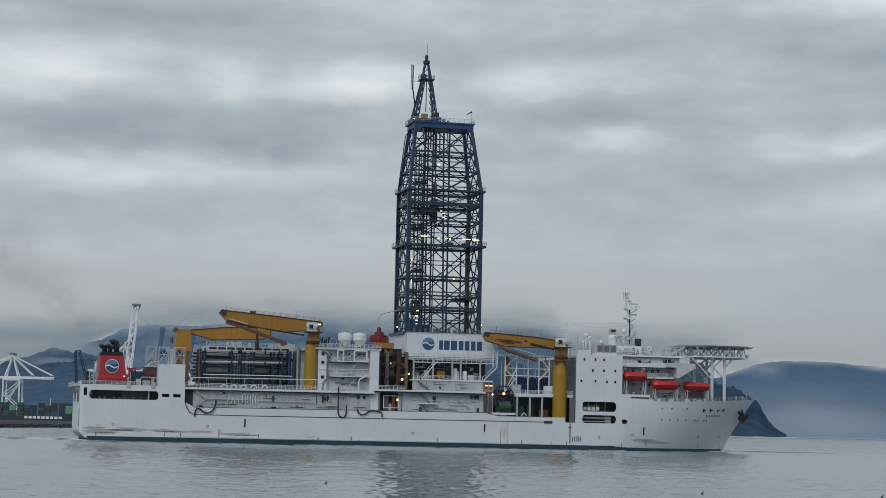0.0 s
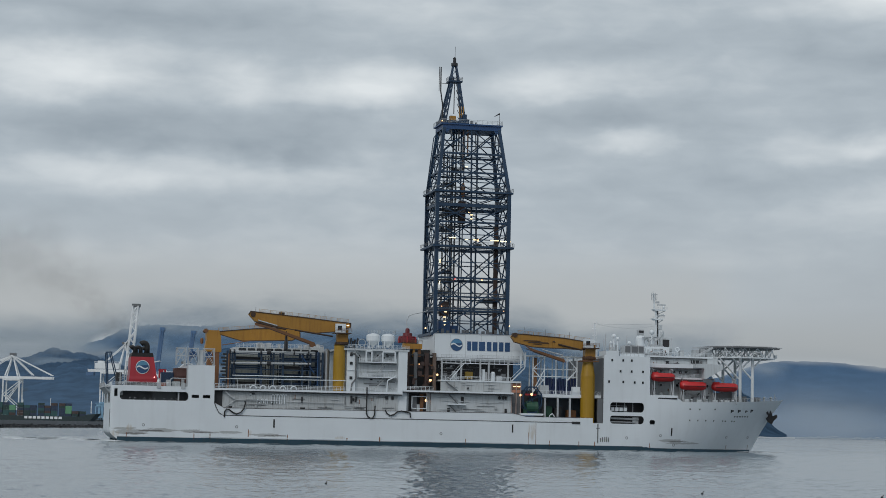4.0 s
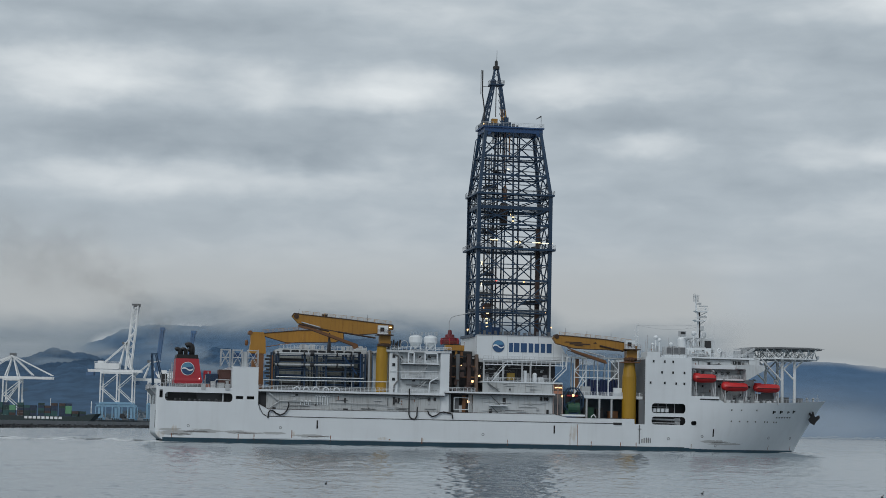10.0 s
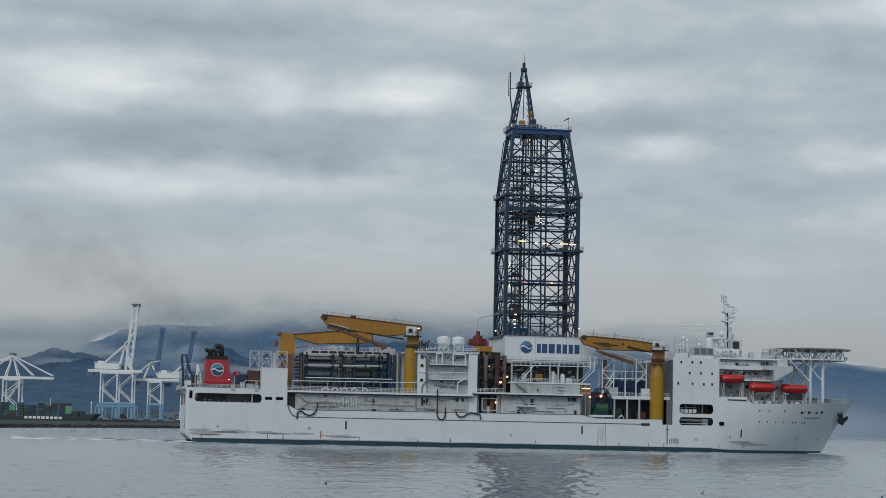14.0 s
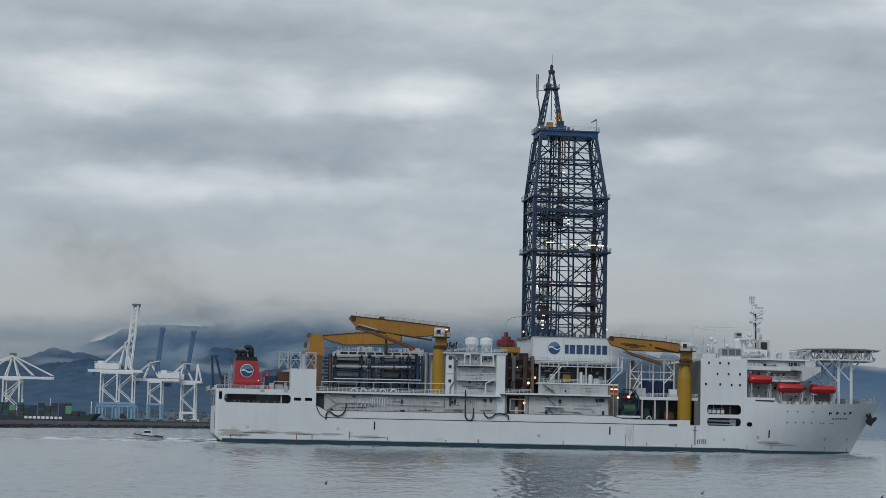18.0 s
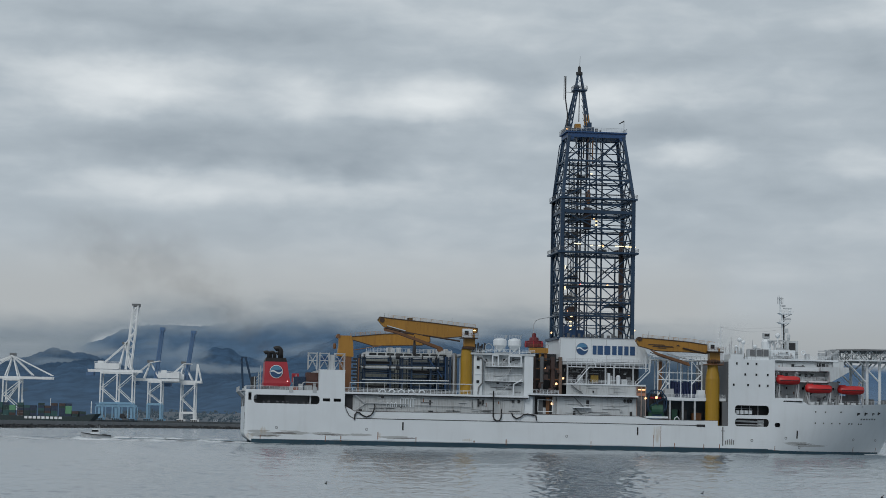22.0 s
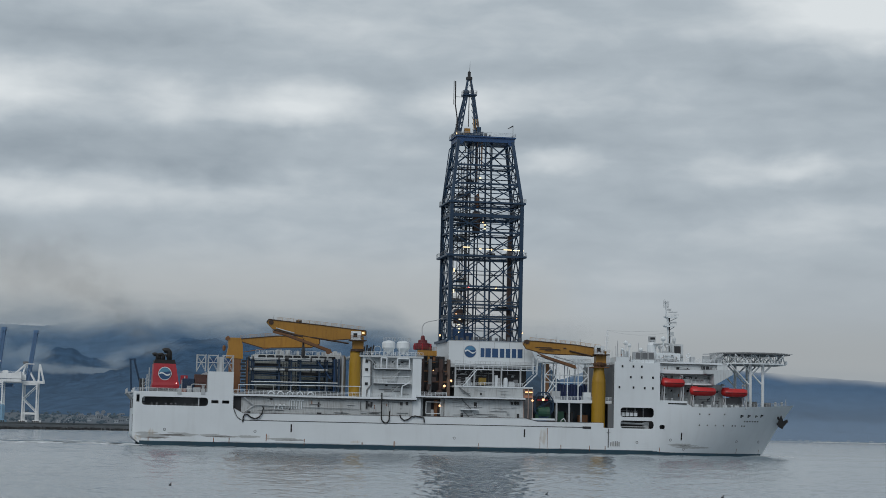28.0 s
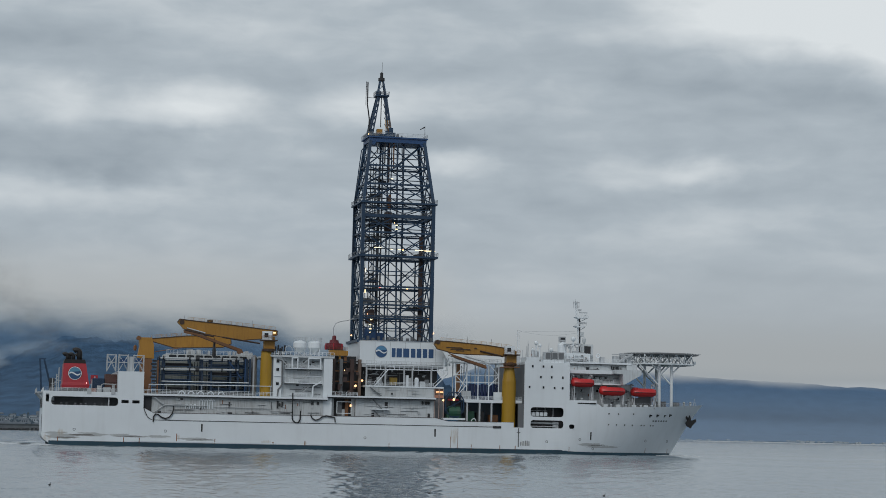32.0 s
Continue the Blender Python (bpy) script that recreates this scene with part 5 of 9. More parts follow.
def hull_material():
    """White topsides with grey scuffs where tugs and fenders have rubbed, in a band above the waterline."""
    m = WHITE.copy()
    m.name = "scuffed_white_hull"
    n, l = m.node_tree.nodes, m.node_tree.links
    b = n["Principled BSDF"]
    src = b.inputs["Base Color"].links[0].from_socket
    tc = n.new("ShaderNodeTexCoord")

    def patches(spots):
        total = None
        for x, z, sx, sz in spots:
            d = n.new("ShaderNodeVectorMath")
            d.operation = "SUBTRACT"
            d.inputs[1].default_value = (x, 0, z)
            l.new(tc.outputs["Object"], d.inputs[0])
            s = n.new("ShaderNodeVectorMath")
            s.operation = "MULTIPLY"
            s.inputs[1].default_value = (1 / sx, 0, 1 / sz)
            l.new(d.outputs[0], s.inputs[0])
            g = n.new("ShaderNodeVectorMath")
            g.operation = "LENGTH"
            l.new(s.outputs[0], g.inputs[0])
            r = n.new("ShaderNodeMapRange")
            r.inputs[1].default_value, r.inputs[2].default_value, r.inputs[3].default_value, r.inputs[4].default_value = 0.3, 1.1, 1.0, 0.0
            l.new(g.outputs["Value"], r.inputs[0])
            if total is None:
                total = r.outputs[0]
            else:
                mx = n.new("ShaderNodeMath")
                mx.operation = "MAXIMUM"
                l.new(total, mx.inputs[0])
                l.new(r.outputs[0], mx.inputs[1])
                total = mx.outputs[0]
        return total

    def wear(below, spots, scale, low, high, most, colour):
        mp = n.new("ShaderNodeMapping")
        mp.inputs["Scale"].default_value = scale
        l.new(tc.outputs["Object"], mp.inputs[0])
        nz = n.new("ShaderNodeTexNoise")
        nz.inputs["Scale"].default_value, nz.inputs["Detail"].default_value, nz.inputs["Roughness"].default_value = 1.0, 9, 0.72
        l.new(mp.outputs[0], nz.inputs[0])
        add = n.new("ShaderNodeMath")
        add.operation = "MULTIPLY_ADD"
        add.inputs[1].default_value = 0.42
        l.new(patches(spots), add.inputs[0])
        l.new(nz.outputs[0], add.inputs[2])
        cut = n.new("ShaderNodeMapRange")
        cut.inputs[1].default_value, cut.inputs[2].default_value, cut.inputs[4].default_value = low, high, most
        l.new(add.outputs[0], cut.inputs[0])
        mix = n.new("ShaderNodeMixRGB")
        mix.inputs[2].default_value = (*colour, 1)
        l.new(cut.outputs[0], mix.inputs[0])
        l.new(below, mix.inputs[1])
        return mix.outputs[0]

    grey = [(-98, 2.3, 7, 1.3), (-90, 2.9, 7, 0.9), (-70, 2.6, 5, 0.6), (-81, 2.8, 8, 0.75), (-76, 2.5, 5, 0.5), (-60, 2.1, 8, 0.7), (64, 2.7, 8, 0.8), (68, 2.1, 9, 0.5), (-100, 3.2, 6, 0.5)]
    col = wear(src, grey, (0.3, 0.3, 2.0), 0.73, 0.82, 0.85, (0.38, 0.395, 0.395))
    col = wear(col, [(-92, 2.7, 10, 0.5), (-79, 2.5, 8, 0.35), (-97, 1.9, 6, 0.5), (66, 2.6, 6, 0.3), (-57, 1.9, 6, 0.3)], (0.55, 0.55, 3.4), 0.81, 0.88, 0.9, (0.14, 0.135, 0.125))
    rusty = [(19.8, 4.6, 2.4, 4.6), (42.4, 2.7, 2.4, 1.5), (-103, 1.6, 3.0, 2.2), (-38, 1.7, 3.0, 0.9), (-26, 1.4, 1.2, 1.2), (-99, 3.4, 2, 2.0), (-64.6, 2.4, 1.0, 1.6)]
    col = wear(col, rusty, (1.6, 1.6, 0.22), 0.78, 1.0, 0.4, (0.4, 0.28, 0.14))
    l.new(col, b.inputs["Base Color"])
    return m


hull = part("hull", build_hull(), hull_material(), ship, "white steel hull with scuffs and rust streaks")

# boot topping and lines
bm = B()
pts = [(x, breadth(x, 0.3) + 0.03) for x in (-102.3, -101, -60, 0, 50)] + [(50 + 2 * i, breadth(50 + 2 * i, 0.3) + 0.04) for i in range(1, 24)]
for s in (-1, 1):
    for (x0, y0), (x1, y1) in zip(pts, pts[1:]):
        v = [bm.verts.new(p) for p in ((x0, s * y0, -1.6), (x1, s * y1, -1.6), (x1, s * y1, 0.9), (x0, s * y0, 0.9))]
        bm.faces.new(v)
BOOT = paint("teal_antifouling", (0.016, 0.058, 0.088), 0.6, dirt=0.4, dirt_colour=(0.06, 0.06, 0.05), vary=0.3)
part("boot_topping", bm, BOOT, hull, "dark teal-blue boot topping at the waterline")


def deck_sheet(x0, x1, z, inset, n=24):
    bm = B()
    xs = [x0 + (x1 - x0) * i / n for i in range(n + 1)]
    a = [bm.verts.new((x, -max(0.0, breadth(x, z) - inset), z)) for x in xs]
    b = [bm.verts.new((x, max(0.01, breadth(x, z) - inset), z)) for x in xs]
    for i in range(n):
        bm.faces.new((a[i], a[i + 1], b[i + 1], b[i]))
    return bm


part("main_deck", deck_sheet(-76, 44, 7.45, 0.02, 4), DECK, ship, "grey-green painted steel main deck")
part("poop_deck", deck_sheet(-104.3, -75.05, 15.2, 0.06, 8), DECK, ship)
part("forecastle_deck", deck_sheet(42, 104, 14.2, 0.1, 30), DECK, ship)

# bulwark strip along the working deck
bm = slab(B(), [(-73.2, 7.5), (38.8, 7.5), (38.8, 9.1), (18, 9.1), (14, 10.0), (-72.0, 9.6), (-74.9, 11.2), (-74.9, 8.8)], -18.75, -18.35)
part("bulwark", bm, WHITE, ship, "white bulwark plating with worn edge")
part("bulwark_edge", pipe(B(), [(-74.9, -18.8, 11.2), (-72.0, -18.8, 9.66), (14.0, -18.8, 10.04), (18.0, -18.8, 9.14), (38.8, -18.8, 9.14)], 0.07, 4), RIM, ship, "worn brown bulwark edge")
bm = B()
pipe(bm, [(-74.95, -18.98, 11.3), (-74.5, -18.98, 10.0), (-73.6, -18.98, 8.3), (-72.4, -18.98, 7.55), (-60, -18.98, 7.5), (34.6, -18.98, 7.6)], 0.13, 4)
box(bm, 32.2, 34.8, -19.12, -18.9, 7.2, 7.9)
part("rubbing_strake", bm, DARK, ship, "thin black strake")

# derrick
derrick = part("derrick", box(B(), -9.5, 15.3, -10, 10, 33.0, 33.8), NAVY, ship, "navy lattice drilling derrick with work lights")


def der(u, v, z):
    """A place in the derrick: u along the ship, v across, each -1 to 1."""
    t = max(0.0, (z - 77) / 20.0)
    return (2.9 + u * (11.2 - 2.5 * t), -1.65 + 1.2 * t + v * (7.5 - 3.0 * t), z)


LEVELS = [33.8, 41.3, 50.6, 60.2, 67.6, 73.0, 77.0, 83.0, 89.0, 96.8]
for u in (-1, 1):
    for v in (-1, 1):
        bm = B()
        beam(bm, der(u, v, 33.5), der(u, v, 77), 1.1)
        beam(bm, der(u, v, 77), der(u, v, 97), 0.92)
        part("leg", bm, NAVY, derrick)
for z0, z1 in zip(LEVELS, LEVELS[1:]):
    for a, b in (((-1, -1), (1, -1)), ((1, -1), (1, 1)), ((1, 1), (-1, 1)), ((-1, 1), (-1, -1))):
        c = ((a[0] + b[0]) / 2, (a[1] + b[1]) / 2)
        zm = (z0 + z1) / 2
        part("girt", beam(B(), der(*a, z1), der(*b, z1), 0.55), NAVY, derrick)
        part("girt", beam(B(), der(*a, zm), der(*b, zm), 0.26), NAVY, derrick)
        for p, q in ((a, c), (c, b)):
            part("brace", beam(B(), der(*p, z0), der(*q, z1), 0.3), NAVY, derrick)
            part("brace", beam(B(), der(*p, z1), der(*q, z0), 0.3), NAVY, derrick)

part("centre_post", beam(B(), der(0, -1, 33.8), der(0, -1, 96.8), 0.46), NAVY, derrick)
part("centre_post", beam(B(), der(0, 1, 33.8), der(0, 1, 96.8), 0.3), NAVY, derrick)


def gallery(z, out, thick, name="gallery", depth=1.5, material=NAVY):
    """A walkway round the derrick, with its handrail."""
    bm = B()
    x0, y0, _ = der(-1, -1, z)
    x1, y1, _ = der(1, 1, z)
    X0, X1, Y0, Y1 = x0 - out, x1 + out, y0 - out, y1 + out
    box(bm, X0, X1, Y0, Y0 + depth + out, z - thick, z)
    box(bm, X0, X1, Y1 - depth - out, Y1, z - thick, z)
    box(bm, X0, X0 + depth + out, Y0 + depth + out, Y1 - depth - out, z - thick, z)
    box(bm, X1 - depth - out, X1, Y0 + depth + out, Y1 - depth - out, z - thick, z)
    g = part(name, bm, material, derrick)
    rail("handrail", [(X0, Y0, z), (X1, Y0, z), (X1, Y1, z), (X0, Y1, z), (X0, Y0, z)], g, GREY, 1.1, 2.2, 0.05)


gallery(60.4, 1.5, 0.6)
gallery(73.0, 0.3, 0.7)
gallery(77.2, 1.1, 0.55)
# lattice of the inner bays, set back from the faces
for z0, z1 in zip(LEVELS, LEVELS[1:]):
    for u in (-0.45, 0.3):
        part("inner_post", beam(B(), der(u, 0.25, z0), der(u, 0.25, z1), 0.26), NAVY, derrick)
    part("inner_girt", beam(B(), der(-1, 0.25, z1), der(1, 0.25, z1), 0.24), NAVY, derrick)
    part("inner_brace", beam(B(), der(-1, 0.25, z0), der(-0.45, 0.25, z1), 0.22), NAVY, derrick)
gallery(45.0, 0.2, 0.35, depth=0.8)
gallery(40.8, 0.3, 0.4, depth=0.8)
# top platform with its deep blue girder
bm = box(B(), -6.2, 12.2, -5.4, 5.4, 96.6, 98.0)
box(bm, -6.8, 12.6, -5.8, 5.8, 98.0, 98.4)
slab(bm, [(-6.2, 96.6), (-4.8, 95.4), (-4.0, 96.6)], -5.3, -4.5)
slab(bm, [(12.2, 96.6), (10.8, 95.4), (10.0, 96.6)], -5.3, -4.5)
top = part("top_platform", bm, BLUE, derrick, "deep blue water-table platform")
rail("handrail", [(-6.8, -5.7, 98.4), (12.5, -5.7, 98.4), (12.5, 5.7, 98.4), (-6.8, 5.7, 98.4), (-6.8, -5.7, 98.4)], top, GREYW, 1.2, 1.6, 0.05)
# crown mast
crown = part("crown_mast", box(B(), -6.6, 1.6, -3.5, 3.5, 98.4, 99.6), NAVY, ship, "lattice crown mast with a needle antenna above the derrick")
for u in (-1, 1):
    for v in (-1, 1):
        a, b, c = (-2.2 + u * 3.5, v * 2.6, 99.5), (-1.7 + u * 1.3, v * 1.1, 112), (-1.8 + u * 0.35, v * 0.35, 118)
        part("mast_leg", beam(B(), a, b, 0.58), NAVY, crown)
        part("mast_leg", beam(B(), b, c, 0.42), NAVY, crown)
for k in range(6):
    z0, z1 = 99.6 + 2.05 * k, 99.6 + 2.05 * (k + 1)
    for u in (-1, 1):
        def mp(v, z):
            t = (z - 99.5) / 12.5
            return (-2.2 + 0.5 * t + u * (3.5 - 2.2 * t), v * (2.6 - 1.5 * t), z)

        def inner(v, z):
            p = mp(v, z)
            return (p[0] - u * 1.0 * (1 - 0.4 * (z - 99.5) / 12.5), p[1], z)
        part("mast_brace", beam(B(), mp(-1, z0), inner(-1, z1), 0.24), NAVY, crown)
        part("mast_brace", beam(B(), inner(-1, z0), mp(-1, z1), 0.24), NAVY, crown)
        part("mast_brace", beam(B(), mp(-1, z1), mp(1, z1), 0.16), NAVY, crown)
        part("mast_brace", beam(B(), mp(1, z0), inner(1, z1), 0.16), NAVY, crown)
        part("mast_post", beam(B(), inner(-1, z0), inner(-1, z1), 0.36), NAVY, crown)
for k in range(3):
    z0, z1 = 112 + 2 * k, 114 + 2 * k
    r0, r1 = 1.3 - 0.32 * k, 1.3 - 0.32 * (k + 1)
    part("mast_brace", beam(B(), (-1.7 - r0, -r0 * 0.8, z0), (-1.7 + r1, -r1 * 0.8, z1), 0.13), NAVY, crown)
    part("mast_brace", beam(B(), (-1.7 + r0, -r0 * 0.8, z0), (-1.7 - r1, -r1 * 0.8, z1), 0.13), NAVY, crown)
bm = box(B(), -3.9, 0.5, -1.9, 1.9, 111.9, 112.3)
pl = part("mast_platform", bm, NAVY, crown)
rail("handrail", [(-3.9, -1.9, 112.3), (0.5, -1.9, 112.3), (0.5, 1.9, 112.3), (-3.9, 1.9, 112.3), (-3.9, -1.9, 112.3)], pl, GREY, 1.1, 1.1, 0.05)
part("drum", lathe(B(), -2.8, -0.6, [(0.9, 112.3), (0.95, 113.2), (0.6, 113.8)], 10), NAVY, crown)
bm = lathe(B(), -1.8, 0, [(0.95, 117.0), (1.05, 117.2), (1.05, 118.0), (0.5, 118.2), (0.5, 119.6), (0.2, 119.9)], 10)
part("mast_head", bm, DARK, crown)
part("needle_antenna", tube(B(), (-1.7, 0, 119.5), (-1.6, 0, 123.2), 0.09, 5, 0.04), GREY, crown)
part("hoist_block", box(B(), -3.3, -1.5, -2.2, -0.4, 99.6, 101.2), ORANGE, crown, "ochre hoist block")
bm = B()
for x0, x1, y0, z1 in ((-5.8, -4.6, -3.4, 101.0), (-0.6, 0.2, -3.2, 100.6), (0.4, 1.7, -3.4, 101.6), (1.9, 2.6, -3.0, 100.2), (-6.4, -5.9, -3.6, 102.2)):
    box(bm, x0, x1, y0, y0 + 0.9, 98.4, z1)
part("mast_gear", bm, NAVY, crown, "winches and lockers at the foot of the mast")
bm = B()
for x in (-0.4, 0.3, 1.0):
    beam(bm, (x, -2.9, 98.4), (x - 0.25, -2.4, 104.2), 0.17)
beam(bm, (-0.5, -2.8, 101.6), (0.9, -2.8, 101.6), 0.16)
part("hoist_frame", bm, ORANGE, crown, "ochre hoist frame")
part("hoist_line", tube(B(), (-1.9, -0.8, 102), (-1.8, -0.6, 112), 0.16, 5), GREY, crown)
bm = B()
pipe(bm, [(-6.3, -4, 98.4), (-6.2, -4, 104), (-6.9, -4, 108.5), (-6.9, -4, 115.8)], 0.2, 6)
tube(bm, (-7.4, -4, 108.3), (-7.4, -4, 115.9), 0.1, 5)
tube(bm, (-6.9, -4, 110.8), (-3.5, -1.5, 111.2), 0.09, 4)
part("vent_pipe", bm, DARK, crown)
bm = B()
tube(bm, (11.6, -5.4, 98.4), (11.6, -5.4, 102.3), 0.07, 5)
tube(bm, (11.6, -5.4, 102.1), (9.9, -5.7, 101.1), 0.22, 8, 0.1)
part("windsock", bm, DARK, top)
bm = B()
for x, y, s in ((-6.0, -5.0, 0.9), (-4.2, -5.0, 0.7), (2.9, -5.0, 0.8), (4.2, -4.8, 0.5), (-5.6, -4, 0.8)):
    box(bm, x - s / 2, x + s / 2, y - s / 2, y + s / 2, 98.4, 98.4 + s * 1.3)
part("deck_gear", bm, GREY, top)

# inside the derrick: racked pipe, guide rails, working floors, hoisting gear
stand = None
for k, (x, y) in enumerate([(-5.6 + 0.95 * i, -5.5 + 0.5 * (i % 3)) for i in range(5)] + [(-5.0 + 1.3 * i, 4.0 + 0.4 * (i % 2)) for i in range(4)]):
    if stand is None:
        stand = part("pipe_stand", tube(B(), (0, 0, 0), (0, 0, 56), 0.12, 6), DARK, derrick, "dark racked drill pipe")
        stand.matrix_basis = pose(x, y, 34)
    else:
        again(stand, x, y, 34)
for x, y, m in ((-1.2, -2.2, NAVY), (-1.2, 2.2, NAVY), (5.6, -2.0, NAVY), (0.9, 0, NAVY)):
    part("guide_rail", beam(B(), (x, y, 34), (x, y, 97), 0.42), m, derrick)
RUSTY = paint("dark_rusty_steel", (0.062, 0.036, 0.03), 0.6, dirt=0.5, dirt_colour=(0.03, 0.03, 0.035), vary=0.3, scale=0.9)
part("guide_beam", box(B(), 10.7, 11.8, -5.5, -4.3, 33.8, 67), RUSTY, derrick, "dark rusty guide beam")
part("guide_beam", box(B(), 11.2, 11.6, 3.9, 4.3, 33.8, 60), NAVY, derrick)
for z, x0, x1, y0, y1 in ((49.6, -7.6, -2.4, -8.6, -2), (70.6, -6, 0.5, -8, 2), (66.0, -6, -1.5, -4, 5), (84.4, -2.4, 1.5, -1, 2), (80.0, -5.0, -1.0, -2.0, 2), (52.6, -6.5, -2.5, -6, 0), (46.2, -7, -3.4, -7, 0), (44.0, 6.5, 12, -8.0, 0), (60.6, 3.5, 12.5, -8.6, -5)):
    bm = box(B(), x0, x1, y0, y1, z - 0.35, z)
    fl = part("working_floor", bm, NAVY, derrick)
    rail("handrail", [(x0, y0, z), (x1, y0, z), (x1, y1, z)], fl, GREY, 1.1, 1.5, 0.05)
    bm = B()
    rr = random.Random(int(z * 10))
    for k in range(4):
        bx = rr.uniform(x0 + 0.5, x1 - 0.9)
        w = rr.uniform(0.35, 0.8)
        box(bm, bx - w, bx + w, y0 + 0.4, y0 + 1.6, z, z + rr.uniform(0.3, 0.8))
    part("gear_box", bm, DARK if rr.random() < 0.6 else GREY, derrick)
bm = B()
for x0, x1, z0, z1, y in ((-6.8, -3.2, 33.8, 37.4, -7.6), (-3.0, -0.4, 33.8, 36.2, -6.5)):
    box(bm, x0, x1, y, y + 2.4, z0, z1)
part("winch", bm, BLUE, derrick, "bright blue winch housing")
part("hoist_drum", box(B(), -6.4, -3.8, -7.6, -5.5, 39.0, 43.4), RUSTY, derrick, "dark rusty draw works")
part("travelling_block", lathe(B(), 1.4, -1.5, [(0.3, 76), (0.65, 77), (0.65, 79.4), (0.3, 80.5)], 10), BROWN, derrick, "brown travelling block")
part("top_drive", box(B(), 0.4, 2.4, -1.2, 1.2, 68, 75), RUSTY, derrick, "rusty top drive")
for x, y, z0, z1, m in ((-1.0, -4.6, 90, 96.5, DARK), (1.8, -4.8, 88.5, 96.5, BROWN), (3.2, -4.6, 92, 96.4, DARK), (0.4, -4.6, 84, 96.5, RUSTY), (-3.4, -4.7, 93.0, 96.5, GREY)):
    part("hoist_cable", tube(B(), (x, y, z0), (x, y, z1), 0.22, 6), m, derrick)
bm = B()
for i in range(3):
    tube(bm, (-7.4 - 0.9 * i, 3.5 - i, 34), (-7.2 - 0.9 * i, 3.5 - i, 76 - 12 * i), 0.11, 5)
pipe(bm, [(-9.0, 5.0, 60), (-8.9, 5.0, 77), (-6.9, 4.6, 95), (-5.8, 4.4, 96.5)], 0.15, 6)
part("riser_pipes", bm, NAVY, derrick)
bm = B()
for k in range(15):
    x = -7.6 + 1.5 * k + 0.3 * math.sin(k * 5.1)
    box(bm, x, x + 0.5 + 0.4 * abs(math.sin(k * 2.3)), -9.9, -9.2, 33.8, 34.3 + 0.7 * abs(math.sin(k * 1.7)))
part("floor_gear", bm, CHARCOAL, derrick, "small machinery along the drill floor edge")
# work lights
for x, y, z, r in ((4.6, -9.2, 62.2, 0.36), (7.3, -4, 50.6, 0.42), (-11.2, -9.4, 35.0, 0.36), (2.3, -6, 71, 0.26),
                   (14.8, -9.6, 36.4, 0.3), (-6.6, -5.6, 98.9, 0.26), (6.6, -8, 41.4, 0.22), (-6, -8, 41.9, 0.24), (13.2, -8.6, 41.0, 0.2)):
    part("work_light", lathe(B(), x, y, [(r * 0.35, z - r * 0.7), (r * 0.7, z - r * 0.2), (r * 0.7, z + r * 0.2), (r * 0.3, z + r * 0.7)], 8), LAMP, derrick, "lit warm work lamp")
for x0, x1, z in ((8.4, 11.0, 62.3), (11.4, 14.8, 62.2), (-4.6, -2.4, 62.7), (0.6, 1.4, 62.3), (2.9, 3.9, 62.3)):
    part("light_strip", box(B(), x0, x1, -9.6, -9.45, z - 0.12, z + 0.12), LAMPW, derrick, "lit strip lamp")
for x, z in ((-5.4, 37.3), (-5.5, 38.6), (-5.2, 40.2), (-5.3, 36.2), (2.2, 70), (2.2, 68.8), (0.4, 84.7)):
    part("light_strip", box(B(), x, x + 0.7, -8.4, -8.3, z - 0.15, z + 0.15), LAMPW, derrick)
for z in (55.4, 48.9):
    part("light_tube", box(B(), -7.4, -7.1, -9.75, -9.6, z - 0.5, z + 0.5), LAMPW, derrick, "lit upright tube lamp")
part("warning_light", lathe(B(), -2.2, -8.0, [(0.2, 50.2), (0.3, 50.5), (0.1, 50.9)], 8), glow("red_lamp", (1.0, 0.12, 0.1), 5.0), derrick, "lit red lamp")

# ---- wind wall with emblem ----
sign = part("windwall", slab(B(), [(-8.9, 26.3), (20.0, 26.4), (17.2, 31.2), (15.2, 33.4), (-8.9, 33.3)], -12, 12), WHITE, ship, "white drill-floor wind wall with blue emblem and blocks")
bm = B()
for k in range(6):
    x = -8.9 + 4.8 * k
    box(bm, x - 0.04, x + 0.04, -12.05, -12.0, 26.4, 33.2)
box(bm, -8.9, 15.2, -12.1, -11.9, 33.3, 33.55)
part("seam", bm, GREYW, sign)


def disc(cx, cz, r, y, n=28):
    bm = B()
    slab(bm, [(cx + r * math.cos(2 * math.pi * i / n), cz + r * math.sin(2 * math.pi * i / n)) for i in range(n)], y, y + 0.05)
    return bm


def emblem(cx, cz, r, y, parent):
    """A round badge: pale ring, blue globe with one white wave band."""
    part("badge_ring", disc(cx, cz, r, y), GREYW, parent)
    part("badge_field", disc(cx, cz, r * 0.93, y - 0.05), LOGOBLUE, parent)
    part("badge_sky", slab(B(), [(cx + r * 0.9 * math.cos(a), cz + r * 0.9 * math.sin(a)) for a in [0.35 + (math.pi - 0.5) * i / 14 for i in range(15)]], y - 0.1, y - 0.05),
         paint("badge_blue_" + parent.name, (0.09, 0.25, 0.42), 0.45, dirt=0.1), parent)
    wave = [(cx + r * (-0.88 + 0.16 * i), cz + r * (0.1 + 0.22 * math.sin(0.2 + i * 0.55))) for i in range(12)]
    low = [(x, z - r * (0.26 - 0.008 * i)) for i, (x, z) in enumerate(wave)]
    part("badge_wave", slab(B(), wave + low[::-1], y - 0.15, y - 0.1), WHITE, parent)


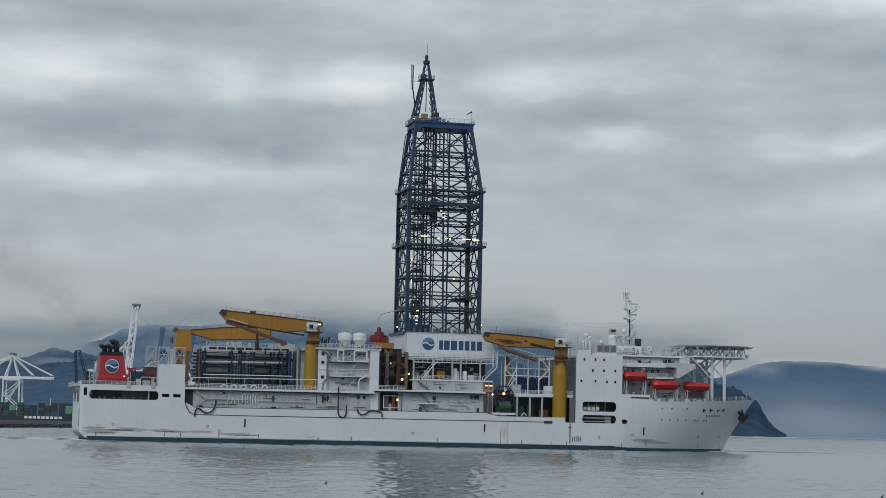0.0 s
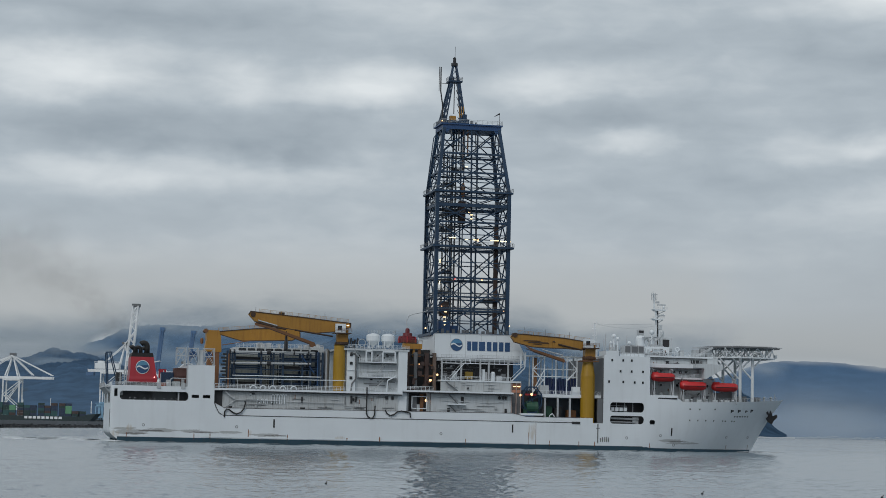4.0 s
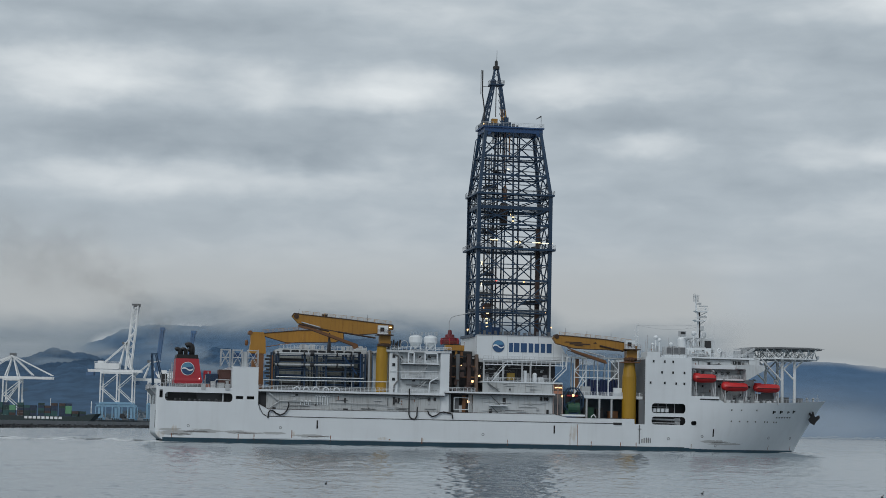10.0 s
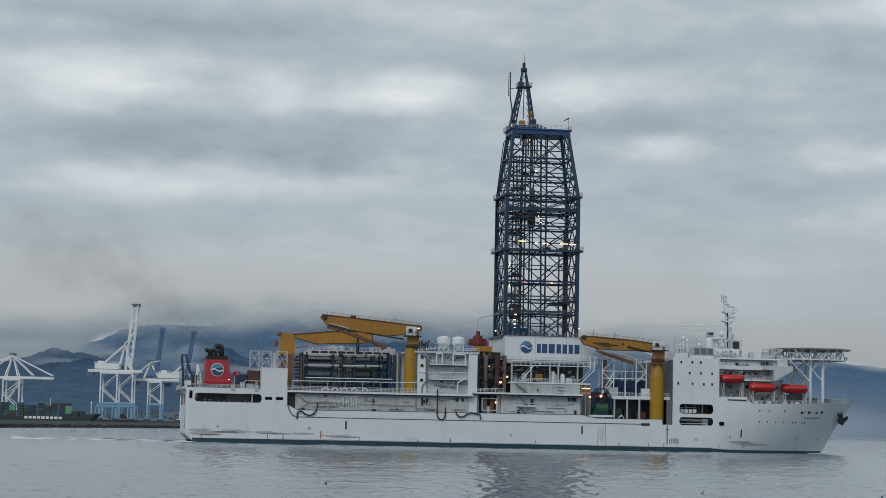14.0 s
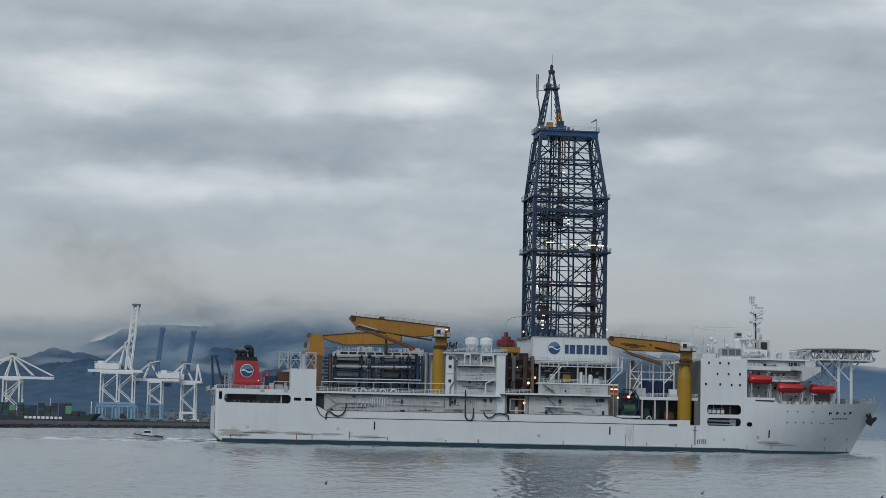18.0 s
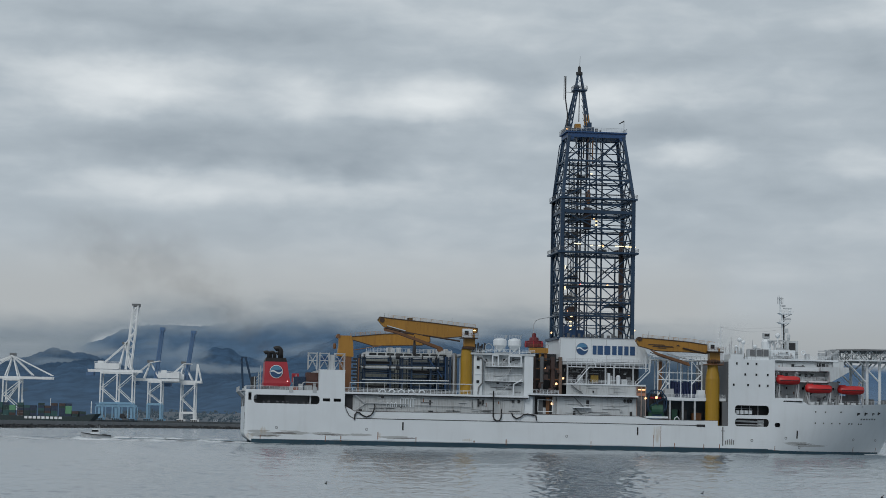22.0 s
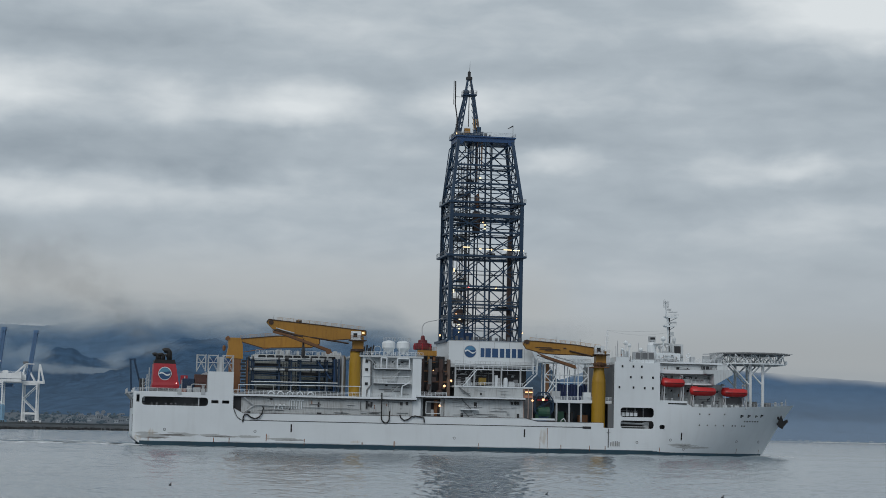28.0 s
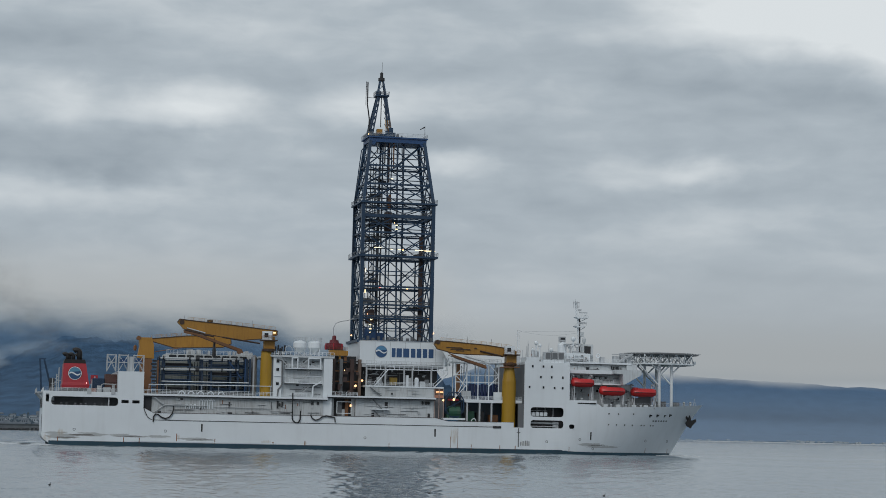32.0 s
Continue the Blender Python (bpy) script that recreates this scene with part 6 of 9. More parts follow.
emblem(-2.1, 30.15, 1.95, -12.05, sign)
for k, w in enumerate((1.25, 1.75, 1.95, 1.45, 1.45, 1.4, 1.6)):
    x0 = 1.15 + (0, 1.45, 3.5, 5.85, 7.65, 9.5, 11.25)[k] * 1.04
    part("lettering_block", box(B(), x0 + 0.05, x0 + w * 0.98, -12.1, -12.0, 28.55, 31.3), LOGOBLUE, sign, "dark blue lettering block")

# ---- drill floor substructure ----
sub = part("substructure", box(B(), -8.2, 17.5, -12.5, 12.5, 25.3, 26.2), GREYW, ship, "white and grey substructure under the drill floor")
# back wall coloured dark as the shade of the bay under the floor
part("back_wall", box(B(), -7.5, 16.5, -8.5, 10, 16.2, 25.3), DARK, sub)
part("floor_edge", box(B(), -7.6, 17.0, -16.2, 12, 19.1, 19.55), WHITE, sub)
bm = box(B(), -7.6, 13.9, -16.0, -15.6, 16.2, 19.1)
part("side_wall", bm, STAINED_SHADE, sub)
part("deck_edge", box(B(), -19.6, 14.2, -18.4, 14, 15.65, 16.15), WHITE, sub)
part("lower_wall", box(B(), -10.6, 13.9, -16.4, -15.9, 7.5, 15.65), HOUSE, sub)
for x in (-7.2, -1.3, 4.6, 7.2, 13.2):
    part("column", box(B(), x - 0.22, x + 0.22, -15.4, -14.9, 19.5, 25.3), GREYW, sub)
bm = B()
beam(bm, (-7, -13.2, 24.6), (18.5, -13.2, 24.7), 0.25)
beam(bm, (-7, -13.2, 26.0), (18.5, -13.2, 26.1), 0.25)
for k in range(18):
    x = -7 + 1.5 * k
    beam(bm, (x, -13.2, 24.6), (x, -13.2, 26.1), 0.14)
part("walkway_truss", bm, WHITE, sub)
bm = B()
for p, q in (((-4.6, -15.4, 19.6), (-0.4, -15.4, 24.6)), ((-0.4, -15.4, 24.6), (1.6, -15.4, 24.6)), ((1.6, -15.4, 24.6), (1.0, -15.4, 26)), ((-3.2, -15.6, 19.4), (0.4, -15.6, 16.4)),
             ((14.2, -15.6, 19.6), (18.4, -15.0, 23.6)), ((18.4, -15.0, 23.6), (18.6, -15, 28.4)), ((17.2, -15, 23.6), (17.2, -15, 28.4))):
    beam(bm, p, q, 0.28)
    beam(bm, (p[0], p[1] + 0.8, p[2] + 0.9), (q[0], q[1] + 0.8, q[2] + 0.9), 0.1)
part("stair", bm, WHITE, sub)
rail("handrail", [(-7.5, -16, 19.55), (13.8, -16, 19.55)], sub, WHITE, 1.1, 1.3, 0.06)
rail("handrail", [(-19.5, -18.2, 16.15), (-10.4, -18.2, 16.15)], sub, WHITE, 1.1, 1.2, 0.07)
part("tank", lathe(B(), 8.8, -14, [(0.7, 19.6), (0.75, 21.8), (0.4, 22.3)], 10), WHITE, sub)
part("locker", box(B(), 1.0, 3.2, -11.5, -10.2, 20.0, 22.2), paint("dull_yellow", (0.3, 0.2, 0.03), 0.5, dirt=0.4), sub, "yellow machine cabinet")
for x, w, h, m in ((-3.0, 0.7, 2.6, GREYW), (5.8, 0.4, 3.4, WHITE), (6.6, 0.3, 2.6, GREYW), (10.6, 0.8, 1.6, GREYW), (12.0, 0.6, 2.2, GREY), (-6.0, 0.6, 2.0, GREY)):
    part("machinery", box(B(), x - w, x + w, -14.6, -13.4, 19.55, 19.55 + h), m, sub)
bm = B()
rr = random.Random(7)
for k in range(9):
    x, z = rr.uniform(-9.5, 13), rr.uniform(10.2, 15.0)
    if rr.random() < 0.5:
        tube(bm, (x, -16.55, z), (min(13.6, x + rr.uniform(2, 7)), -16.55, z + rr.uniform(-0.1, 0.1)), rr.uniform(0.07, 0.16), 5)
    else:
        box(bm, x, x + rr.uniform(0.3, 0.9), -16.8, -16.4, z, z + rr.uniform(0.4, 1.2))
for k in range(4):
    x, z = rr.uniform(-7, 12), rr.uniform(16.8, 18.8)
    tube(bm, (x, -16.15, z), (min(13.6, x + rr.uniform(1, 5)), -16.15, z), rr.uniform(0.06, 0.14), 5)
part("wall_piping", bm, GREYW, sub, "grey pipes and boxes on the wall")
bm = B()
for x, z, w, h in ((-1.5, 12.7, 0.9, 1.8), (-5.6, 10.0, 0.8, 1.1), (0.4, 16.8, 0.5, 0.6), (12.0, 9.9, 0.7, 1.4)):
    box(bm, x, x + w, -16.6, -16.3, z, z + h)
part("door", bm, DARK, sub, "dark doorway")
# dark strips stand in for the shade below the deck and floor edges
part("deck_edge_shade", box(B(), -19.6, 14.0, -18.2, -16.2, 15.3, 15.64), DARK, sub)
part("floor_edge_shade", box(B(), -7.5, 14.0, -15.9, -15.5, 18.8, 19.1), DARK, sub)
clutter(sub, -10.2, 13.0, 9.6, 15.0, -16.4, 9, 41)
clutter(sub, -7.2, 12.8, 16.4, 18.6, -16.0, 3, 42)
for x0, z0, x1, z1 in ((-6.3, 19.0, -2.6, 16.3), (-5.3, 15.2, -2.5, 12.5), (-5.0, 12.0, -2.6, 9.6)):
    flight = part("stair", beam(B(), (x0, -16.9, z0), (x1, -16.9, z1), 0.22), GREY, sub, "grey steel stair flight on the wall")
    for k in range(8):
        u = (k + 0.5) / 8
        part("tread", box(B(), x0 + (x1 - x0) * u - 0.16, x0 + (x1 - x0) * u + 0.16, -16.9, -16.45 if z0 < 16 else -16.05, z0 + (z1 - z0) * u, z0 + (z1 - z0) * u + 0.08), GREY, flight)
    part("stair_rail", tube(B(), (x0, -17.0, z0 + 1.0), (x1, -17.0, z1 + 1.0), 0.05, 5), GREYW, flight)
for x in (10.3, 11.4, 12.2):
    part("wall_lamp", lathe(B(), x, -16.8, [(0.15, 14.0), (0.36, 14.2), (0.36, 14.8), (0.15, 15.0)], 10), DARK, sub, "dark round lamp housing")
clutter(sub, -7.0, 13.0, 19.8, 24.6, -8.5, 46, 43, "machinery and pipes under the drill floor")
rail("handrail", [(-7, -13.1, 26.15), (18.5, -13.1, 26.2)], sub, GREYW, 1.0, 1.6, 0.05)
part("balcony", box(B(), -5.8, -0.2, -17.8, -16.3, 12.1, 12.35), WHITE, sub)

# ---- gap around the moon pool, with lit openings ----
TAN = paint("rust_stained_tan", (0.17, 0.125, 0.1), 0.65, dirt=0.6, dirt_colour=(0.16, 0.08, 0.04), vary=0.25, scale=0.8)
gap = part("moonpool_tower", box(B(), -18.0, -8.0, -6.0, 8.0, 7.5, 28.6), DARK, ship, "dark rusty machinery bay beside the moon pool")
for x, m, w in ((-14.6, GREY, 0.5), (-11.2, RUSTY, 0.6), (-8.8, TAN, 0.45), (-16.8, RUSTY, 0.35)):
    part("column", box(B(), x - w, x + w, -12.5, -11, 16.2, 27.5), m, gap)
for z in (20.4, 23.6, 26.6):
    part("cross_beam", box(B(), -18, -9, -12.2, -11.6, z, z + 0.4), BROWN if z < 24 else DARK, gap)
bm = B()
for k in range(12):
    x, z = rr.uniform(-17.5, -10), rr.uniform(16.2, 24)
    box(bm, x, x + rr.uniform(0.4, 1.4), -13.5, -12.6, z, z + rr.uniform(0.4, 1.8))
part("machinery", bm, RUSTY, gap)
part("bay_wall", box(B(), -18.6, -10.6, -14.5, -14.2, 7.5, 15.6), DARK, gap)
bm = B()
for x0, x1, z0, z1 in ((-16.5, -16.3, 10.8, 14.4), (-12.1, -11.9, 10.8, 14.4), (-16.5, -11.9, 14.2, 14.4), (-16.5, -11.9, 10.7, 10.9)):
    box(bm, x0, x1, -16.9, -16.6, z0, z1)
part("door_frame", bm, WHITE, gap)
for x, w, z0, z1, m in ((-15.4, 0.7, 8, 14.6, GREY), (-13.2, 0.5, 8, 15, BROWN), (-17.6, 0.4, 8, 15.6, GREYW), (-14.2, 0.4, 8, 12, GREYW), (-11.2, 0.5, 8, 15.6, HOUSE)):
    part("column", box(B(), x - w, x + w, -15.6, -14.8, z0, z1), m, gap)
for x, y, z, r in ((-10.3, -13.8, 19.3, 0.52), (-8.1, -13.2, 21.0, 0.42), (-11.9, -15.6, 13.2, 0.5), (-13.8, -13.6, 24.0, 0.2), (-17.6, -13, 26.9, 0.16)):
    part("flood_light", lathe(B(), x, y, [(r * 0.35, z - r * 0.7), (r * 0.7, z - r * 0.3), (r * 0.7, z + r * 0.3), (r * 0.35, z + r * 0.7)], 8), LAMP, gap, "lit warm flood lamp")
part("gantry_beam", box(B(), -18.0, -12.2, -10, -8, 28.6, 30.2), ORANGE, gap, "ochre gantry beam")
part("gantry_leg", box(B(), -14.9, -14.3, -9.6, -8.6, 26.2, 28.6), ORANGE, gap)
part("gantry_leg", box(B(), -13.3, -12.5, -9.6, -8.6, 26.4, 28.6), BROWN, gap)
rail("handrail", [(-18.0, -10, 30.2), (-12.2, -10, 30.2)], gap, BROWN, 1.0, 1.2, 0.05)
bm = lathe(B(), -15.8, -5, [(2.9, 30.6), (3.0, 31.3), (3.0, 31.8), (2.5, 32.1), (2.5, 32.5), (1.5, 32.7), (1.4, 33.5), (0.7, 33.7), (0.6, 34.8), (0.3, 35.0)], 14)
red = part("red_winch", bm, paint("wine_red", (0.15, 0.014, 0.022), 0.5, dirt=0.4), ship, "dark red mooring winch with a gooseneck pipe")
for k in range(6):
    a = k * math.pi / 3 + 0.3
    part("winch_rib", box(B(), -15.95 + 2.9 * math.cos(a), -15.65 + 2.9 * math.cos(a), -5.2 + 2.9 * math.sin(a), -4.8 + 2.9 * math.sin(a), 30.5, 32.4), RED, red)
part("winch_bracket", box(B(), -18.2, -13.2, -7.6, -7.3, 30.3, 30.6), DARK, red)
bm = B()
pipe(bm, [(-16.0, -5, 34), (-16.1, -5, 37.4), (-15.4, -5, 38.8), (-14, -5, 39.4), (-11.5, -5, 39.9), (-9.6, -5, 40.6)], 0.12, 5)
part("gooseneck_pipe", bm, GREYW, red)

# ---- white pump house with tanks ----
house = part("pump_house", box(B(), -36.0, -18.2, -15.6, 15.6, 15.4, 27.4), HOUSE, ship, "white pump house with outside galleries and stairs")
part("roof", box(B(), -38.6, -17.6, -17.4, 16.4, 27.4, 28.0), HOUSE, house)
part("wall_panel", box(B(), -36.2, -33.6, -16.8, -15.6, 15.4, 27.4), WHITE, house)
part("wall_panel", box(B(), -20.8, -18.1, -17.2, -15.6, 9.6, 27.4), WHITE, house)
for z, x0, x1 in ((23.9, -32.6, -21.4), (19.5, -32.6, -21.2)):
    part("gallery", box(B(), x0, x1, -17.6, -15.6, z, z + 0.22), WHITE, house)
    rail("handrail", [(x0, -17.5, z + 0.2), (x1, -17.5, z + 0.2)], house, WHITE, 1.0, 1.3, 0.05)
rail("handrail", [(-38.5, -17.3, 28.0), (-17.7, -17.3, 28.0)], house, WHITE, 1.1, 1.2, 0.06)
bm = B()
for x0, x1, z0, z1 in ((-30.6, -28.9, 24.1, 27.3), (-25.6, -21.9, 24.1, 27.2)):
    for a, b in (((x0, z0), (x1, z0)), ((x1, z0), (x1, z1)), ((x1, z1), (x0, z1)), ((x0, z1), (x0, z0))):
        beam(bm, (a[0], -17.4, a[1]), (b[0], -17.4, b[1]), 0.36)
part("duct_frame", bm, WHITE, house)
bm = B()
for p, q in (((-29, -17, 24), (-25.2, -17, 27.2)), ((-28.2, -17, 19.7), (-24.6, -17, 23.6)), ((-28, -17, 16), (-25, -17, 18.9)), ((-34.6, -17.2, 27.6), (-31.8, -17.2, 24.6))):
    beam(bm, p, q, 0.25)
    beam(bm, (p[0], p[1] - 0.2, p[2] + 0.9), (q[0], q[1] - 0.2, q[2] + 0.9), 0.09)
part("stair", bm, GREYW, house)
bm = B()
pipe(bm, [(-35.2, -17.0, 26.8), (-33.6, -17.0, 26.2), (-33.5, -17.0, 19), (-34.6, -17.0, 17.6), (-34.8, -17, 15.5)], 0.22, 6)
part("drain_pipe", bm, GREY, house)
bm = B()
pipe(bm, [(-21.6, -17.5, 20.2), (-22.4, -17.5, 19.6), (-24.0, -17.5, 18.8), (-24.2, -17.5, 15.5)], 0.2, 6)
pipe(bm, [(-36.0, -17.0, 21.6), (-21.5, -17.3, 21.8)], 0.08, 5)
part("vent_pipe", bm, WHITE, house)
for x, z in ((-34.9, 26.1), (-34.9, 23.6), (-34.9, 19.3), (-28.6, 19.2), (-23.9, 26.2), (-23.6, 19.0)):
    part("window", box(B(), x - 0.42, x + 0.42, -17.0 if x < -33 else -15.75, -15.5, z - 0.42, z + 0.42), GLASS, house, "dark square window")
for x in (-27.4, -22.9):
    bm = lathe(B(), x, -11, [(0.3, 28.7), (0.6, 29.1), (2.0, 30.5), (2.08, 30.7), (2.08, 32.1), (1.6, 32.6), (0.3, 32.9)], 18)
    tk = part("storage_tank", bm, WHITE, ship, "white conical-bottomed bulk tank")
    bm = B()
    for a in range(4):
        c, s_ = math.cos(a * math.pi / 2 + 0.78), math.sin(a * math.pi / 2 + 0.78)
        beam(bm, (x + 1.9 * c, -11 + 1.9 * s_, 28), (x + 1.9 * c, -11 + 1.9 * s_, 31), 0.16)
        beam(bm, (x + 1.9 * c, -11 + 1.9 * s_, 28), (x - 1.9 * s_, -11 + 1.9 * c, 30.6), 0.1)
    part("tank_stand", bm, WHITE, tk)
    rail("handrail", [(x - 1.9, -12.6, 32.6), (x + 1.9, -12.6, 32.6), (x + 1.9, -9.4, 32.6)], tk, GREYW, 1.1, 1.0, 0.045)
for k, x in enumerate((-35.6, -35.0, -34.2, -33.6, -33.0, -32.2)):
    part("exhaust_pipe", tube(B(), (x, -10, 28), (x + 0.3, -10, 30.4 + 0.45 * (k % 3)), 0.26, 8), DARK, house, "dark exhaust pipe")
bm = hoop(-31, -12, 29.9, 1.1, 0.1)
part("hose_reel", bm, GREYW, house)

clutter(house, -35.6, -19.0, 28.0, 28.8, -16.9, 14, 44)
clutter(house, -33.0, -21.5, 15.8, 26.8, -15.6, 42, 45)
# grey strips paint the shade under the galleries
part("gallery_shade", box(B(), -32.6, -21.2, -17.0, -15.6, 23.6, 23.88), GREY, house)
part("gallery_shade", box(B(), -32.6, -21.2, -17.0, -15.6, 19.2, 19.48), GREY, house)

# ---- long upper deck, wall under it, pipe rack ----
mid = part("upper_deck", box(B(), -75.0, -19.6, -18.8, 18.8, 14.75, 15.35), WHITE, ship, "white upper deck edge over a stained wall with shade in its paint")
part("side_wall", box(B(), -72.5, -20.8, -17.6, -17.2, 7.5, 14.75), STAINED_SHADE, mid)
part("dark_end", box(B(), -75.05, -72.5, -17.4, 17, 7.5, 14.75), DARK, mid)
# dark strip put in as the shade line under the deck edge
part("deck_edge_shade", box(B(), -74.9, -19.7, -18.6, -17.6, 14.45, 14.74), DARK, mid)
clutter(mid, -71.5, -22.0, 9.9, 14.2, -17.6, 28, 46)
rail("handrail", [(-75, -18.7, 15.35), (-36, -18.7, 15.35)], mid, WHITE, 1.2, 1.1, 0.07)
rail("handrail", [(-36, -18.7, 15.35), (-19.6, -18.7, 15.35)], mid, WHITE, 1.1, 1.6, 0.05)
part("top_bar", tube(B(), (-73.5, -18.0, 18.1), (-36.6, -18.0, 18.4), 0.12, 6), WHITE, mid)
for k in range(8):
    part("bar_post", tube(B(), (-73.5 + 5.2 * k, -18.0, 15.3), (-73.5 + 5.2 * k, -18.0, 18.2), 0.08, 5), GREYW, mid)
for x in (-63.8, -61.0, -58.2, -55.2, -52.0):
    arc = [(x - 0.85 * math.cos(math.pi * i / 10), -18.9, 15.4 + 0.85 * math.sin(math.pi * i / 10)) for i in range(11)]
    part("fairlead_hoop", swept(B(), arc, 0.2, 6), WHITE, mid, "white fairlead hoop")
bm = B()
for k in range(6):
    x = -58.2 + 0.75 * k
    pipe(bm, [(x, -17.9, 11.2), (x, -17.9, 13.6 - 0.1 * (k % 2)), (x + 0.35, -17.9, 14.0), (x + 0.6, -17.9, 13.6)], 0.13, 5)
for k in range(3):
    x = -62.5 + 1.2 * k
    pipe(bm, [(x, -17.9, 11.0), (x, -17.9, 12.2), (x + 0.4, -17.9, 12.5), (x + 0.7, -17.9, 12.1), (x + 0.7, -17.9, 11.2)], 0.12, 5)
part("vent_goosenecks", bm, WHITE, mid, "row of bent white vent pipes")
bm = B()
pipe(bm, [(-71.9, -18.0, 9.8), (-68.6, -18.0, 12.1), (-56, -18.0, 12.0)], 0.14, 5)
pipe(bm, [(-54, -18.0, 11.9), (-37, -18.0, 11.7)], 0.11, 5)
pipe(bm, [(-49, -17.9, 14.2), (-22, -17.9, 14.3)], 0.14, 5)
beam(bm, (-72.4, -18.3, 14.9), (-69.2, -18.3, 12.3), 0.3)
for k in range(14):
    x, z = rr.uniform(-71, -22), rr.uniform(9.8, 14.2)
    if k % 3:
        box(bm, x, x + rr.uniform(0.25, 0.9), -17.9, -17.5, z, z + rr.uniform(0.3, 0.9))
    else:
        tube(bm, (x, -17.8, z), (min(-21.5, x + rr.uniform(2, 8)), -17.8, z), rr.uniform(0.06, 0.13), 5)
part("wall_piping", bm, GREYW, mid)
bm = B()
for x, z, w, h in ((-64.8, 13.7, 1.6, 0.5), (-49.6, 11.6, 0.5, 1.8), (-35.0, 11.8, 0.5, 2.4), (-24.6, 13.2, 0.8, 1.0), (-22.8, 13.2, 0.7, 1.0), (-42.4, 10.2, 0.4, 0.5), (-49.8, 9.7, 1.4, 0.6), (-70.6, 9.7, 0.9, 0.5), (-33.6, 12.2, 0.6, 1.6)):
    box(bm, x, x + w, -17.85, -17.5, z, z + h)
part("fitting", bm, DARK, mid, "dark doors and fittings")
# hanging hoses
for pts in ([(-72.0, 7.0), (-71.9, 8.6), (-71.4, 9.3), (-70.6, 9.2), (-69.6, 8.4), (-68.4, 8.0), (-67.2, 8.5), (-66.4, 9.6), (-66.0, 11.2), (-66.2, 11.8)],
            [(-30.4, 16.6), (-30.4, 9.0), (-30.1, 8.2), (-29.3, 7.6), (-28.5, 7.7), (-28.0, 8.6), (-27.9, 11.2)],
            [(-24.8, 10.2), (-24.4, 9.2), (-23.4, 8.5), (-22.2, 8.8), (-21.2, 9.6), (-20.0, 9.9), (-18.4, 9.6), (-17.4, 9.4), (-17.2, 8.0)]):
    part("hose", swept(B(), [(x, -19.15, z) for x, z in pts], 0.2, 8), RUBBER, ship, "black hose hanging over the side")

# pipe rack
rack = part("pipe_rack", box(B(), -71.0, -42.4, -14.5, 12, 15.4, 16.3), GREY, ship, "navy pipe rack stacked with dark drill pipe and white pipes")
for x in (-70.4, -68.9, -61.1, -57.5, -54.7, -48.9, -46.6, -44.0, -43.0):
    for y in (-14.0, -8.0):
        part("stanchion", box(B(), x - 0.28, x + 0.28, y - 0.3, y + 0.3, 16.3, 26.6), RACKN, rack)
for z in (18.6, 21.0, 23.6, 25.4):
    part("rack_beam", box(B(), -70.6, -42.7, -14.1, -13.7, z, z + 0.3), RACKN, rack)
for k, (x0, x1) in enumerate(((-68.6, -60.4), (-54.4, -49.0), (-48.8, -43.6))):
    for j, z in enumerate((17.1, 19.6, 22.0, 24.4)):
        bm = B()
        rr2 = random.Random(10 * k + j)
        for a in range(3):
            for b in range(1 + (j + k + a) % 2):
                h = z + 0.5 * b - 0.3
                tube(bm, (x0 + rr2.uniform(-0.5, 0.5), -13.2 + 1.2 * a, h), (x1 + rr2.uniform(-0.5, 0.5), -13.2 + 1.2 * a, h + rr2.uniform(-0.05, 0.05)), 0.23, 6)
        part("pipe_bundle", bm, RACKN if (k + j) % 3 else DARK, rack, "bundle of dark drill pipe")
for x0, x1, y0 in ((-57.4, -54.8, -12),):
    bm = B()
    for j in range(10):
        box(bm, x0, x1, y0, y0 + 0.4, 16.5 + j, 16.62 + j)
    part("ladder", bm, GREYW, rack)
for z in (18.2, 20.4, 22.6, 24.6):
    part("shelf", box(B(), -60.2, -54.6, -13.6, -12.2, z, z + 0.16), GREY, rack)
for x in (-59.6, -58.8, -56.0):
    part("shelf_post", tube(B(), (x, -12.4, 16.3), (x, -12.4, 25.2), 0.12, 5), DARK, rack)
part("back_screen", box(B(), -70.8, -42.6, -6.5, -6.2, 16.3, 25.6), paint("grey_green_screen", (0.3, 0.33, 0.31), 0.6, dirt=0.6, dirt_colour=(0.05, 0.05, 0.05), vary=0.3, scale=0.8), rack)
for z, x0, x1 in ((26.2, -70.2, -45.4), (22.9, -70.0, -46.6)):
    wp = part("white_pipe", tube(B(), (x0, -15.1, z - 0.1), (x1, -15.1, z + 0.2), 0.3, 10), GREYW, rack, "white pipe with dark flanges")
    for x in (-70.6, -69.4, -61.6, -59.6, -51.8, -47.6):
        part("flange", tube(B(), (x, -15.1, z), (x + (1.1 if x == -59.6 else 0.35), -15.1, z), 0.62, 10), DARK, wp)
part("white_pipe", tube(B(), (-69.6, -15.0, 19.2), (-43.4, -15.0, 19.3), 0.14, 6), WHITE, rack)
part("sample_post", tube(B(), (-70.9, -16.5, 15.4), (-70.9, -16.5, 25.4), 0.24, 8), BROWN, rack, "ochre post")
bm = B()
for k in range(9):
    z = 17 + k
    box(bm, -72.4 - 0.5 * (k % 2), -71.2, -14.2, -13.0, z, z + 0.55)
part("hose_rack", bm, DARK, rack)
for p, q in (((-49.5, -14.6, 25.6), (-45.5, -14.6, 20.5)), ((-44.5, -14.6, 16.6), (-44.5, -14.6, 26.6))):
    part("diagonal", beam(B(), p, q, 0.3), BLUE, rack)
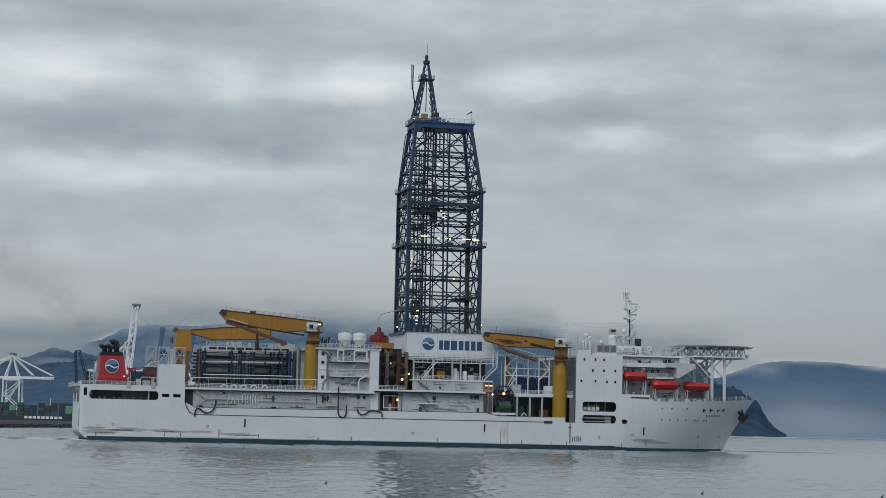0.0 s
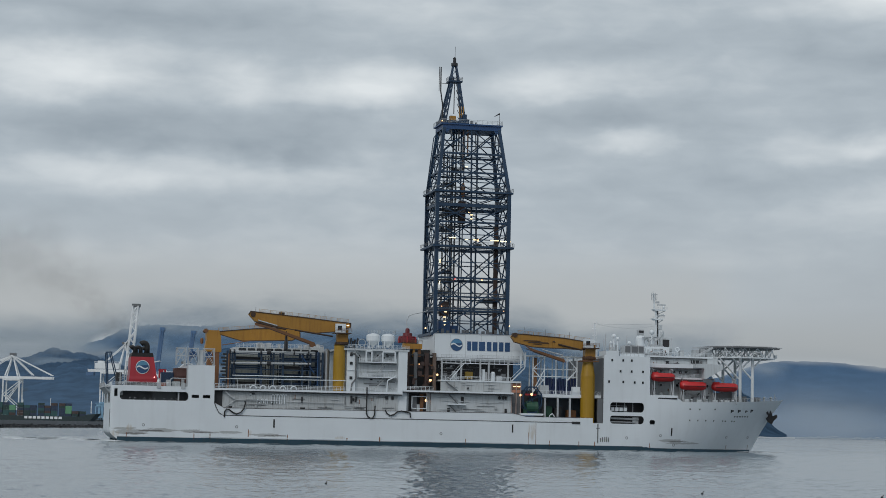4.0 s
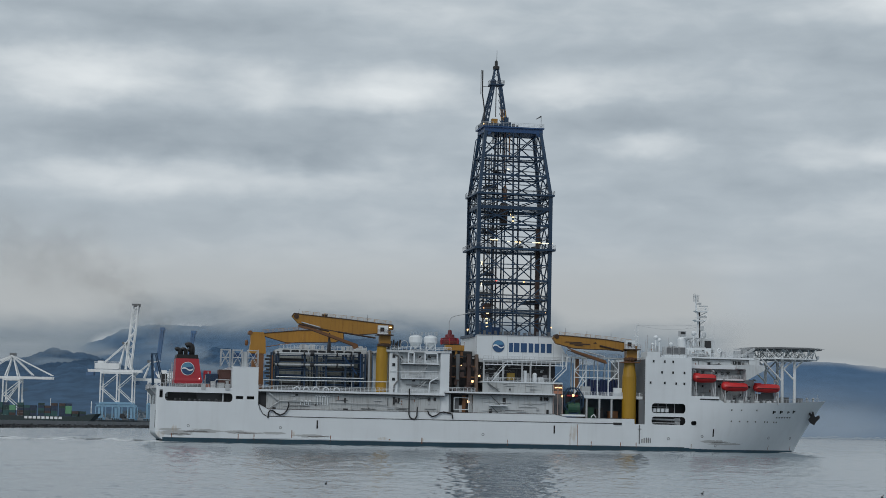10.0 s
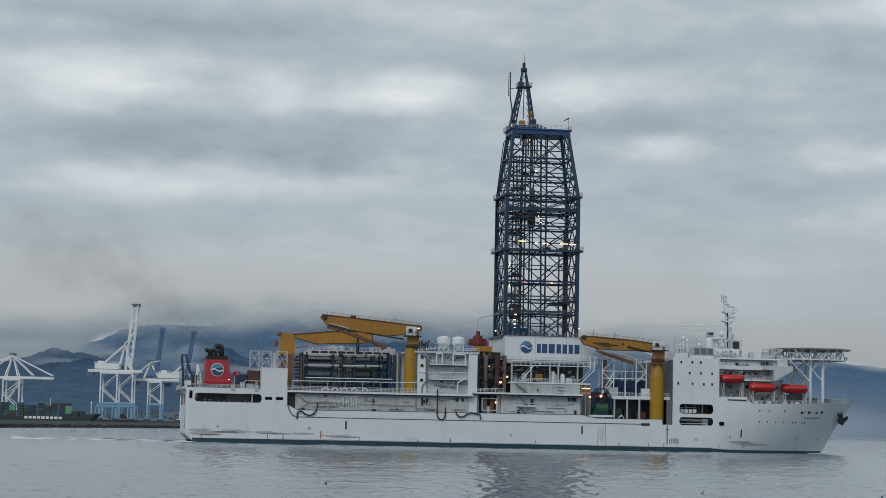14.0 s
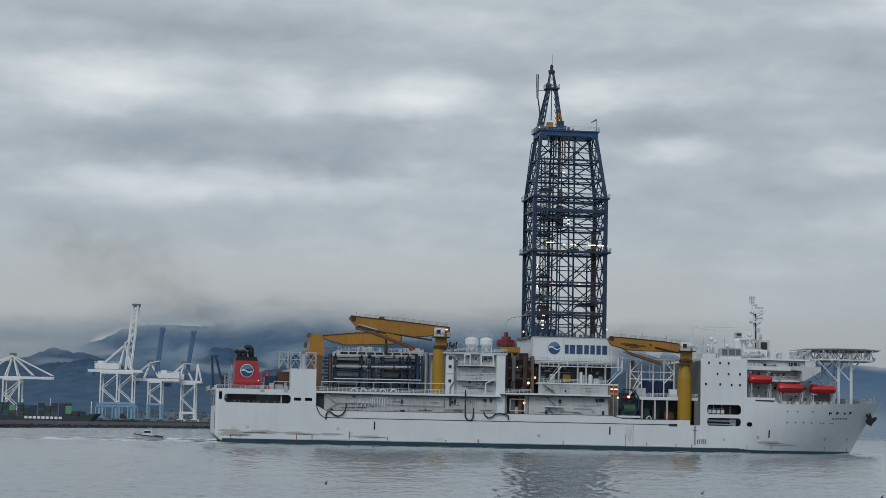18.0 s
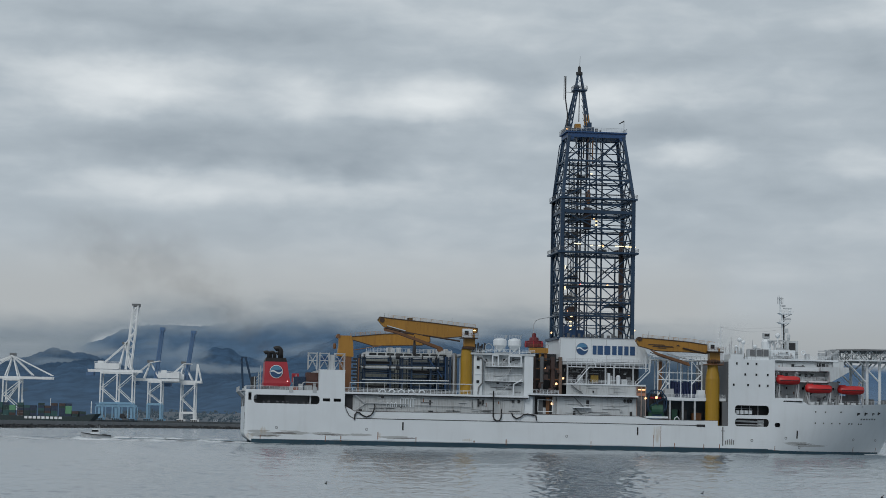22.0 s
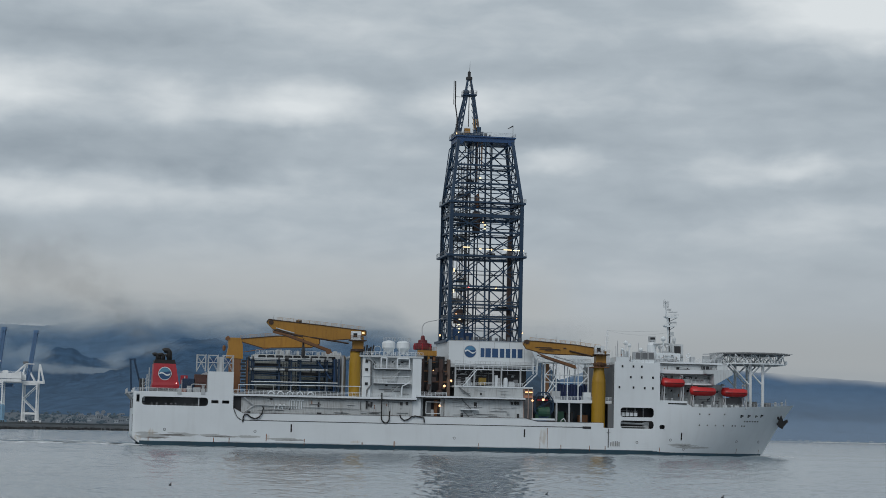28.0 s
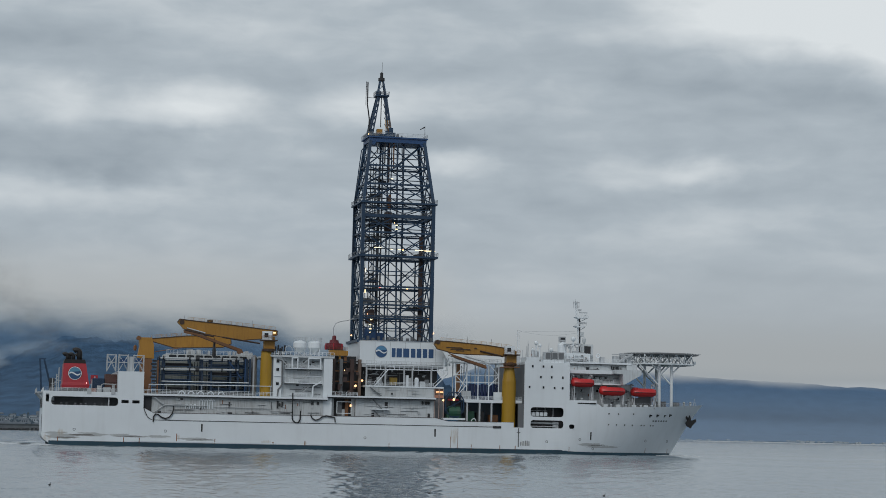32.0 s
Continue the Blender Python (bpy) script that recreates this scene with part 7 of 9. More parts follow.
part("silo", lathe(B(), -41.6, -13, [(0.9, 15.4), (0.9, 27.2), (0.5, 27.8)], 12), paint("galvanised_steel", (0.42, 0.44, 0.46), 0.35, 0.8, dirt=0.3), ship, "grey galvanised silo")
lab = part("laboratory_house", box(B(), -67.5, -41.0, -3.5, 12, 15.4, 28.0), HOUSE, ship, "white laboratory house behind the pipe rack")
rail("handrail", [(-67.4, -3.4, 28.0), (-41.2, -3.4, 28.0)], lab, WHITE, 1.1, 1.1, 0.06)
for k in range(9):
    part("window", slab(B(), [(-66.4 + 2.7 * k, 26.75), (-64.6 + 2.7 * k, 26.75), (-64.35 + 2.7 * k, 27.0), (-64.35 + 2.7 * k, 27.4), (-64.6 + 2.7 * k, 27.65), (-66.4 + 2.7 * k, 27.65), (-66.65 + 2.7 * k, 27.4), (-66.65 + 2.7 * k, 27.0)], -3.62, -3.45), GLASS, lab)
bm = B()
for k in range(14):
    x = rr.uniform(-66, -42)
    box(bm, x, x + rr.uniform(0.4, 1.6), -2, 0, 28, 28 + rr.uniform(0.4, 1.5))
part("roof_gear", bm, GREYW, lab)


# ---- cranes ----
def crane_head(x, y, z, parent, face=-1):
    """Slewing head with its cab; face: -1 looks aft."""
    part("slew_ring", lathe(B(), x, y, [(1.9, z), (2.1, z + 0.3), (2.1, z + 0.8), (1.7, z + 1.0)], 16), RIM, parent)
    bm = box(B(), x - 1.5, x + 1.7, y - 1.2, y + 1.5, z + 0.9, z + 4.6)
    part("slew_column", bm, ORANGE, parent)
    cab = part("cab", box(B(), x - 2.3, x + 0.7, y - 2.6, y - 1.2, z + 3.6, z + 6.2), WHITE, parent, "white crane cab")
    part("cab_window", box(B(), x - 1.7, x - 0.5, y - 2.68, y - 2.55, z + 4.4, z + 5.6), GLASS, cab)
    part("cab_window", box(B(), x - 2.07, x - 1.95, y - 2.4, y - 1.4, z + 4.4, z + 5.6), GLASS, cab)
    part("cab_floor", box(B(), x - 2.6, x + 2.4, y - 2.9, y + 1.7, z + 3.3, z + 3.6), RIM, parent)
    rail("handrail", [(x - 2.6, y - 2.9, z + 3.9), (x + 2.4, y - 2.9, z + 3.9)], parent, BROWN, 1.0, 1.0, 0.05)


def boom_set(poly, jib, y, w, parent, zr):
    boom = part("boom", slab(B(), poly, y - w, y + w), ORANGE, parent, "ochre box-girder boom")
    bm = B()
    for (x0, z0), (x1, z1) in zip(poly, poly[1:]):
        beam(bm, (x0, y - w - 0.03, z0), (x1, y - w - 0.03, z1), 0.26)
    part("boom_flange", bm, RIM, boom)
    lo_x, hi_x = min(p[0] for p in poly), max(p[0] for p in poly)
    bm = B()
    for k in range(9):
        x = lo_x + (hi_x - lo_x) * (k + 1) / 10
        zs_ = []
        for (x0, z0), (x1, z1) in zip(poly, poly[1:] + poly[:1]):
            if (x0 - x) * (x1 - x) < 0:
                zs_.append(z0 + (z1 - z0) * (x - x0) / (x1 - x0))
        if len(zs_) > 1:
            box(bm, x - 0.06, x + 0.06, y - w - 0.07, y - w, min(zs_) + 0.1, max(zs_) - 0.1)
    part("boom_stiffener", bm, ORANGE, boom)
    rail("handrail", [(x, y - w + 0.1, z) for x, z in zr], boom, ORANGE, 1.0, 1.6, 0.05)
    if jib:
        part("jib", slab(B(), jib, y - w * 0.6, y + w * 0.6), ORANGE, parent, "folded ochre jib")
    return boom


# after starboard crane
craneA = part("aft_crane", lathe(B(), -38.4, -16.3, [(1.75, 14.8), (1.75, 25.6), (1.55, 28.6), (1.85, 28.9)], 20), YELLOW, ship, "ochre knuckle-boom crane on a yellow pedestal")
crane_head(-37.8, -16.3, 28.8, craneA)
boom_set([(-65.6, 37.0), (-65.0, 37.9), (-62.0, 37.6), (-49.4, 36.6), (-40.0, 35.7), (-35.4, 35.3), (-35.4, 34.0), (-40.4, 32.6), (-46.6, 32.0), (-50.0, 32.5), (-57.0, 33.6), (-63.6, 34.9)], None, -16.3, 0.9, craneA,
                 [(-62.5, 37.6), (-49.4, 36.6), (-36, 35.4)])
part("jib", slab(B(), [(-63.8, 34.6), (-60.0, 33.9), (-46.0, 29.3), (-45.6, 28.2), (-47.0, 28.5), (-60.0, 33.0), (-63.6, 33.8)], -17.6, -17.2), BROWN, craneA, "folded brown jib")
part("jib_edge", beam(B(), (-61.0, -17.65, 33.4), (-46.4, -17.65, 28.4), 0.22), RIM, craneA)
part("jib_cylinder", tube(B(), (-62.8, -17.5, 35.3), (-57.2, -17.5, 33.9), 0.19, 8), GREYW, craneA)
part("jib_cylinder", tube(B(), (-63.4, -17.5, 34.7), (-54.6, -17.5, 32.9), 0.24, 8), RIM, craneA)
part("jib_cylinder", tube(B(), (-52.0, -17.5, 32.8), (-40.6, -17.0, 31.3), 0.24, 8), RIM, craneA)
part("knuckle", tube(B(), (-64.3, -17.4, 37.0), (-64.3, -15.2, 37.0), 0.75, 12), RIM, craneA)
bm = B()
tube(bm, (-63.6, -16.3, 37.4), (-63.4, -16.3, 39.2), 0.05, 4)
box(bm, -56.6, -55.0, -16.8, -15.8, 37.0, 37.9)
tube(bm, (-43, -16.3, 36), (-43, -16.3, 38.2), 0.05, 4)
part("boom_gear", bm, DARK, craneA)
bm = lathe(B(), -54.3, -16.6, [(0.25, 26.6), (0.55, 27.2), (0.55, 28.8), (0.35, 30.4), (0.2, 32.4)], 8)
part("hook_block", bm, DARK, craneA, "dark hook block")
part("sheave", tube(B(), (-46.8, -17.9, 28.6), (-46.8, -16.7, 28.6), 0.7, 10), BROWN, craneA)
part("tip_lamp", box(B(), -36.6, -35.9, -17.4, -17.2, 34.45, 34.75), LAMPW, craneA, "lit lamp")
# after port crane
craneB = part("port_crane", box(B(), -74.2, -70.6, 12.4, 15.6, 15.3, 27.2), BROWN, ship, "ochre boom crane on a brown column")
bm = slab(B(), [(-75.2, 27.0), (-70.0, 26.8), (-70.2, 31.2), (-70.8, 33.4), (-74.8, 33.4), (-74.6, 30.4)], 12.2, 15.8)
part("slew_column", bm, ORANGE, craneB)
part("drum", tube(B(), (-74.9, 12, 33.2), (-74.9, 15.8, 33.2), 0.65, 12), BROWN, craneB)
boom_set([(-71.0, 33.1), (-60, 34.3), (-46.0, 34.9), (-45.8, 32.2), (-48.4, 31.0), (-63.8, 30.4), (-71.0, 32.3)], None, 14, 0.9, craneB, [(-71, 33.2), (-60, 34.3), (-47, 34.8)])
part("stay", tube(B(), (-69.8, 13, 29.0), (-61, 13, 30.6), 0.14, 5), BROWN, craneB)
bm = lathe(B(), -75.9, 14, [(0.3, 29.2), (0.5, 29.6), (0.5, 30.6), (0.3, 31)], 8)
part("motor", bm, BROWN, craneB)
# forward starboard crane
craneC = part("forward_crane", lathe(B(), 37.7, -16.6, [(2.15, 7.45), (2.15, 21.8), (1.9, 23.4), (1.6, 25.6), (1.6, 26.0)], 20), YELLOW, ship, "ochre knuckle-boom crane on a tall yellow pedestal")
part("collar", box(B(), 35.2, 40.4, -19.0, -14.6, 26.0, 26.3), BROWN, craneC)
rail("handrail", [(35.2, -19, 26.3), (40.4, -19, 26.3)], craneC, BROWN, 1.0, 1.0, 0.05)
part("upper_column", lathe(B(), 37.7, -16.6, [(1.6, 26.0), (1.5, 27.8)], 16), BROWN, craneC)
crane_head(38.0, -16.6, 26.6, craneC)
boom_set([(13.5, 32.8), (14.2, 33.8), (17.8, 33.7), (30.1, 32.9), (36.4, 32.1), (39.0, 32.0), (39.2, 30.6), (35.5, 29.5), (30.0, 29.8), (24.0, 29.8), (19.6, 30.0), (14.6, 31.2)], None, -16.6, 0.85, craneC,
         [(15.5, 33.8), (30, 32.9), (38, 32.1)])
part("jib", slab(B(), [(17.5, 30.4), (20.5, 29.3), (29.9, 26.6), (30.4, 25.6), (29.4, 25.7), (20.3, 28.4)], -17.8, -17.4), BROWN, craneC, "folded brown jib")
part("jib_edge", beam(B(), (17.8, -17.85, 29.4), (29.8, -17.85, 25.6), 0.22), RIM, craneC)
part("jib_cylinder", tube(B(), (23.1, -17.8, 29.2), (29.5, -17.6, 27.7), 0.2, 8), GREYW, craneC)
part("jib_cylinder", tube(B(), (28.0, -17.8, 31.0), (35.4, -17.4, 29.5), 0.26, 8), RIM, craneC)
bm = B()
for x0, x1, z0, z1 in ((17.0, 22.6, 31.7, 31.95), (18.4, 25.2, 31.2, 31.5), (20.0, 23.0, 30.8, 31.0), (26.0, 27.2, 31.6, 32.0)):
    slab(bm, [(x0, z0), (x1, z0 - 0.1), (x1 - 0.4, z1 - 0.05), (x0 + 0.5, z1)], -17.6, -17.4)
part("boom_gear", bm, RIM, craneC)
part("knuckle", tube(B(), (14.6, -17.7, 33.4), (14.6, -15.5, 33.4), 0.7, 12), RIM, craneC)
bm = B()
for x, z in ((17.6, 34), (24.2, 33.4), (31.8, 32.8)):
    tube(bm, (x, -16.6, z), (x, -16.6, z + 2.0), 0.06, 4)
part("mast_rod", bm, GREY, craneC)

# ---- reel, working platform and racks before the forward block ----
reel = part("umbilical_reel", box(B(), 16.6, 23.6, -18.0, -14.4, 9.5, 10.1), WHITE, ship, "navy octagonal reel frame round a green winch")
ring = [(20.2 + 3.1 * math.cos(math.pi / 8 + k * math.pi / 4), 14.2 + 4.1 * math.sin(math.pi / 8 + k * math.pi / 4)) for k in range(8)]
for y in (-17.6, -14.8):
    bm = B()
    for (x0, z0), (x1, z1) in zip(ring, ring[1:] + ring[:1]):
        beam(bm, (x0, y, z0), (x1, y, z1), 0.36)
    for x, z in ring[::2]:
        beam(bm, (x, y, z), (20.2, y, 14.2), 0.2)
    part("reel_rim", bm, NAVY, reel)
part("winch_drum", tube(B(), (18.4, -16.6, 12.0), (22.0, -16.6, 12.0), 1.7, 14), GREEN, reel, "green winch drum")
part("winch_base", box(B(), 18.0, 22.4, -17.4, -15.2, 10.1, 11.4), GREEN, reel)
part("reel_back", box(B(), 17.4, 23, -14.2, -13.9, 10, 17), DARK, reel)
part("flood_light", lathe(B(), 19.9, -17.9, [(0.2, 15.4), (0.38, 15.6), (0.38, 15.9), (0.2, 16.1)], 8), LAMP, reel, "lit warm flood lamp")
part("red_frame", box(B(), 18.6, 22.0, -15.5, -15.2, 15.5, 16.0), RED, reel)
side = part("machinery_side", box(B(), 14.0, 17.2, -15.5, -10, 9.0, 17.0), GREY, ship, "grey machinery casing beside the reel")
part("light_strip", box(B(), 14.7, 16.9, -15.95, -15.8, 17.9, 18.15), LAMP, side, "lit warm strip lamp")
part("lit_panel", box(B(), 14.3, 17.1, -15.6, -15.5, 17.0, 19.0), TAN, side)
# salmon colour carries the warm lamplight that falls on this casing
part("lamplit_frame", box(B(), 14.4, 17.0, -15.8, -15.5, 16.2, 17.0), paint("lamplit_salmon", (0.55, 0.25, 0.16), 0.5), side)
part("door", box(B(), 14.8, 16.2, -15.7, -15.5, 10, 13), CHARCOAL, side)
part("flood_light", lathe(B(), 16.9, -16.3, [(0.1, 15.2), (0.28, 15.35), (0.28, 15.6), (0.1, 15.75)], 8), LAMP, side, "lit warm flood lamp")
# posts tinted pink-grey for the lamp glow around them
for x in (14.2, 15.6, 17.0):
    part("casing_post", box(B(), x - 0.12, x + 0.12, -16.2, -15.9, 9.5, 19.0), paint("lamplit_pink_grey", (0.42, 0.33, 0.3), 0.6, dirt=0.4), side)

plat = part("working_platform", slab(B(), [(22.4, 16.0), (23.8, 15.0), (42.0, 15.1), (42.0, 16.0)], -17.0, -7), WHITE, ship, "white working platform on slim posts")
for x in (24.4, 28.4, 32.2):
    part("post", box(B(), x - 0.25, x + 0.25, -16.9, -16.4, 7.45, 15.1), GREYW, plat)
rail("handrail", [(22.6, -16.9, 16.0), (42, -16.9, 16.0)], plat, WHITE, 1.0, 1.1, 0.07)
part("back_wall", box(B(), 23.6, 41.8, -8.5, -8.1, 7.45, 15.0), paint("blue_grey_wall", (0.1, 0.14, 0.18), 0.6, dirt=0.4), plat)
for x, w, h, m in ((26.4, 1.0, 3.4, GREEN), (28.9, 0.7, 3.0, DARK), (29.9, 0.5, 3.4, DARK), (33.6, 1.4, 2.4, BROWN), (25.2, 0.5, 5.2, DARK)):
    part("machine", box(B(), x - w, x + w, -14, -12, 9.0 if m is not BROWN else 7.5, 9.0 + h), m, plat)
bm = B()
pipe(bm, [(25.6, -17.2, 7.6), (25.8, -17.2, 9.6), (26.6, -17.2, 10.2), (27.2, -17.2, 9.4), (27.4, -17.2, 7.6)], 0.16, 5)
part("hose_loop", bm, WHITE, plat)
part("white_locker", box(B(), 22.8, 25.6, -16.6, -14.9, 16.0, 18.6), GREYW, plat, "pale steel locker")
part("white_locker", box(B(), 33.0, 35.4, -16.6, -15.2, 16.0, 18.4), WHITE, plat)
RISER = paint("deep_blue_riser", (0.012, 0.028, 0.1), 0.45, dirt=0.2, vary=0.2, scale=0.8)
riser = None
for k in range(11):
    x, top_z = 25.2 + 0.98 * k, 20.4 + 0.5 * ((k * 3) % 4) * 0.5
    if riser is None:
        riser = part("riser_joint", tube(B(), (0, 0, 0), (0, 0, 4.6), 0.46, 8), RISER, plat, "upright navy riser joint")
        riser.matrix_basis = pose(x, -12.5, 16.0)
    else:
        again(riser, x, -12.5, 16.0 + 0.3 * ((k * 3) % 4) * 0.4)
part("riser_rack", box(B(), 24.8, 36, -12, -11.6, 16, 18.4), BLUE, plat)
lat = part("pipe_gantry", box(B(), 18.6, 36.6, -15.0, -10.6, 27.2, 27.6), WHITE, ship, "white lattice gantry over the riser rack")
rail("handrail", [(18.6, -15, 27.6), (35.6, -15, 27.6)], lat, WHITE, 1.0, 1.3, 0.05)
for x in (21.0, 24.6, 28.2, 31.6, 34.8):
    part("post", box(B(), x - 0.15, x + 0.15, -15.0, -14.7, 16.0, 27.2), WHITE, lat)
    part("post", box(B(), x - 0.15, x + 0.15, -11.0, -10.7, 16.0, 27.2), WHITE, lat)
for z in (23.4, 21.2):
    part("girder", box(B(), 20.8, 35.0, -14.95, -14.7, z, z + 0.25), WHITE, lat)
bm = B()
for x0, x1, z0, z1 in ((21, 24.6, 23.4, 27.2), (24.6, 21, 19.8, 23.4), (21, 24.6, 16.4, 20.6), (31.6, 34.8, 27.2, 23.6), (34.8, 31.6, 23.4, 20), (24.6, 21, 23.4, 16.5), (31.6, 34.8, 20.2, 23.4)):
    beam(bm, (x0, -14.8, z0), (x1, -14.8, z1), 0.24)
part("brace", bm, WHITE, lat)
part("rust_column", box(B(), 21.6, 23.0, -12.4, -11.4, 16, 27), paint("pale_rust", (0.26, 0.13, 0.06), 0.6, dirt=0.4), lat, "rust-stained column")
bm = B()
for k in range(8):
    x = 24 + 1.5 * k
    tube(bm, (x, -10, 20.5), (x, -10, 26.5 - (k % 3)), 0.1, 5)
part("hanging_pipes", bm, GREYW, lat)

# ---- forward block and its gear ----
bm = box(B(), 42.1, 56.7, -18.97, 18.97, 15.6, 28.0)
box(bm, 42.6, 46.7, -18.97, -12, 28.0, 29.5)
fblock = part("forward_block", bm, WHITE, ship, "tall white deckhouse block with small square windows")
part("aft_bulkhead", box(B(), 41.85, 42.08, -18.6, 18.6, 7.5, 27.2), CHARCOAL, fblock, "dark grey after bulkhead")
part("notch_plating", box(B(), 40.3, 42.05, -18.7, -17.9, 7.5, 15.0), GREY, fblock)
win = None
for x, z in ((44.6, 26.7), (48.1, 26.7), (50.8, 26.7), (47.3, 23.4), (50.8, 23.4), (54.4, 23.4), (43.7, 20.2), (48.2, 20.2), (51.8, 20.1), (54.4, 20.1)):
    if win is None:
        win = part("window", box(B(), -0.27, 0.27, -0.06, 0.06, -0.36, 0.36), GLASS, fblock, "small dark window")
        win.matrix_basis = pose(x, -19.0, z)
    else:
        again(win, x, -19.0, z)
box_bm = box(B(), 48.6, 55.4, -17, -14, 28.0, 28.9)
lock = part("ventilator_plinth", box_bm, WHITE, fblock, "low white plinth under three ventilators")
for k in range(3):
    part("ventilator", box(B(), 49.2 + 2.15 * k, 51.1 + 2.15 * k, -16.8, -14.6, 28.9, 31.4), GREYW, lock)
    part("louvre", box(B(), 49.4 + 2.15 * k, 50.9 + 2.15 * k, -16.95, -16.8, 29.2, 31.1), GREY, lock)
rail("handrail", [(42.3, -18.8, 28.0 + 1.5), (46.6, -18.8, 29.5)], fblock, GREYW, 1.0, 1.0, 0.045)
rail("handrail", [(46.8, -18.8, 28.0), (56.6, -18.8, 28.0)], fblock, GREYW, 1.1, 1.2, 0.045)
# dark sheets give the shade inside the side openings
part("shaded_recess_back", box(B(), 43.2, 56.2, -15.5, -15.2, 7.5, 14.4), DARK, fblock)
part("shaded_recess_back", box(B(), 56.2, 59.4, -17.4, -17.2, 7.4, 9.4), DARK, fblock)
bm = B()
for k in range(4):
    box(bm, 44.9 + 1.35 * k, 45.9 + 1.35 * k, -17.6, -16.6, 11.4, 12.5)
part("life_raft", bm, WHITE, fblock, "white life-raft canisters")
bm = B()
box(bm, 44.6, 50.2, -16.6, -16.3, 12.9, 13.05)
for k in range(3):
    box(bm, 46.6 + 2.6 * k, 46.75 + 2.6 * k, -17.4, -17.2, 11.2, 13.9)
tube(bm, (44.6, -17.6, 9.2), (53.6, -17.6, 9.0), 0.3, 8)
tube(bm, (44.6, -17.8, 8.1), (52.6, -17.8, 8.1), 0.16, 6)
box(bm, 52.0, 53.6, -17.6, -16.4, 7.6, 9.6)
part("mooring_gear", bm, GREYW, fblock)

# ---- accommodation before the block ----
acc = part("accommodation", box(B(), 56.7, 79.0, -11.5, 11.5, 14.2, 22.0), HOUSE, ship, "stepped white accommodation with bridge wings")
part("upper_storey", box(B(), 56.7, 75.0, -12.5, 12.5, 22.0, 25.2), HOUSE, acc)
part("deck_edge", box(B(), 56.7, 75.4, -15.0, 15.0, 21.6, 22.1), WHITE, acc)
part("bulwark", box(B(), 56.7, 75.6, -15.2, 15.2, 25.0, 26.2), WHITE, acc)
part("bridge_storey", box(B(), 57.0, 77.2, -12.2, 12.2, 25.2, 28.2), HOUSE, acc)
part("bridge_roof", box(B(), 56.7, 78.8, -13.2, 13.2, 28.2, 28.7), WHITE, acc)
part("roof_house", box(B(), 58.6, 66.4, -8.5, 8.5, 28.7, 31.6), WHITE, acc)
bm = B()
slab(bm, [(71.8, 26.4), (80.6, 26.4), (80.8, 25.0), (75.2, 21.8), (74.6, 21.8), (74.6, 25.0), (71.8, 25.2)], -17.5, -13.0)
slab(bm, [(71.8, 26.4), (80.6, 26.4), (80.8, 25.0), (75.2, 21.8), (74.6, 21.8), (74.6, 25.0), (71.8, 25.2)], 13.0, 17.5)
box(bm, 77.2, 80.6, -13, 13, 24.2, 28.4)
part("bridge_wing", bm, HOUSE, acc)
for x in (72.2, 73.7):
    part("bridge_window", box(B(), x, x + 1.2, -12.35, -12.15, 26.6, 27.6), GLASS, acc, "dark bridge window")
bm = B()
for k in range(11):
    box(bm, 80.55, 80.68, -12.6 + 2.3 * k, -10.7 + 2.3 * k, 26.7, 28.0)
part("bridge_window", bm, GLASS, acc)
for x, z in ((64.4, 26.7), (62.4, 24.0), (68.6, 23.6), (70.6, 18.6), (66.0, 17.6), (60.6, 18.4), (74.8, 17.0)):
    part("window", box(B(), x - 0.4, x + 0.4, -12.68 if z > 22 else -11.65, -11.4, z - 0.4, z + 0.4), GLASS, acc)
rail("handrail", [(56.8, -13.1, 28.7), (78.6, -13.1, 28.7)], acc, WHITE, 1.1, 1.2, 0.05)
rail("handrail", [(56.8, -14.9, 22.1), (75.2, -14.9, 22.1)], acc, WHITE, 1.1, 1.4, 0.05)
for x in (58.6, 60.6, 66.6, 68.6, 70.4):
    part("window", box(B(), x - 0.35, x + 0.35, -12.68, -12.4, 23.5, 24.2), GLASS, acc)
for x in (58.2, 59.8, 62.6, 68.0, 72.6, 76.4, 77.6):
    part("window", box(B(), x - 0.35, x + 0.35, -11.65, -11.4, 19.4, 20.1), GLASS, acc)
for x in (63.6, 73.0, 77.8):
    part("side_door", box(B(), x - 0.4, x + 0.4, -11.62, -11.4, 14.4, 16.4), GREY, acc)
# grey strips added as shade under each deck and the roof
part("storey_deck_shade", box(B(), 56.8, 75.2, -14.6, -12.5, 21.3, 21.58), GREY, acc)
part("storey_deck_shade", box(B(), 56.8, 75.2, -15.0, -12.5, 24.7, 24.98), GREY, acc)
part("roof_edge_shade", box(B(), 56.8, 78.6, -12.9, -12.2, 27.9, 28.18), GREY, acc)
clutter(acc, 57.0, 78.4, 14.6, 21.0, -11.5, 54, 51)
clutter(acc, 57.0, 74.6, 22.4, 24.6, -12.5, 26, 52)
clutter(acc, 57.4, 76.6, 25.6, 27.8, -12.2, 18, 53)
clutter(ship, 66.4, 86.0, 14.4, 16.6, -10.6, 40, 54, "dark deck fittings under the lifeboats")
for x, y in ((69.2, -16.8), (73.4, -16.2), (79.0, -15.2), (83.4, -13.8)):
    part("deck_box", box(B(), x - 0.7, x + 0.7, y - 0.4, y + 0.4, 14.2, 15.5), WHITE, acc, "white deck box")
part("vent_slot", box(B(), 57.2, 65.4, -18.95, -18.85, 15.35, 15.75), DARK, acc, "dark slot")
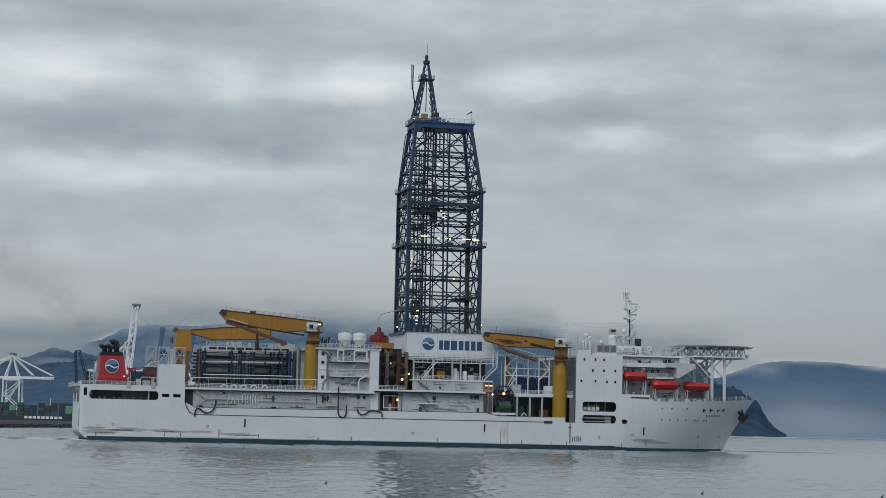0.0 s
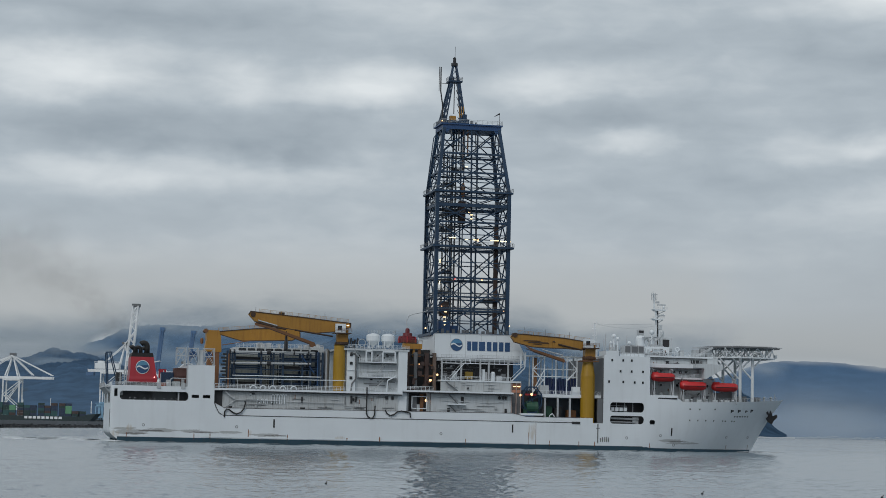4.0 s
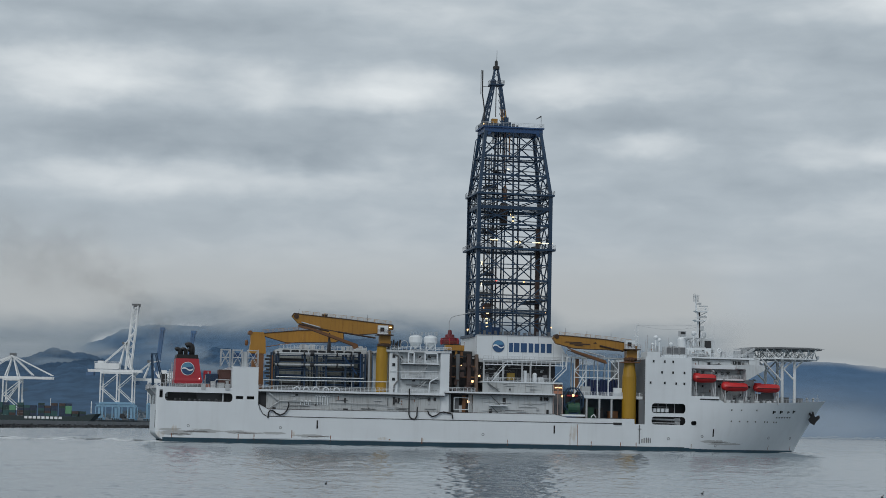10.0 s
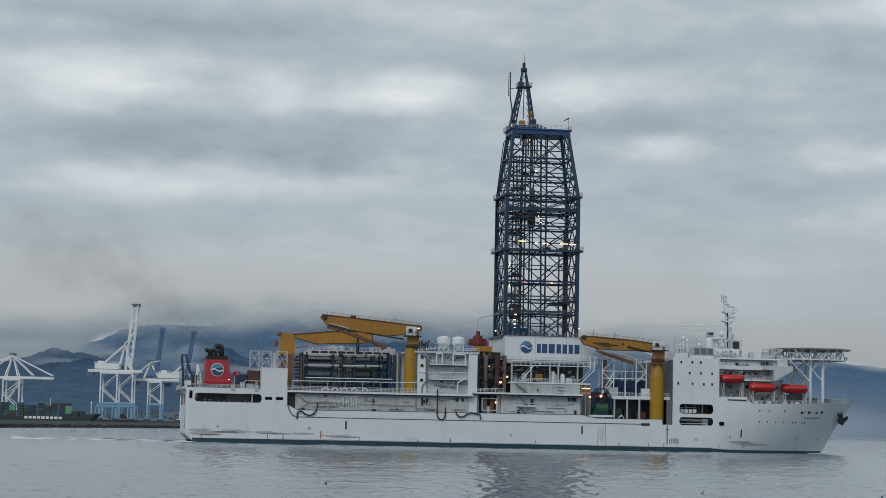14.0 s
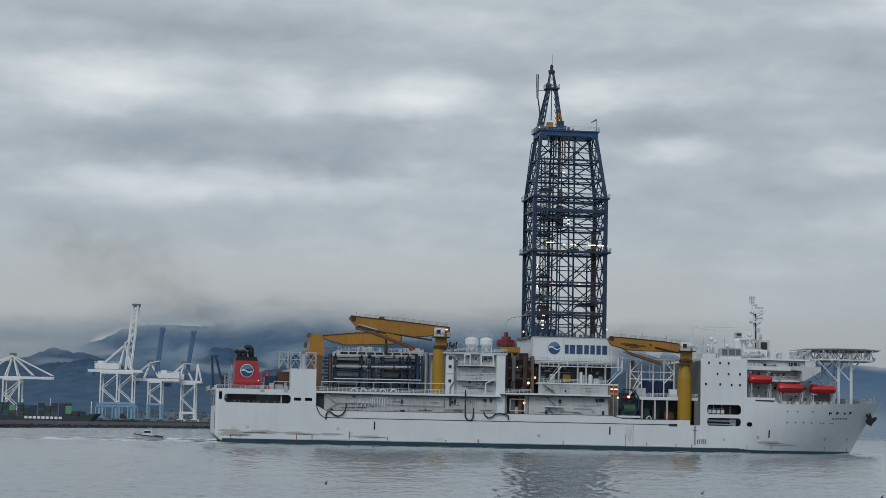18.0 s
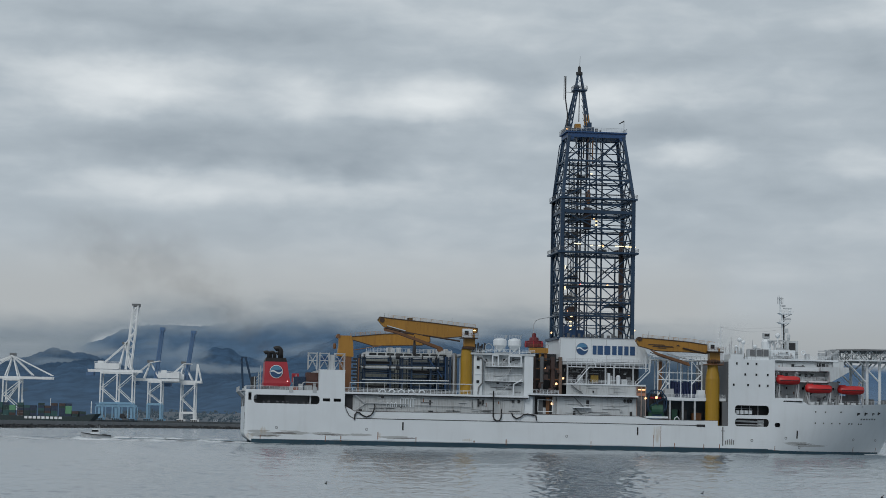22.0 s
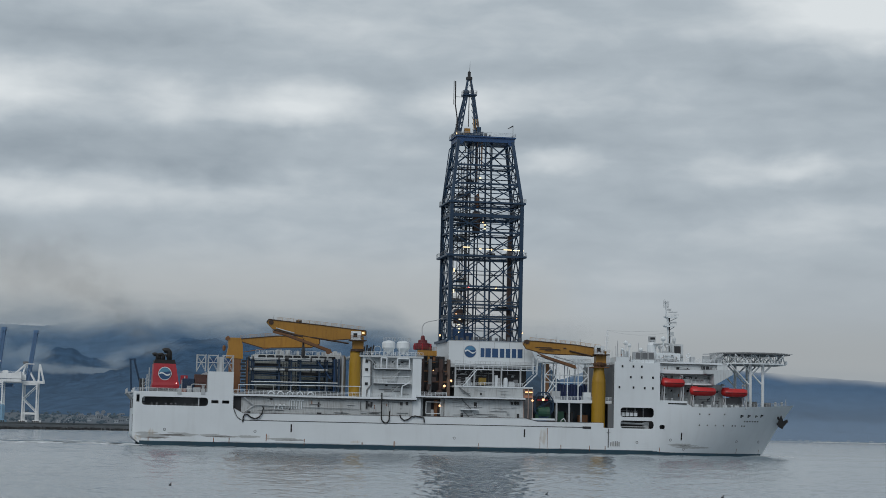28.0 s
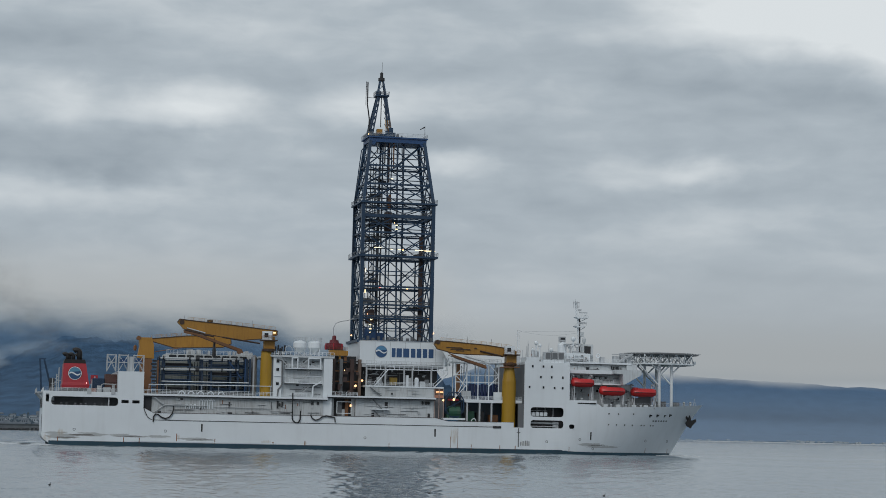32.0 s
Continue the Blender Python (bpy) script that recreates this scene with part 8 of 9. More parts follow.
part("lower_bulwark", box(B(), 56.7, 65.6, -18.9, -18.6, 15.7, 16.5), WHITE, acc)
bm = B()
for x, w, h in ((70, 1.6, 2.0), (74.4, 1.2, 2.6), (81.0, 1.5, 2.2), (84.2, 1.8, 2.6), (87.2, 1.0, 1.6), (91.6, 1.3, 1.4), (96.6, 0.9, 1.2)):
    box(bm, x - w, x + w, -11.0 if x < 86 else -6, -9.4 if x < 86 else -4, 14.2, 15.6 + h)
part("deck_machinery", bm, GREY, ship, "grey windlass and deck machinery on the forecastle")
bm = B()
for k, x in enumerate((67.0, 69.4, 72.0, 77.0, 79.6, 82.4, 86.2, 60.4, 62.2)):
    bz = 14.2 if x > 66 else 15.9
    lathe(bm, x, -13.6 + 0.4 * (k % 2) + max(0, (x - 78) * 0.25), [(0.35, bz), (0.35, bz + 1.0), (0.5, bz + 1.2), (0.3, bz + 1.5)], 8)
part("mushroom_vents", bm, WHITE, ship, "white mushroom ventilators")
rail("bow_rail", [(x, -breadth(x, hull_top(x)) + 0.25, hull_top(x) - 0.1) for x in (68, 74, 80, 86, 92, 97, 101, 104)], ship, GREYW, 1.1, 1.4, 0.05, label="thin grey bow rail")

# lifeboats on davits
def lifeboat(x0, x1, zb, y):
    prof = [(-0.5, 0.08, 0.45, 0.75), (-0.47, 0.45, 0.2, 0.92), (-0.36, 0.85, 0.04, 1.0), (0, 1.0, 0.0, 1.0), (0.36, 0.85, 0.04, 0.98), (0.47, 0.45, 0.2, 0.88), (0.5, 0.08, 0.45, 0.7)]
    L, Wd, Hh = x1 - x0, 1.5, 2.75
    cx = (x0 + x1) / 2
    bm = B()
    rings = []
    for u, w, lo, hi in prof:
        pts = [(0, lo), (0.62 * w, lo + 0.08), (w, 0.42), (w * 1.04, 0.5), (w * 0.98, 0.58), (0.75 * w, hi - 0.08), (0, hi)]
        pts = pts + [(-a, b) for a, b in pts[-2:0:-1]]
        rings.append([bm.verts.new((cx + u * L, y + a * Wd, zb + b * Hh)) for a, b in pts])
    for a, b in zip(rings, rings[1:]):
        k = len(a)
        for i in range(k):
            bm.faces.new((a[i], a[(i + 1) % k], b[(i + 1) % k], b[i]))
    bm.faces.new(rings[0][::-1])
    bm.faces.new(rings[-1])
    lb = part("lifeboat", bm, BOATRED, ship, "bright red enclosed lifeboat hanging on white davits", smooth=True)
    part("conning_cap", box(B(), cx - L * 0.44, cx - L * 0.22, y - 0.6, y + 0.6, zb + Hh * 0.9, zb + Hh * 1.08), BOATRED, lb)
    part("fender", tube(B(), (x0 + 0.8, y - 1.55, zb + 1.35), (x1 - 0.8, y - 1.55, zb + 1.35), 0.09, 6), DARK, lb)
    bm = B()
    for x in (x0 + 0.1 * L, x1 - 0.1 * L):
        beam(bm, (x, y + 1.9, 14.2), (x, y + 2.3, zb + 4.0), 0.4)
        beam(bm, (x, y + 2.3, zb + 4.0), (x, y - 0.2, zb + 3.6), 0.35)
        tube(bm, (x, y, zb + 2.6), (x, y, zb + 3.6), 0.06, 5)
        beam(bm, (x, y - 1.0, 14.5), (x, y + 1.9, zb + 1), 0.3)
        beam(bm, (x, y - 1.4, 14.3), (x, y - 1.0, zb + 0.2), 0.26)
    part("davit", bm, GREYW, lb, "white davit arms")


lifeboat(57.8, 65.4, 20.6, -16.6)
lifeboat(67.3, 75.9, 18.2, -15.8)
lifeboat(78.4, 87.0, 18.1, -13.6)

# helideck
hel = [(92.7 + 12.6 * math.cos(math.pi / 8 + k * math.pi / 4), 12.6 * math.sin(math.pi / 8 + k * math.pi / 4)) for k in range(8)]
bm = B()
lo = [bm.verts.new((x, y, 32.0)) for x, y in hel]
hi = [bm.verts.new((x, y, 32.45)) for x, y in hel]
bm.faces.new(lo[::-1])
bm.faces.new(hi)
for i in range(8):
    bm.faces.new((lo[i], lo[(i + 1) % 8], hi[(i + 1) % 8], hi[i]))
heli = part("helideck", bm, GREY, ship, "octagonal grey helideck on a white truss and posts")
net = [(92.7 + (x - 92.7) * 1.06, y * 1.07) for x, y in hel]
bm = B()
for i in range(8):
    for k in range(5):
        t0 = k / 5
        a = [hel[i][j] + (hel[(i + 1) % 8][j] - hel[i][j]) * t0 for j in (0, 1)]
        b = [net[i][j] + (net[(i + 1) % 8][j] - net[i][j]) * t0 for j in (0, 1)]
        tube(bm, (*a, 32.2), (*b, 32.5), 0.05, 4)
    tube(bm, (*net[i], 32.5), (*net[(i + 1) % 8], 32.5), 0.06, 4)
part("safety_net", bm, GREYW, heli)
ins = [(92.6 + (x - 92.7) * 0.88, y * 0.88) for x, y in hel]
bm = B()
for i in range(8):
    p, q = ins[i], ins[(i + 1) % 8]
    beam(bm, (*p, 29.0), (*q, 29.0), 0.4)
    for k in range(2):
        t0, t1 = k / 2, (k + 1) / 2
        a = [p[j] + (q[j] - p[j]) * t0 for j in (0, 1)]
        b = [p[j] + (q[j] - p[j]) * (t0 + t1) / 2 for j in (0, 1)]
        c = [p[j] + (q[j] - p[j]) * t1 for j in (0, 1)]
        beam(bm, (*a, 29.0), (*b, 32.0), 0.2)
        beam(bm, (*b, 32.0), (*c, 29.0), 0.2)
part("truss_ring", bm, WHITE, heli)
for y in (-9, -4.5, 0, 4.5, 9):
    bm = B()
    x0, x1 = 92.6 - 10.4 + abs(y) * 0.25, 92.6 + 10.4 - abs(y) * 0.25
    beam(bm, (x0, y, 29.0), (x1, y, 29.0), 0.35)
    for k in range(6):
        xa, xb = x0 + (x1 - x0) * k / 6, x0 + (x1 - x0) * (k + 1) / 6
        beam(bm, (xa, y, 29.0 if k % 2 else 32.0), (xb, y, 32.0 if k % 2 else 29.0), 0.2)
        beam(bm, (xa, y, 29), (xa, y, 32), 0.16)
    part("truss_girder", bm, WHITE if y in (-9, 9) else GREYW, heli)
for y in (-7.5, 7.5):
    for x, z in ((90.1, 14.2), (94.2, 14.2)):
        part("support_post", tube(B(), (x, y, z), (x, y, 29.0), 0.48, 10), WHITE, heli)
    for p, q in (((83.4, y, 28.6), (89.8, y, 22.2)), ((87.6, y, 28.8), (94.0, y, 22.4)), ((93.6, y, 28.6), (90.4, y, 25.6)), ((97.0, y, 28.6), (94.4, y, 26.0)), ((82.6, y, 28.8), (80.6, y * 1.4, 27))):
        part("support_brace", tube(B(), p, q, 0.26, 8), WHITE, heli)
for x in (82, 92):
    part("net_walkway", box(B(), x, x + 2.5, -13.2, -12.6, 30.4, 30.8), GREYW, heli)
part("stair", beam(B(), (75, -9, 28.9), (80.4, -9, 31.8), 0.6), GREYW, heli)
part("lamp_box", box(B(), 102.6, 103.4, -5, -4, 29.2, 30.2), WHITE, heli)

# masts, domes, aerials on the roof
mast = part("radar_mast", lathe(B(), 65.9, 0, [(0.75, 28.7), (0.6, 31.5)], 10), GREYW, ship, "white radar mast with platforms and aerials")
part("mast_pole", tube(B(), (65.5, 0, 31.0), (64.9, 0, 43.6), 0.62, 10, 0.5), WHITE, mast)
part("mast_cable_tray", box(B(), 65.0, 65.35, -0.72, -0.5, 31.5, 43.2), DARK, mast)
part("mast_pole", tube(B(), (64.3, 0, 43.4), (64.0, 0, 48.8), 0.32, 8, 0.2), WHITE, mast)
part("radar_arm", beam(B(), (65.0, -0.6, 41.4), (67.2, -0.9, 42.2), 0.4), WHITE, mast)
part("radar_head", lathe(B(), 67.0, -0.9, [(0.3, 44.0), (0.36, 44.4), (0.2, 44.8)], 8), WHITE, mast)
for z, x0, x1 in ((43.4, 63.6, 68.0), (40.5, 63.4, 67.2)):
    p_ = part("mast_platform", slab(B(), [(x0, z + 0.3), (x1, z + 0.3), (x1 - 0.5, z), (x0 + 0.9, z - 0.25)], -1.5, 1.5), WHITE, mast)
    rail("handrail", [(x0, -1.5, z + 0.3), (x1, -1.5, z + 0.3)], p_, HOUSE, 0.7, 1.4, 0.035)
    part("bracket", beam(B(), (64.8, -0.2, z - 1.5), (x1 - 0.3, -0.8, z), 0.2), HOUSE, mast)
bm = B()
beam(bm, (63.0, -0.6, 48.2), (65.0, -0.6, 48.4), 0.24)
for x, z in ((63.1, 48.9), (63.6, 49.3), (64.4, 48.8), (64.9, 48.2), (64.6, 47.2)):
    tube(bm, (x, -0.5, 46.5), (x, -0.5, z), 0.09, 4)
box(bm, 64.5, 65.6, -1.0, -0.4, 45.6, 46.2)
part("aerial", bm, GREYW, mast)
part("radar_bar", box(B(), 64.8, 67.6, -1.2, -0.8, 44.9, 45.3), HOUSE, mast)
part("radar_bar", box(B(), 65.0, 67.4, -1.2, -0.8, 41.6, 42.0), GREYW, mast)
bm = box(B(), 65.6, 69.3, -2.4, 2.4, 28.7, 34.8)
part("radar_house", bm, HOUSE, mast)
part("radar_screen", box(B(), 66.3, 68.4, -2.55, -2.4, 31.7, 34.2), DARK, mast, "dark louvred panel")
part("dome_pair", lathe(B(), 66.4, -1.6, [(0.3, 34.8), (0.6, 35.8), (0.6, 36.6), (0.2, 37.2)], 10), HOUSE, mast)
part("lookout", box(B(), 65.2, 66.4, -1.5, 0.5, 37.4, 38.8), HOUSE, mast)
for x, y, z, r in ((49.2, -6, 34.6, 0.7), (50.4, -6, 33.8, 0.6), (61.5, -6, 36.2, 0.8), (47.6, -8, 32.4, 0.45), (54.2, -6, 32.6, 0.6), (60.6, -5, 33.6, 0.55)):
    prof = [(0.32, 28.0), (0.22, z - r)] + [(max(0.05, r * math.sin(0.35 + a * 0.31)), z - r * math.cos(0.35 + a * 0.31)) for a in range(10)]
    part("satellite_dome", lathe(B(), x, y, prof, 14), WHITE, ship, "white satellite dome on a post", smooth=False)
fun2 = part("roof_casing", lathe(B(), 58.1, -5, [(0.7, 28.0), (0.7, 29.6), (1.45, 30.6), (1.45, 34.2), (1.1, 35.0), (0.4, 35.3)], 16), WHITE, ship, "white roof drum with a dark louvred head")
part("louvre", box(B(), 57.35, 58.85, -5.9, -5.8, 35.9, 36.6), DARK, fun2)
clutter(ship, 46.8, 66.0, 28.2, 31.0, -8.6, 46, 62, "vents, boxes and pipes on the deckhouse roof")
clutter(mast, 66.0, 69.2, 29.0, 31.4, -2.4, 10, 63)
part("casing_top", box(B(), 57.1, 59.1, -5.8, -4.2, 35.3, 36.9), GREYW, fun2)
bm = B()
for k in range(20):
    x = rr.uniform(44, 66)
    y = rr.uniform(-9, -2)
    w = rr.uniform(0.3, 1.1)
    box(bm, x - w, x + w, y, y + 1.2, 28.0, 29.4 + rr.uniform(0.3, 3.0))
for k in range(7):
    x = rr.uniform(44, 64)
    tube(bm, (x, -4, 28), (x + rr.uniform(-0.3, 0.3), -4, 32 + rr.uniform(0, 3.4)), 0.09, 5)
part("roof_gear", bm, GREYW, ship, "small white boxes and aerials on the deckhouse roof")
bm = B()
for x in (58.6, 60.4, 62.4):
    pipe(bm, [(x, -6, 31.5), (x + 0.4, -6, 33.5), (x + 1.6, -6, 34.6), (x + 2.0, -6, 33.4)], 0.25, 6)
tube(bm, (58, -7, 34.4), (65, -4, 34.8), 0.2, 6)
part("vent_cowls", bm, GREYW, ship, "bent grey vent cowls")
bm = B()
tube(bm, (44.6, 0, 28), (44.7, 0, 38.8), 0.22, 6, 0.14)
for z in (33, 35, 37):
    tube(bm, (44.0, 0, z), (45.4, 0, z), 0.07, 4)
tube(bm, (45.3, 0, 30), (45.3, 0, 39.6), 0.05, 4)
aer = part("aerial_pole", bm, WHITE, ship, "white lattice aerial pole with wires to the mast")
bm = B()
for dz in (0, 0.9):
    pts = [(44.8 + 20.6 * t, 0, 38.6 - dz * 0.6 * t - 1.0 * math.sin(math.pi * t) * (0.25 + dz) + 0.6 * t) for t in [i / 8 for i in range(9)]]
    pipe(bm, pts, 0.03, 3)
part("aerial_wire", bm, GREYW, aer)
bm = hoop(69.2, -8, 31.0, 0.6, 0.16)
part("ring_buoy", bm, WHITE, ship, "white ring buoy on the bridge roof")
bm = B()
for x, h, w in ((70.8, 2.0, 0.6), (75.4, 2.4, 0.9), (77.6, 3.0, 0.7), (79.6, 2.2, 0.8)):
    box(bm, x - w, x + w, -8, -6, 28.7, 28.7 + h)
beam(bm, (74.0, -8, 31.6), (80.0, -8, 31.8), 0.3)
part("bridge_roof_gear", bm, GREYW, ship, "small gear on the bridge roof")

# ---- after deck: funnel, containers, trestles, stern frame ----
bm = B()
fr = [(-98.7, -91.3, -6.5, 6.5, 15.2), (-98.7, -90.4, -6.5, 6.5, 17.6), (-98.5, -90.7, -6.3, 6.3, 18.4), (-98.3, -91.7, -5.6, 5.6, 24.1)]
rings = [[bm.verts.new(p) for p in ((a, c, z), (b, c, z), (b, d, z), (a, d, z))] for a, b, c, d, z in fr]
for a, b in zip(rings, rings[1:]):
    for i in range(4):
        bm.faces.new((a[i], a[(i + 1) % 4], b[(i + 1) % 4], b[i]))
bm.faces.new(rings[-1])
fun = part("funnel", bm, RED, ship, "red funnel with a round blue badge and black exhausts")
part("funnel_cap", slab(B(), [(-98.3, 24.1), (-91.7, 24.1), (-92.0, 25.3), (-98.0, 25.3)], -5.5, 5.5), BLACK, fun)
for x, y in ((-97.2, -3.5), (-95.4, -3.0), (-93.6, -3.8), (-93.2, 2), (-96.4, 2.5)):
    r = 0.8 if x == -93.6 else 0.58
    zt = 27.2 if x == -93.6 else 26.2
    bend = [(x - r * 1.3 + r * 1.3 * math.cos(radians(20 * k_)), y, zt + r * 1.3 * math.sin(radians(20 * k_))) for k_ in range(8)]
    part("exhaust", swept(B(), [(x, y, 24.8)] + bend, r), BLACK, fun, "black soot-covered exhaust pipe", smooth=True)
part("badge_plate", disc(-94.9, 21.1, 2.0, -6.25), WHITE, fun)
part("badge_field", disc(-94.9, 21.1, 1.8, -6.32), LOGOBLUE, fun)
part("badge_sky", slab(B(), [(-94.9 + 1.7 * math.cos(a), 21.1 + 1.7 * math.sin(a)) for a in [0.4 + (math.pi - 0.6) * i / 12 for i in range(13)]], -6.36, -6.32), paint("badge_teal", (0.1, 0.28, 0.42), 0.45, dirt=0.1), fun)
wv = [(-94.9 + 1.75 * (-0.95 + 0.17 * i), 21.1 + 1.75 * (0.05 + 0.2 * math.sin(0.3 + i * 0.55))) for i in range(12)]
part("badge_wave", slab(B(), wv + [(x, z - 0.45) for x, z in wv[::-1]], -6.42, -6.36), WHITE, fun)
part("side_lamp", lathe(B(), -91.4, -6.8, [(0.08, 18.05), (0.17, 18.2), (0.08, 18.4)], 8), glow("pink_lamp", (1.0, 0.45, 0.45), 2.2), fun, "small lit lamp")
part("base_casing", box(B(), -99, -89.6, -8.0, 8.0, 15.2, 16.6), GREY, fun)
bm = B()
for x, h in ((-100.4, 5.4), (-101.6, 4.2), (-99.8, 7.4), (-90.0, 4.0), (-89.2, 5.0)):
    tube(bm, (x, -12, 15.2), (x, -12, 15.2 + h), 0.16, 5)
    beam(bm, (x - 0.5, -12, 16.4 + h * 0.3), (x + 0.6, -12, 16.4 + h * 0.3), 0.14)
for k in range(4):
    beam(bm, (-101.6 + 0.2 * k, -12, 16 + k), (-99.8, -12, 17.2 + k), 0.12)
part("ladder_mast", bm, GREYW, ship, "white ladder masts beside the funnel")
part("red_gear", box(B(), -90.2, -88.2, -9, -6, 18.0, 20.6), RED, ship, "small red deck gear")
c1 = part("container", box(B(), -89.9, -86.4, -13, -7, 15.2, 19.6), paint("container_navy", (0.02, 0.045, 0.1), 0.5), ship, "dark navy freight container on the after deck")
c2 = part("container", box(B(), -86.2, -80.2, -13.5, -7.5, 15.2, 20.9), paint("container_maroon", (0.1, 0.045, 0.035), 0.5), ship, "maroon freight container on the after deck")
bm = B()
for k in range(16):
    box(bm, -86.0 + 0.36 * k, -85.85 + 0.36 * k, -13.58, -13.5, 15.4, 20.7)
box(bm, -85.4, -82.9, -13.7, -13.55, 18.5, 19.9)
part("corrugation", bm, paint("container_rust", (0.11, 0.05, 0.042), 0.6), c2)
bm = B()
for k in range(10):
    box(bm, -89.8 + 0.35 * k, -89.65 + 0.35 * k, -13.08, -13.0, 15.4, 19.4)
part("corrugation", bm, NAVY, c1)
bm = B()
for x0, x1, z1 in ((-88.6, -87.4, 17.4), (-86.8, -84.6, 17.0), (-84.2, -83.4, 17.6)):
    box(bm, x0, x1, -15, -14, 15.2, z1)
pipe(bm, [(-87.4, -16, 15.3), (-87.4, -16, 17.6), (-86.9, -16, 17.9), (-83.0, -16, 17.8)], 0.14, 6)
lathe(bm, -88.0, -15.6, [(0.6, 15.2), (0.6, 16.4), (0.2, 16.7)], 8)
part("deck_winch", bm, GREYW, ship, "pale deck winches and pipes")
part("deck_chest", box(B(), -91.2, -88.8, -15.6, -14.4, 15.2, 16.5), paint("brick_red", (0.3, 0.1, 0.06), 0.6), ship, "brick-red deck chest")
rail("poop_rail", [(-104.2, -18.7, 15.5), (-99, -18.7, 15.5), (-83, -18.7, 15.5)], ship, WHITE, 1.0, 1.6, 0.05, label="white poop rail")
rail("stern_rail", [(-104.2, -18.5, 15.5), (-104.2, 18.5, 15.5)], ship, WHITE, 1.0, 1.6, 0.05, label="white stern rail")
for x in (-91.0, -84.0):
    part("deck_light", box(B(), x - 0.6, x + 0.6, -19.2, -18.8, 14.8, 16.4), GREYW, ship, "grey lamp bracket")
tw = part("after_tower", box(B(), -82.7, -75.1, -18.95, 18.95, 15.2, 21.6), WHITE, ship, "plain white after deckhouse tower")
part("tower_top", box(B(), -82.8, -75.0, -19.0, 19.0, 21.6, 21.75), WHITE, tw)


def trestle(x0, x1, name_label):
    """A braced white steel trestle."""
    bm = B()
    for y in (-17.8, -14.6):
        for x in (x0, x1):
            beam(bm, (x, y, 21.7), (x, y, 26.8), 0.2)
        beam(bm, (x0, y, 26.6), (x1, y, 26.6), 0.18)
        beam(bm, (x0, y, 24.4), (x1, y, 24.4), 0.2)
        xm = (x0 + x1) / 2
        for a, b, c, d in ((x0, 26.6, xm, 24.4), (x1, 26.6, xm, 24.4), (x0, 21.8, xm, 24.4), (x1, 21.8, xm, 24.4)):
            beam(bm, (a, y, b), (c, y, d), 0.13)
    for x in (x0, x1):
        beam(bm, (x, -17.8, 26.6), (x, -14.6, 26.6), 0.2)
    return part("trestle", bm, GREYW, ship, name_label)


trestle(-86.0, -83.4, "white braced trestle on the after deck")
trestle(-82.6, -79.8, "white braced trestle on the tower")
trestle(-78.2, -75.2, "white braced trestle on the tower")
bm = box(B(), -79.6, -78.4, -17.4, -15, 21.7, 26.2)
part("tank_panel", bm, GREYW, ship, "pale panel between the trestles")
part("blue_drum", tube(B(), (-81.2, -16.6, 24.8), (-81.2, -15.4, 24.8), 1.0, 10), BLUE, ship, "blue cable drum in the trestle")
part("blue_drum", tube(B(), (-76.7, -16.6, 24.8), (-76.7, -15.4, 24.8), 0.9, 10), BLUE, ship, "blue cable drum in the trestle")
frame_bm = B()
for y in (-4, 4):
    beam(frame_bm, (-104.6, y, 16), (-105.2, y, 25.2), 0.36)
    beam(frame_bm, (-101.6, y, 16.4), (-104.0, y, 25.2), 0.32)
beam(frame_bm, (-105.4, -4, 25.2), (-105.0, 4, 25.2), 0.4)
beam(frame_bm, (-105.6, -4, 25.2), (-103.6, -4, 25.3), 0.35)
part("stern_frame", frame_bm, NAVY, ship, "dark blue stern A-frame")
part("stern_winch", box(B(), -102.4, -100.8, -6, -2, 15.2, 19.4), DARK, ship, "dark stern winch")
bm = B()
box(bm, -106.2, -104.4, -15, 15, 14.9, 15.2)
for k in range(8):
    beam(bm, (-104.4, -15 + 4.2 * k, 13.2), (-106.0, -15 + 4.2 * k, 15), 0.2)
part("stern_gallery", bm, GREYW, ship, "narrow gallery over the transom")
rail("gallery_rail", [(-106.1, -15, 15.2), (-106.1, 15, 15.2)], ship, GREYW, 1.1, 1.5, 0.06, label="rail of the stern gallery")
bm = B()
for y, z0, z1, w in ((-16.4, 3.6, 8.6, 0.8), (-12, 10.5, 13.8, 2.2), (-6, 10.5, 13.8, 2.0), (6, 10.5, 13.8, 2.0), (12, 10.5, 13.8, 2.2)):
    box(bm, -104.5, -104.42, y - w / 2, y + w / 2, z0, z1)
part("transom_opening", bm, DARK, hull, "dark openings in the transom")
# gear seen in the long stern opening
inner = part("mooring_space", box(B(), -103.9, -76, -13.0, -12.6, 10.9, 14.8), GREY, ship, "shaded mooring deck behind the stern opening")
part("space_floor", box(B(), -104, -76, -18.6, -12.8, 10.9, 11.2), DARK, inner)
part("space_roof", box(B(), -104, -76, -18.6, -12.8, 14.3, 14.6), GREYW, inner)
bm = B()
rr3 = random.Random(21)
for k in range(9):
    x = -101.0 + 1.95 * k + rr3.uniform(-0.6, 0.6)
    lathe(bm, x, -17.2, [(0.3, 11.2), (0.3, 11.7), (0.42, 11.85), (0.3, 12.0 + 0.2 * rr3.random())], 8)
box(bm, -92.6, -85.6, -15, -14.6, 11.2, 13.9)
part("bollards", bm, GREY, inner, "bollards and fairleads")
part("post", box(B(), -85.4, -85.0, -18.3, -17.9, 11.2, 14.3), GREYW, inner)
part("post", box(B(), -101.6, -101.0, -16, -15.6, 12.6, 13.8), WHITE, inner)


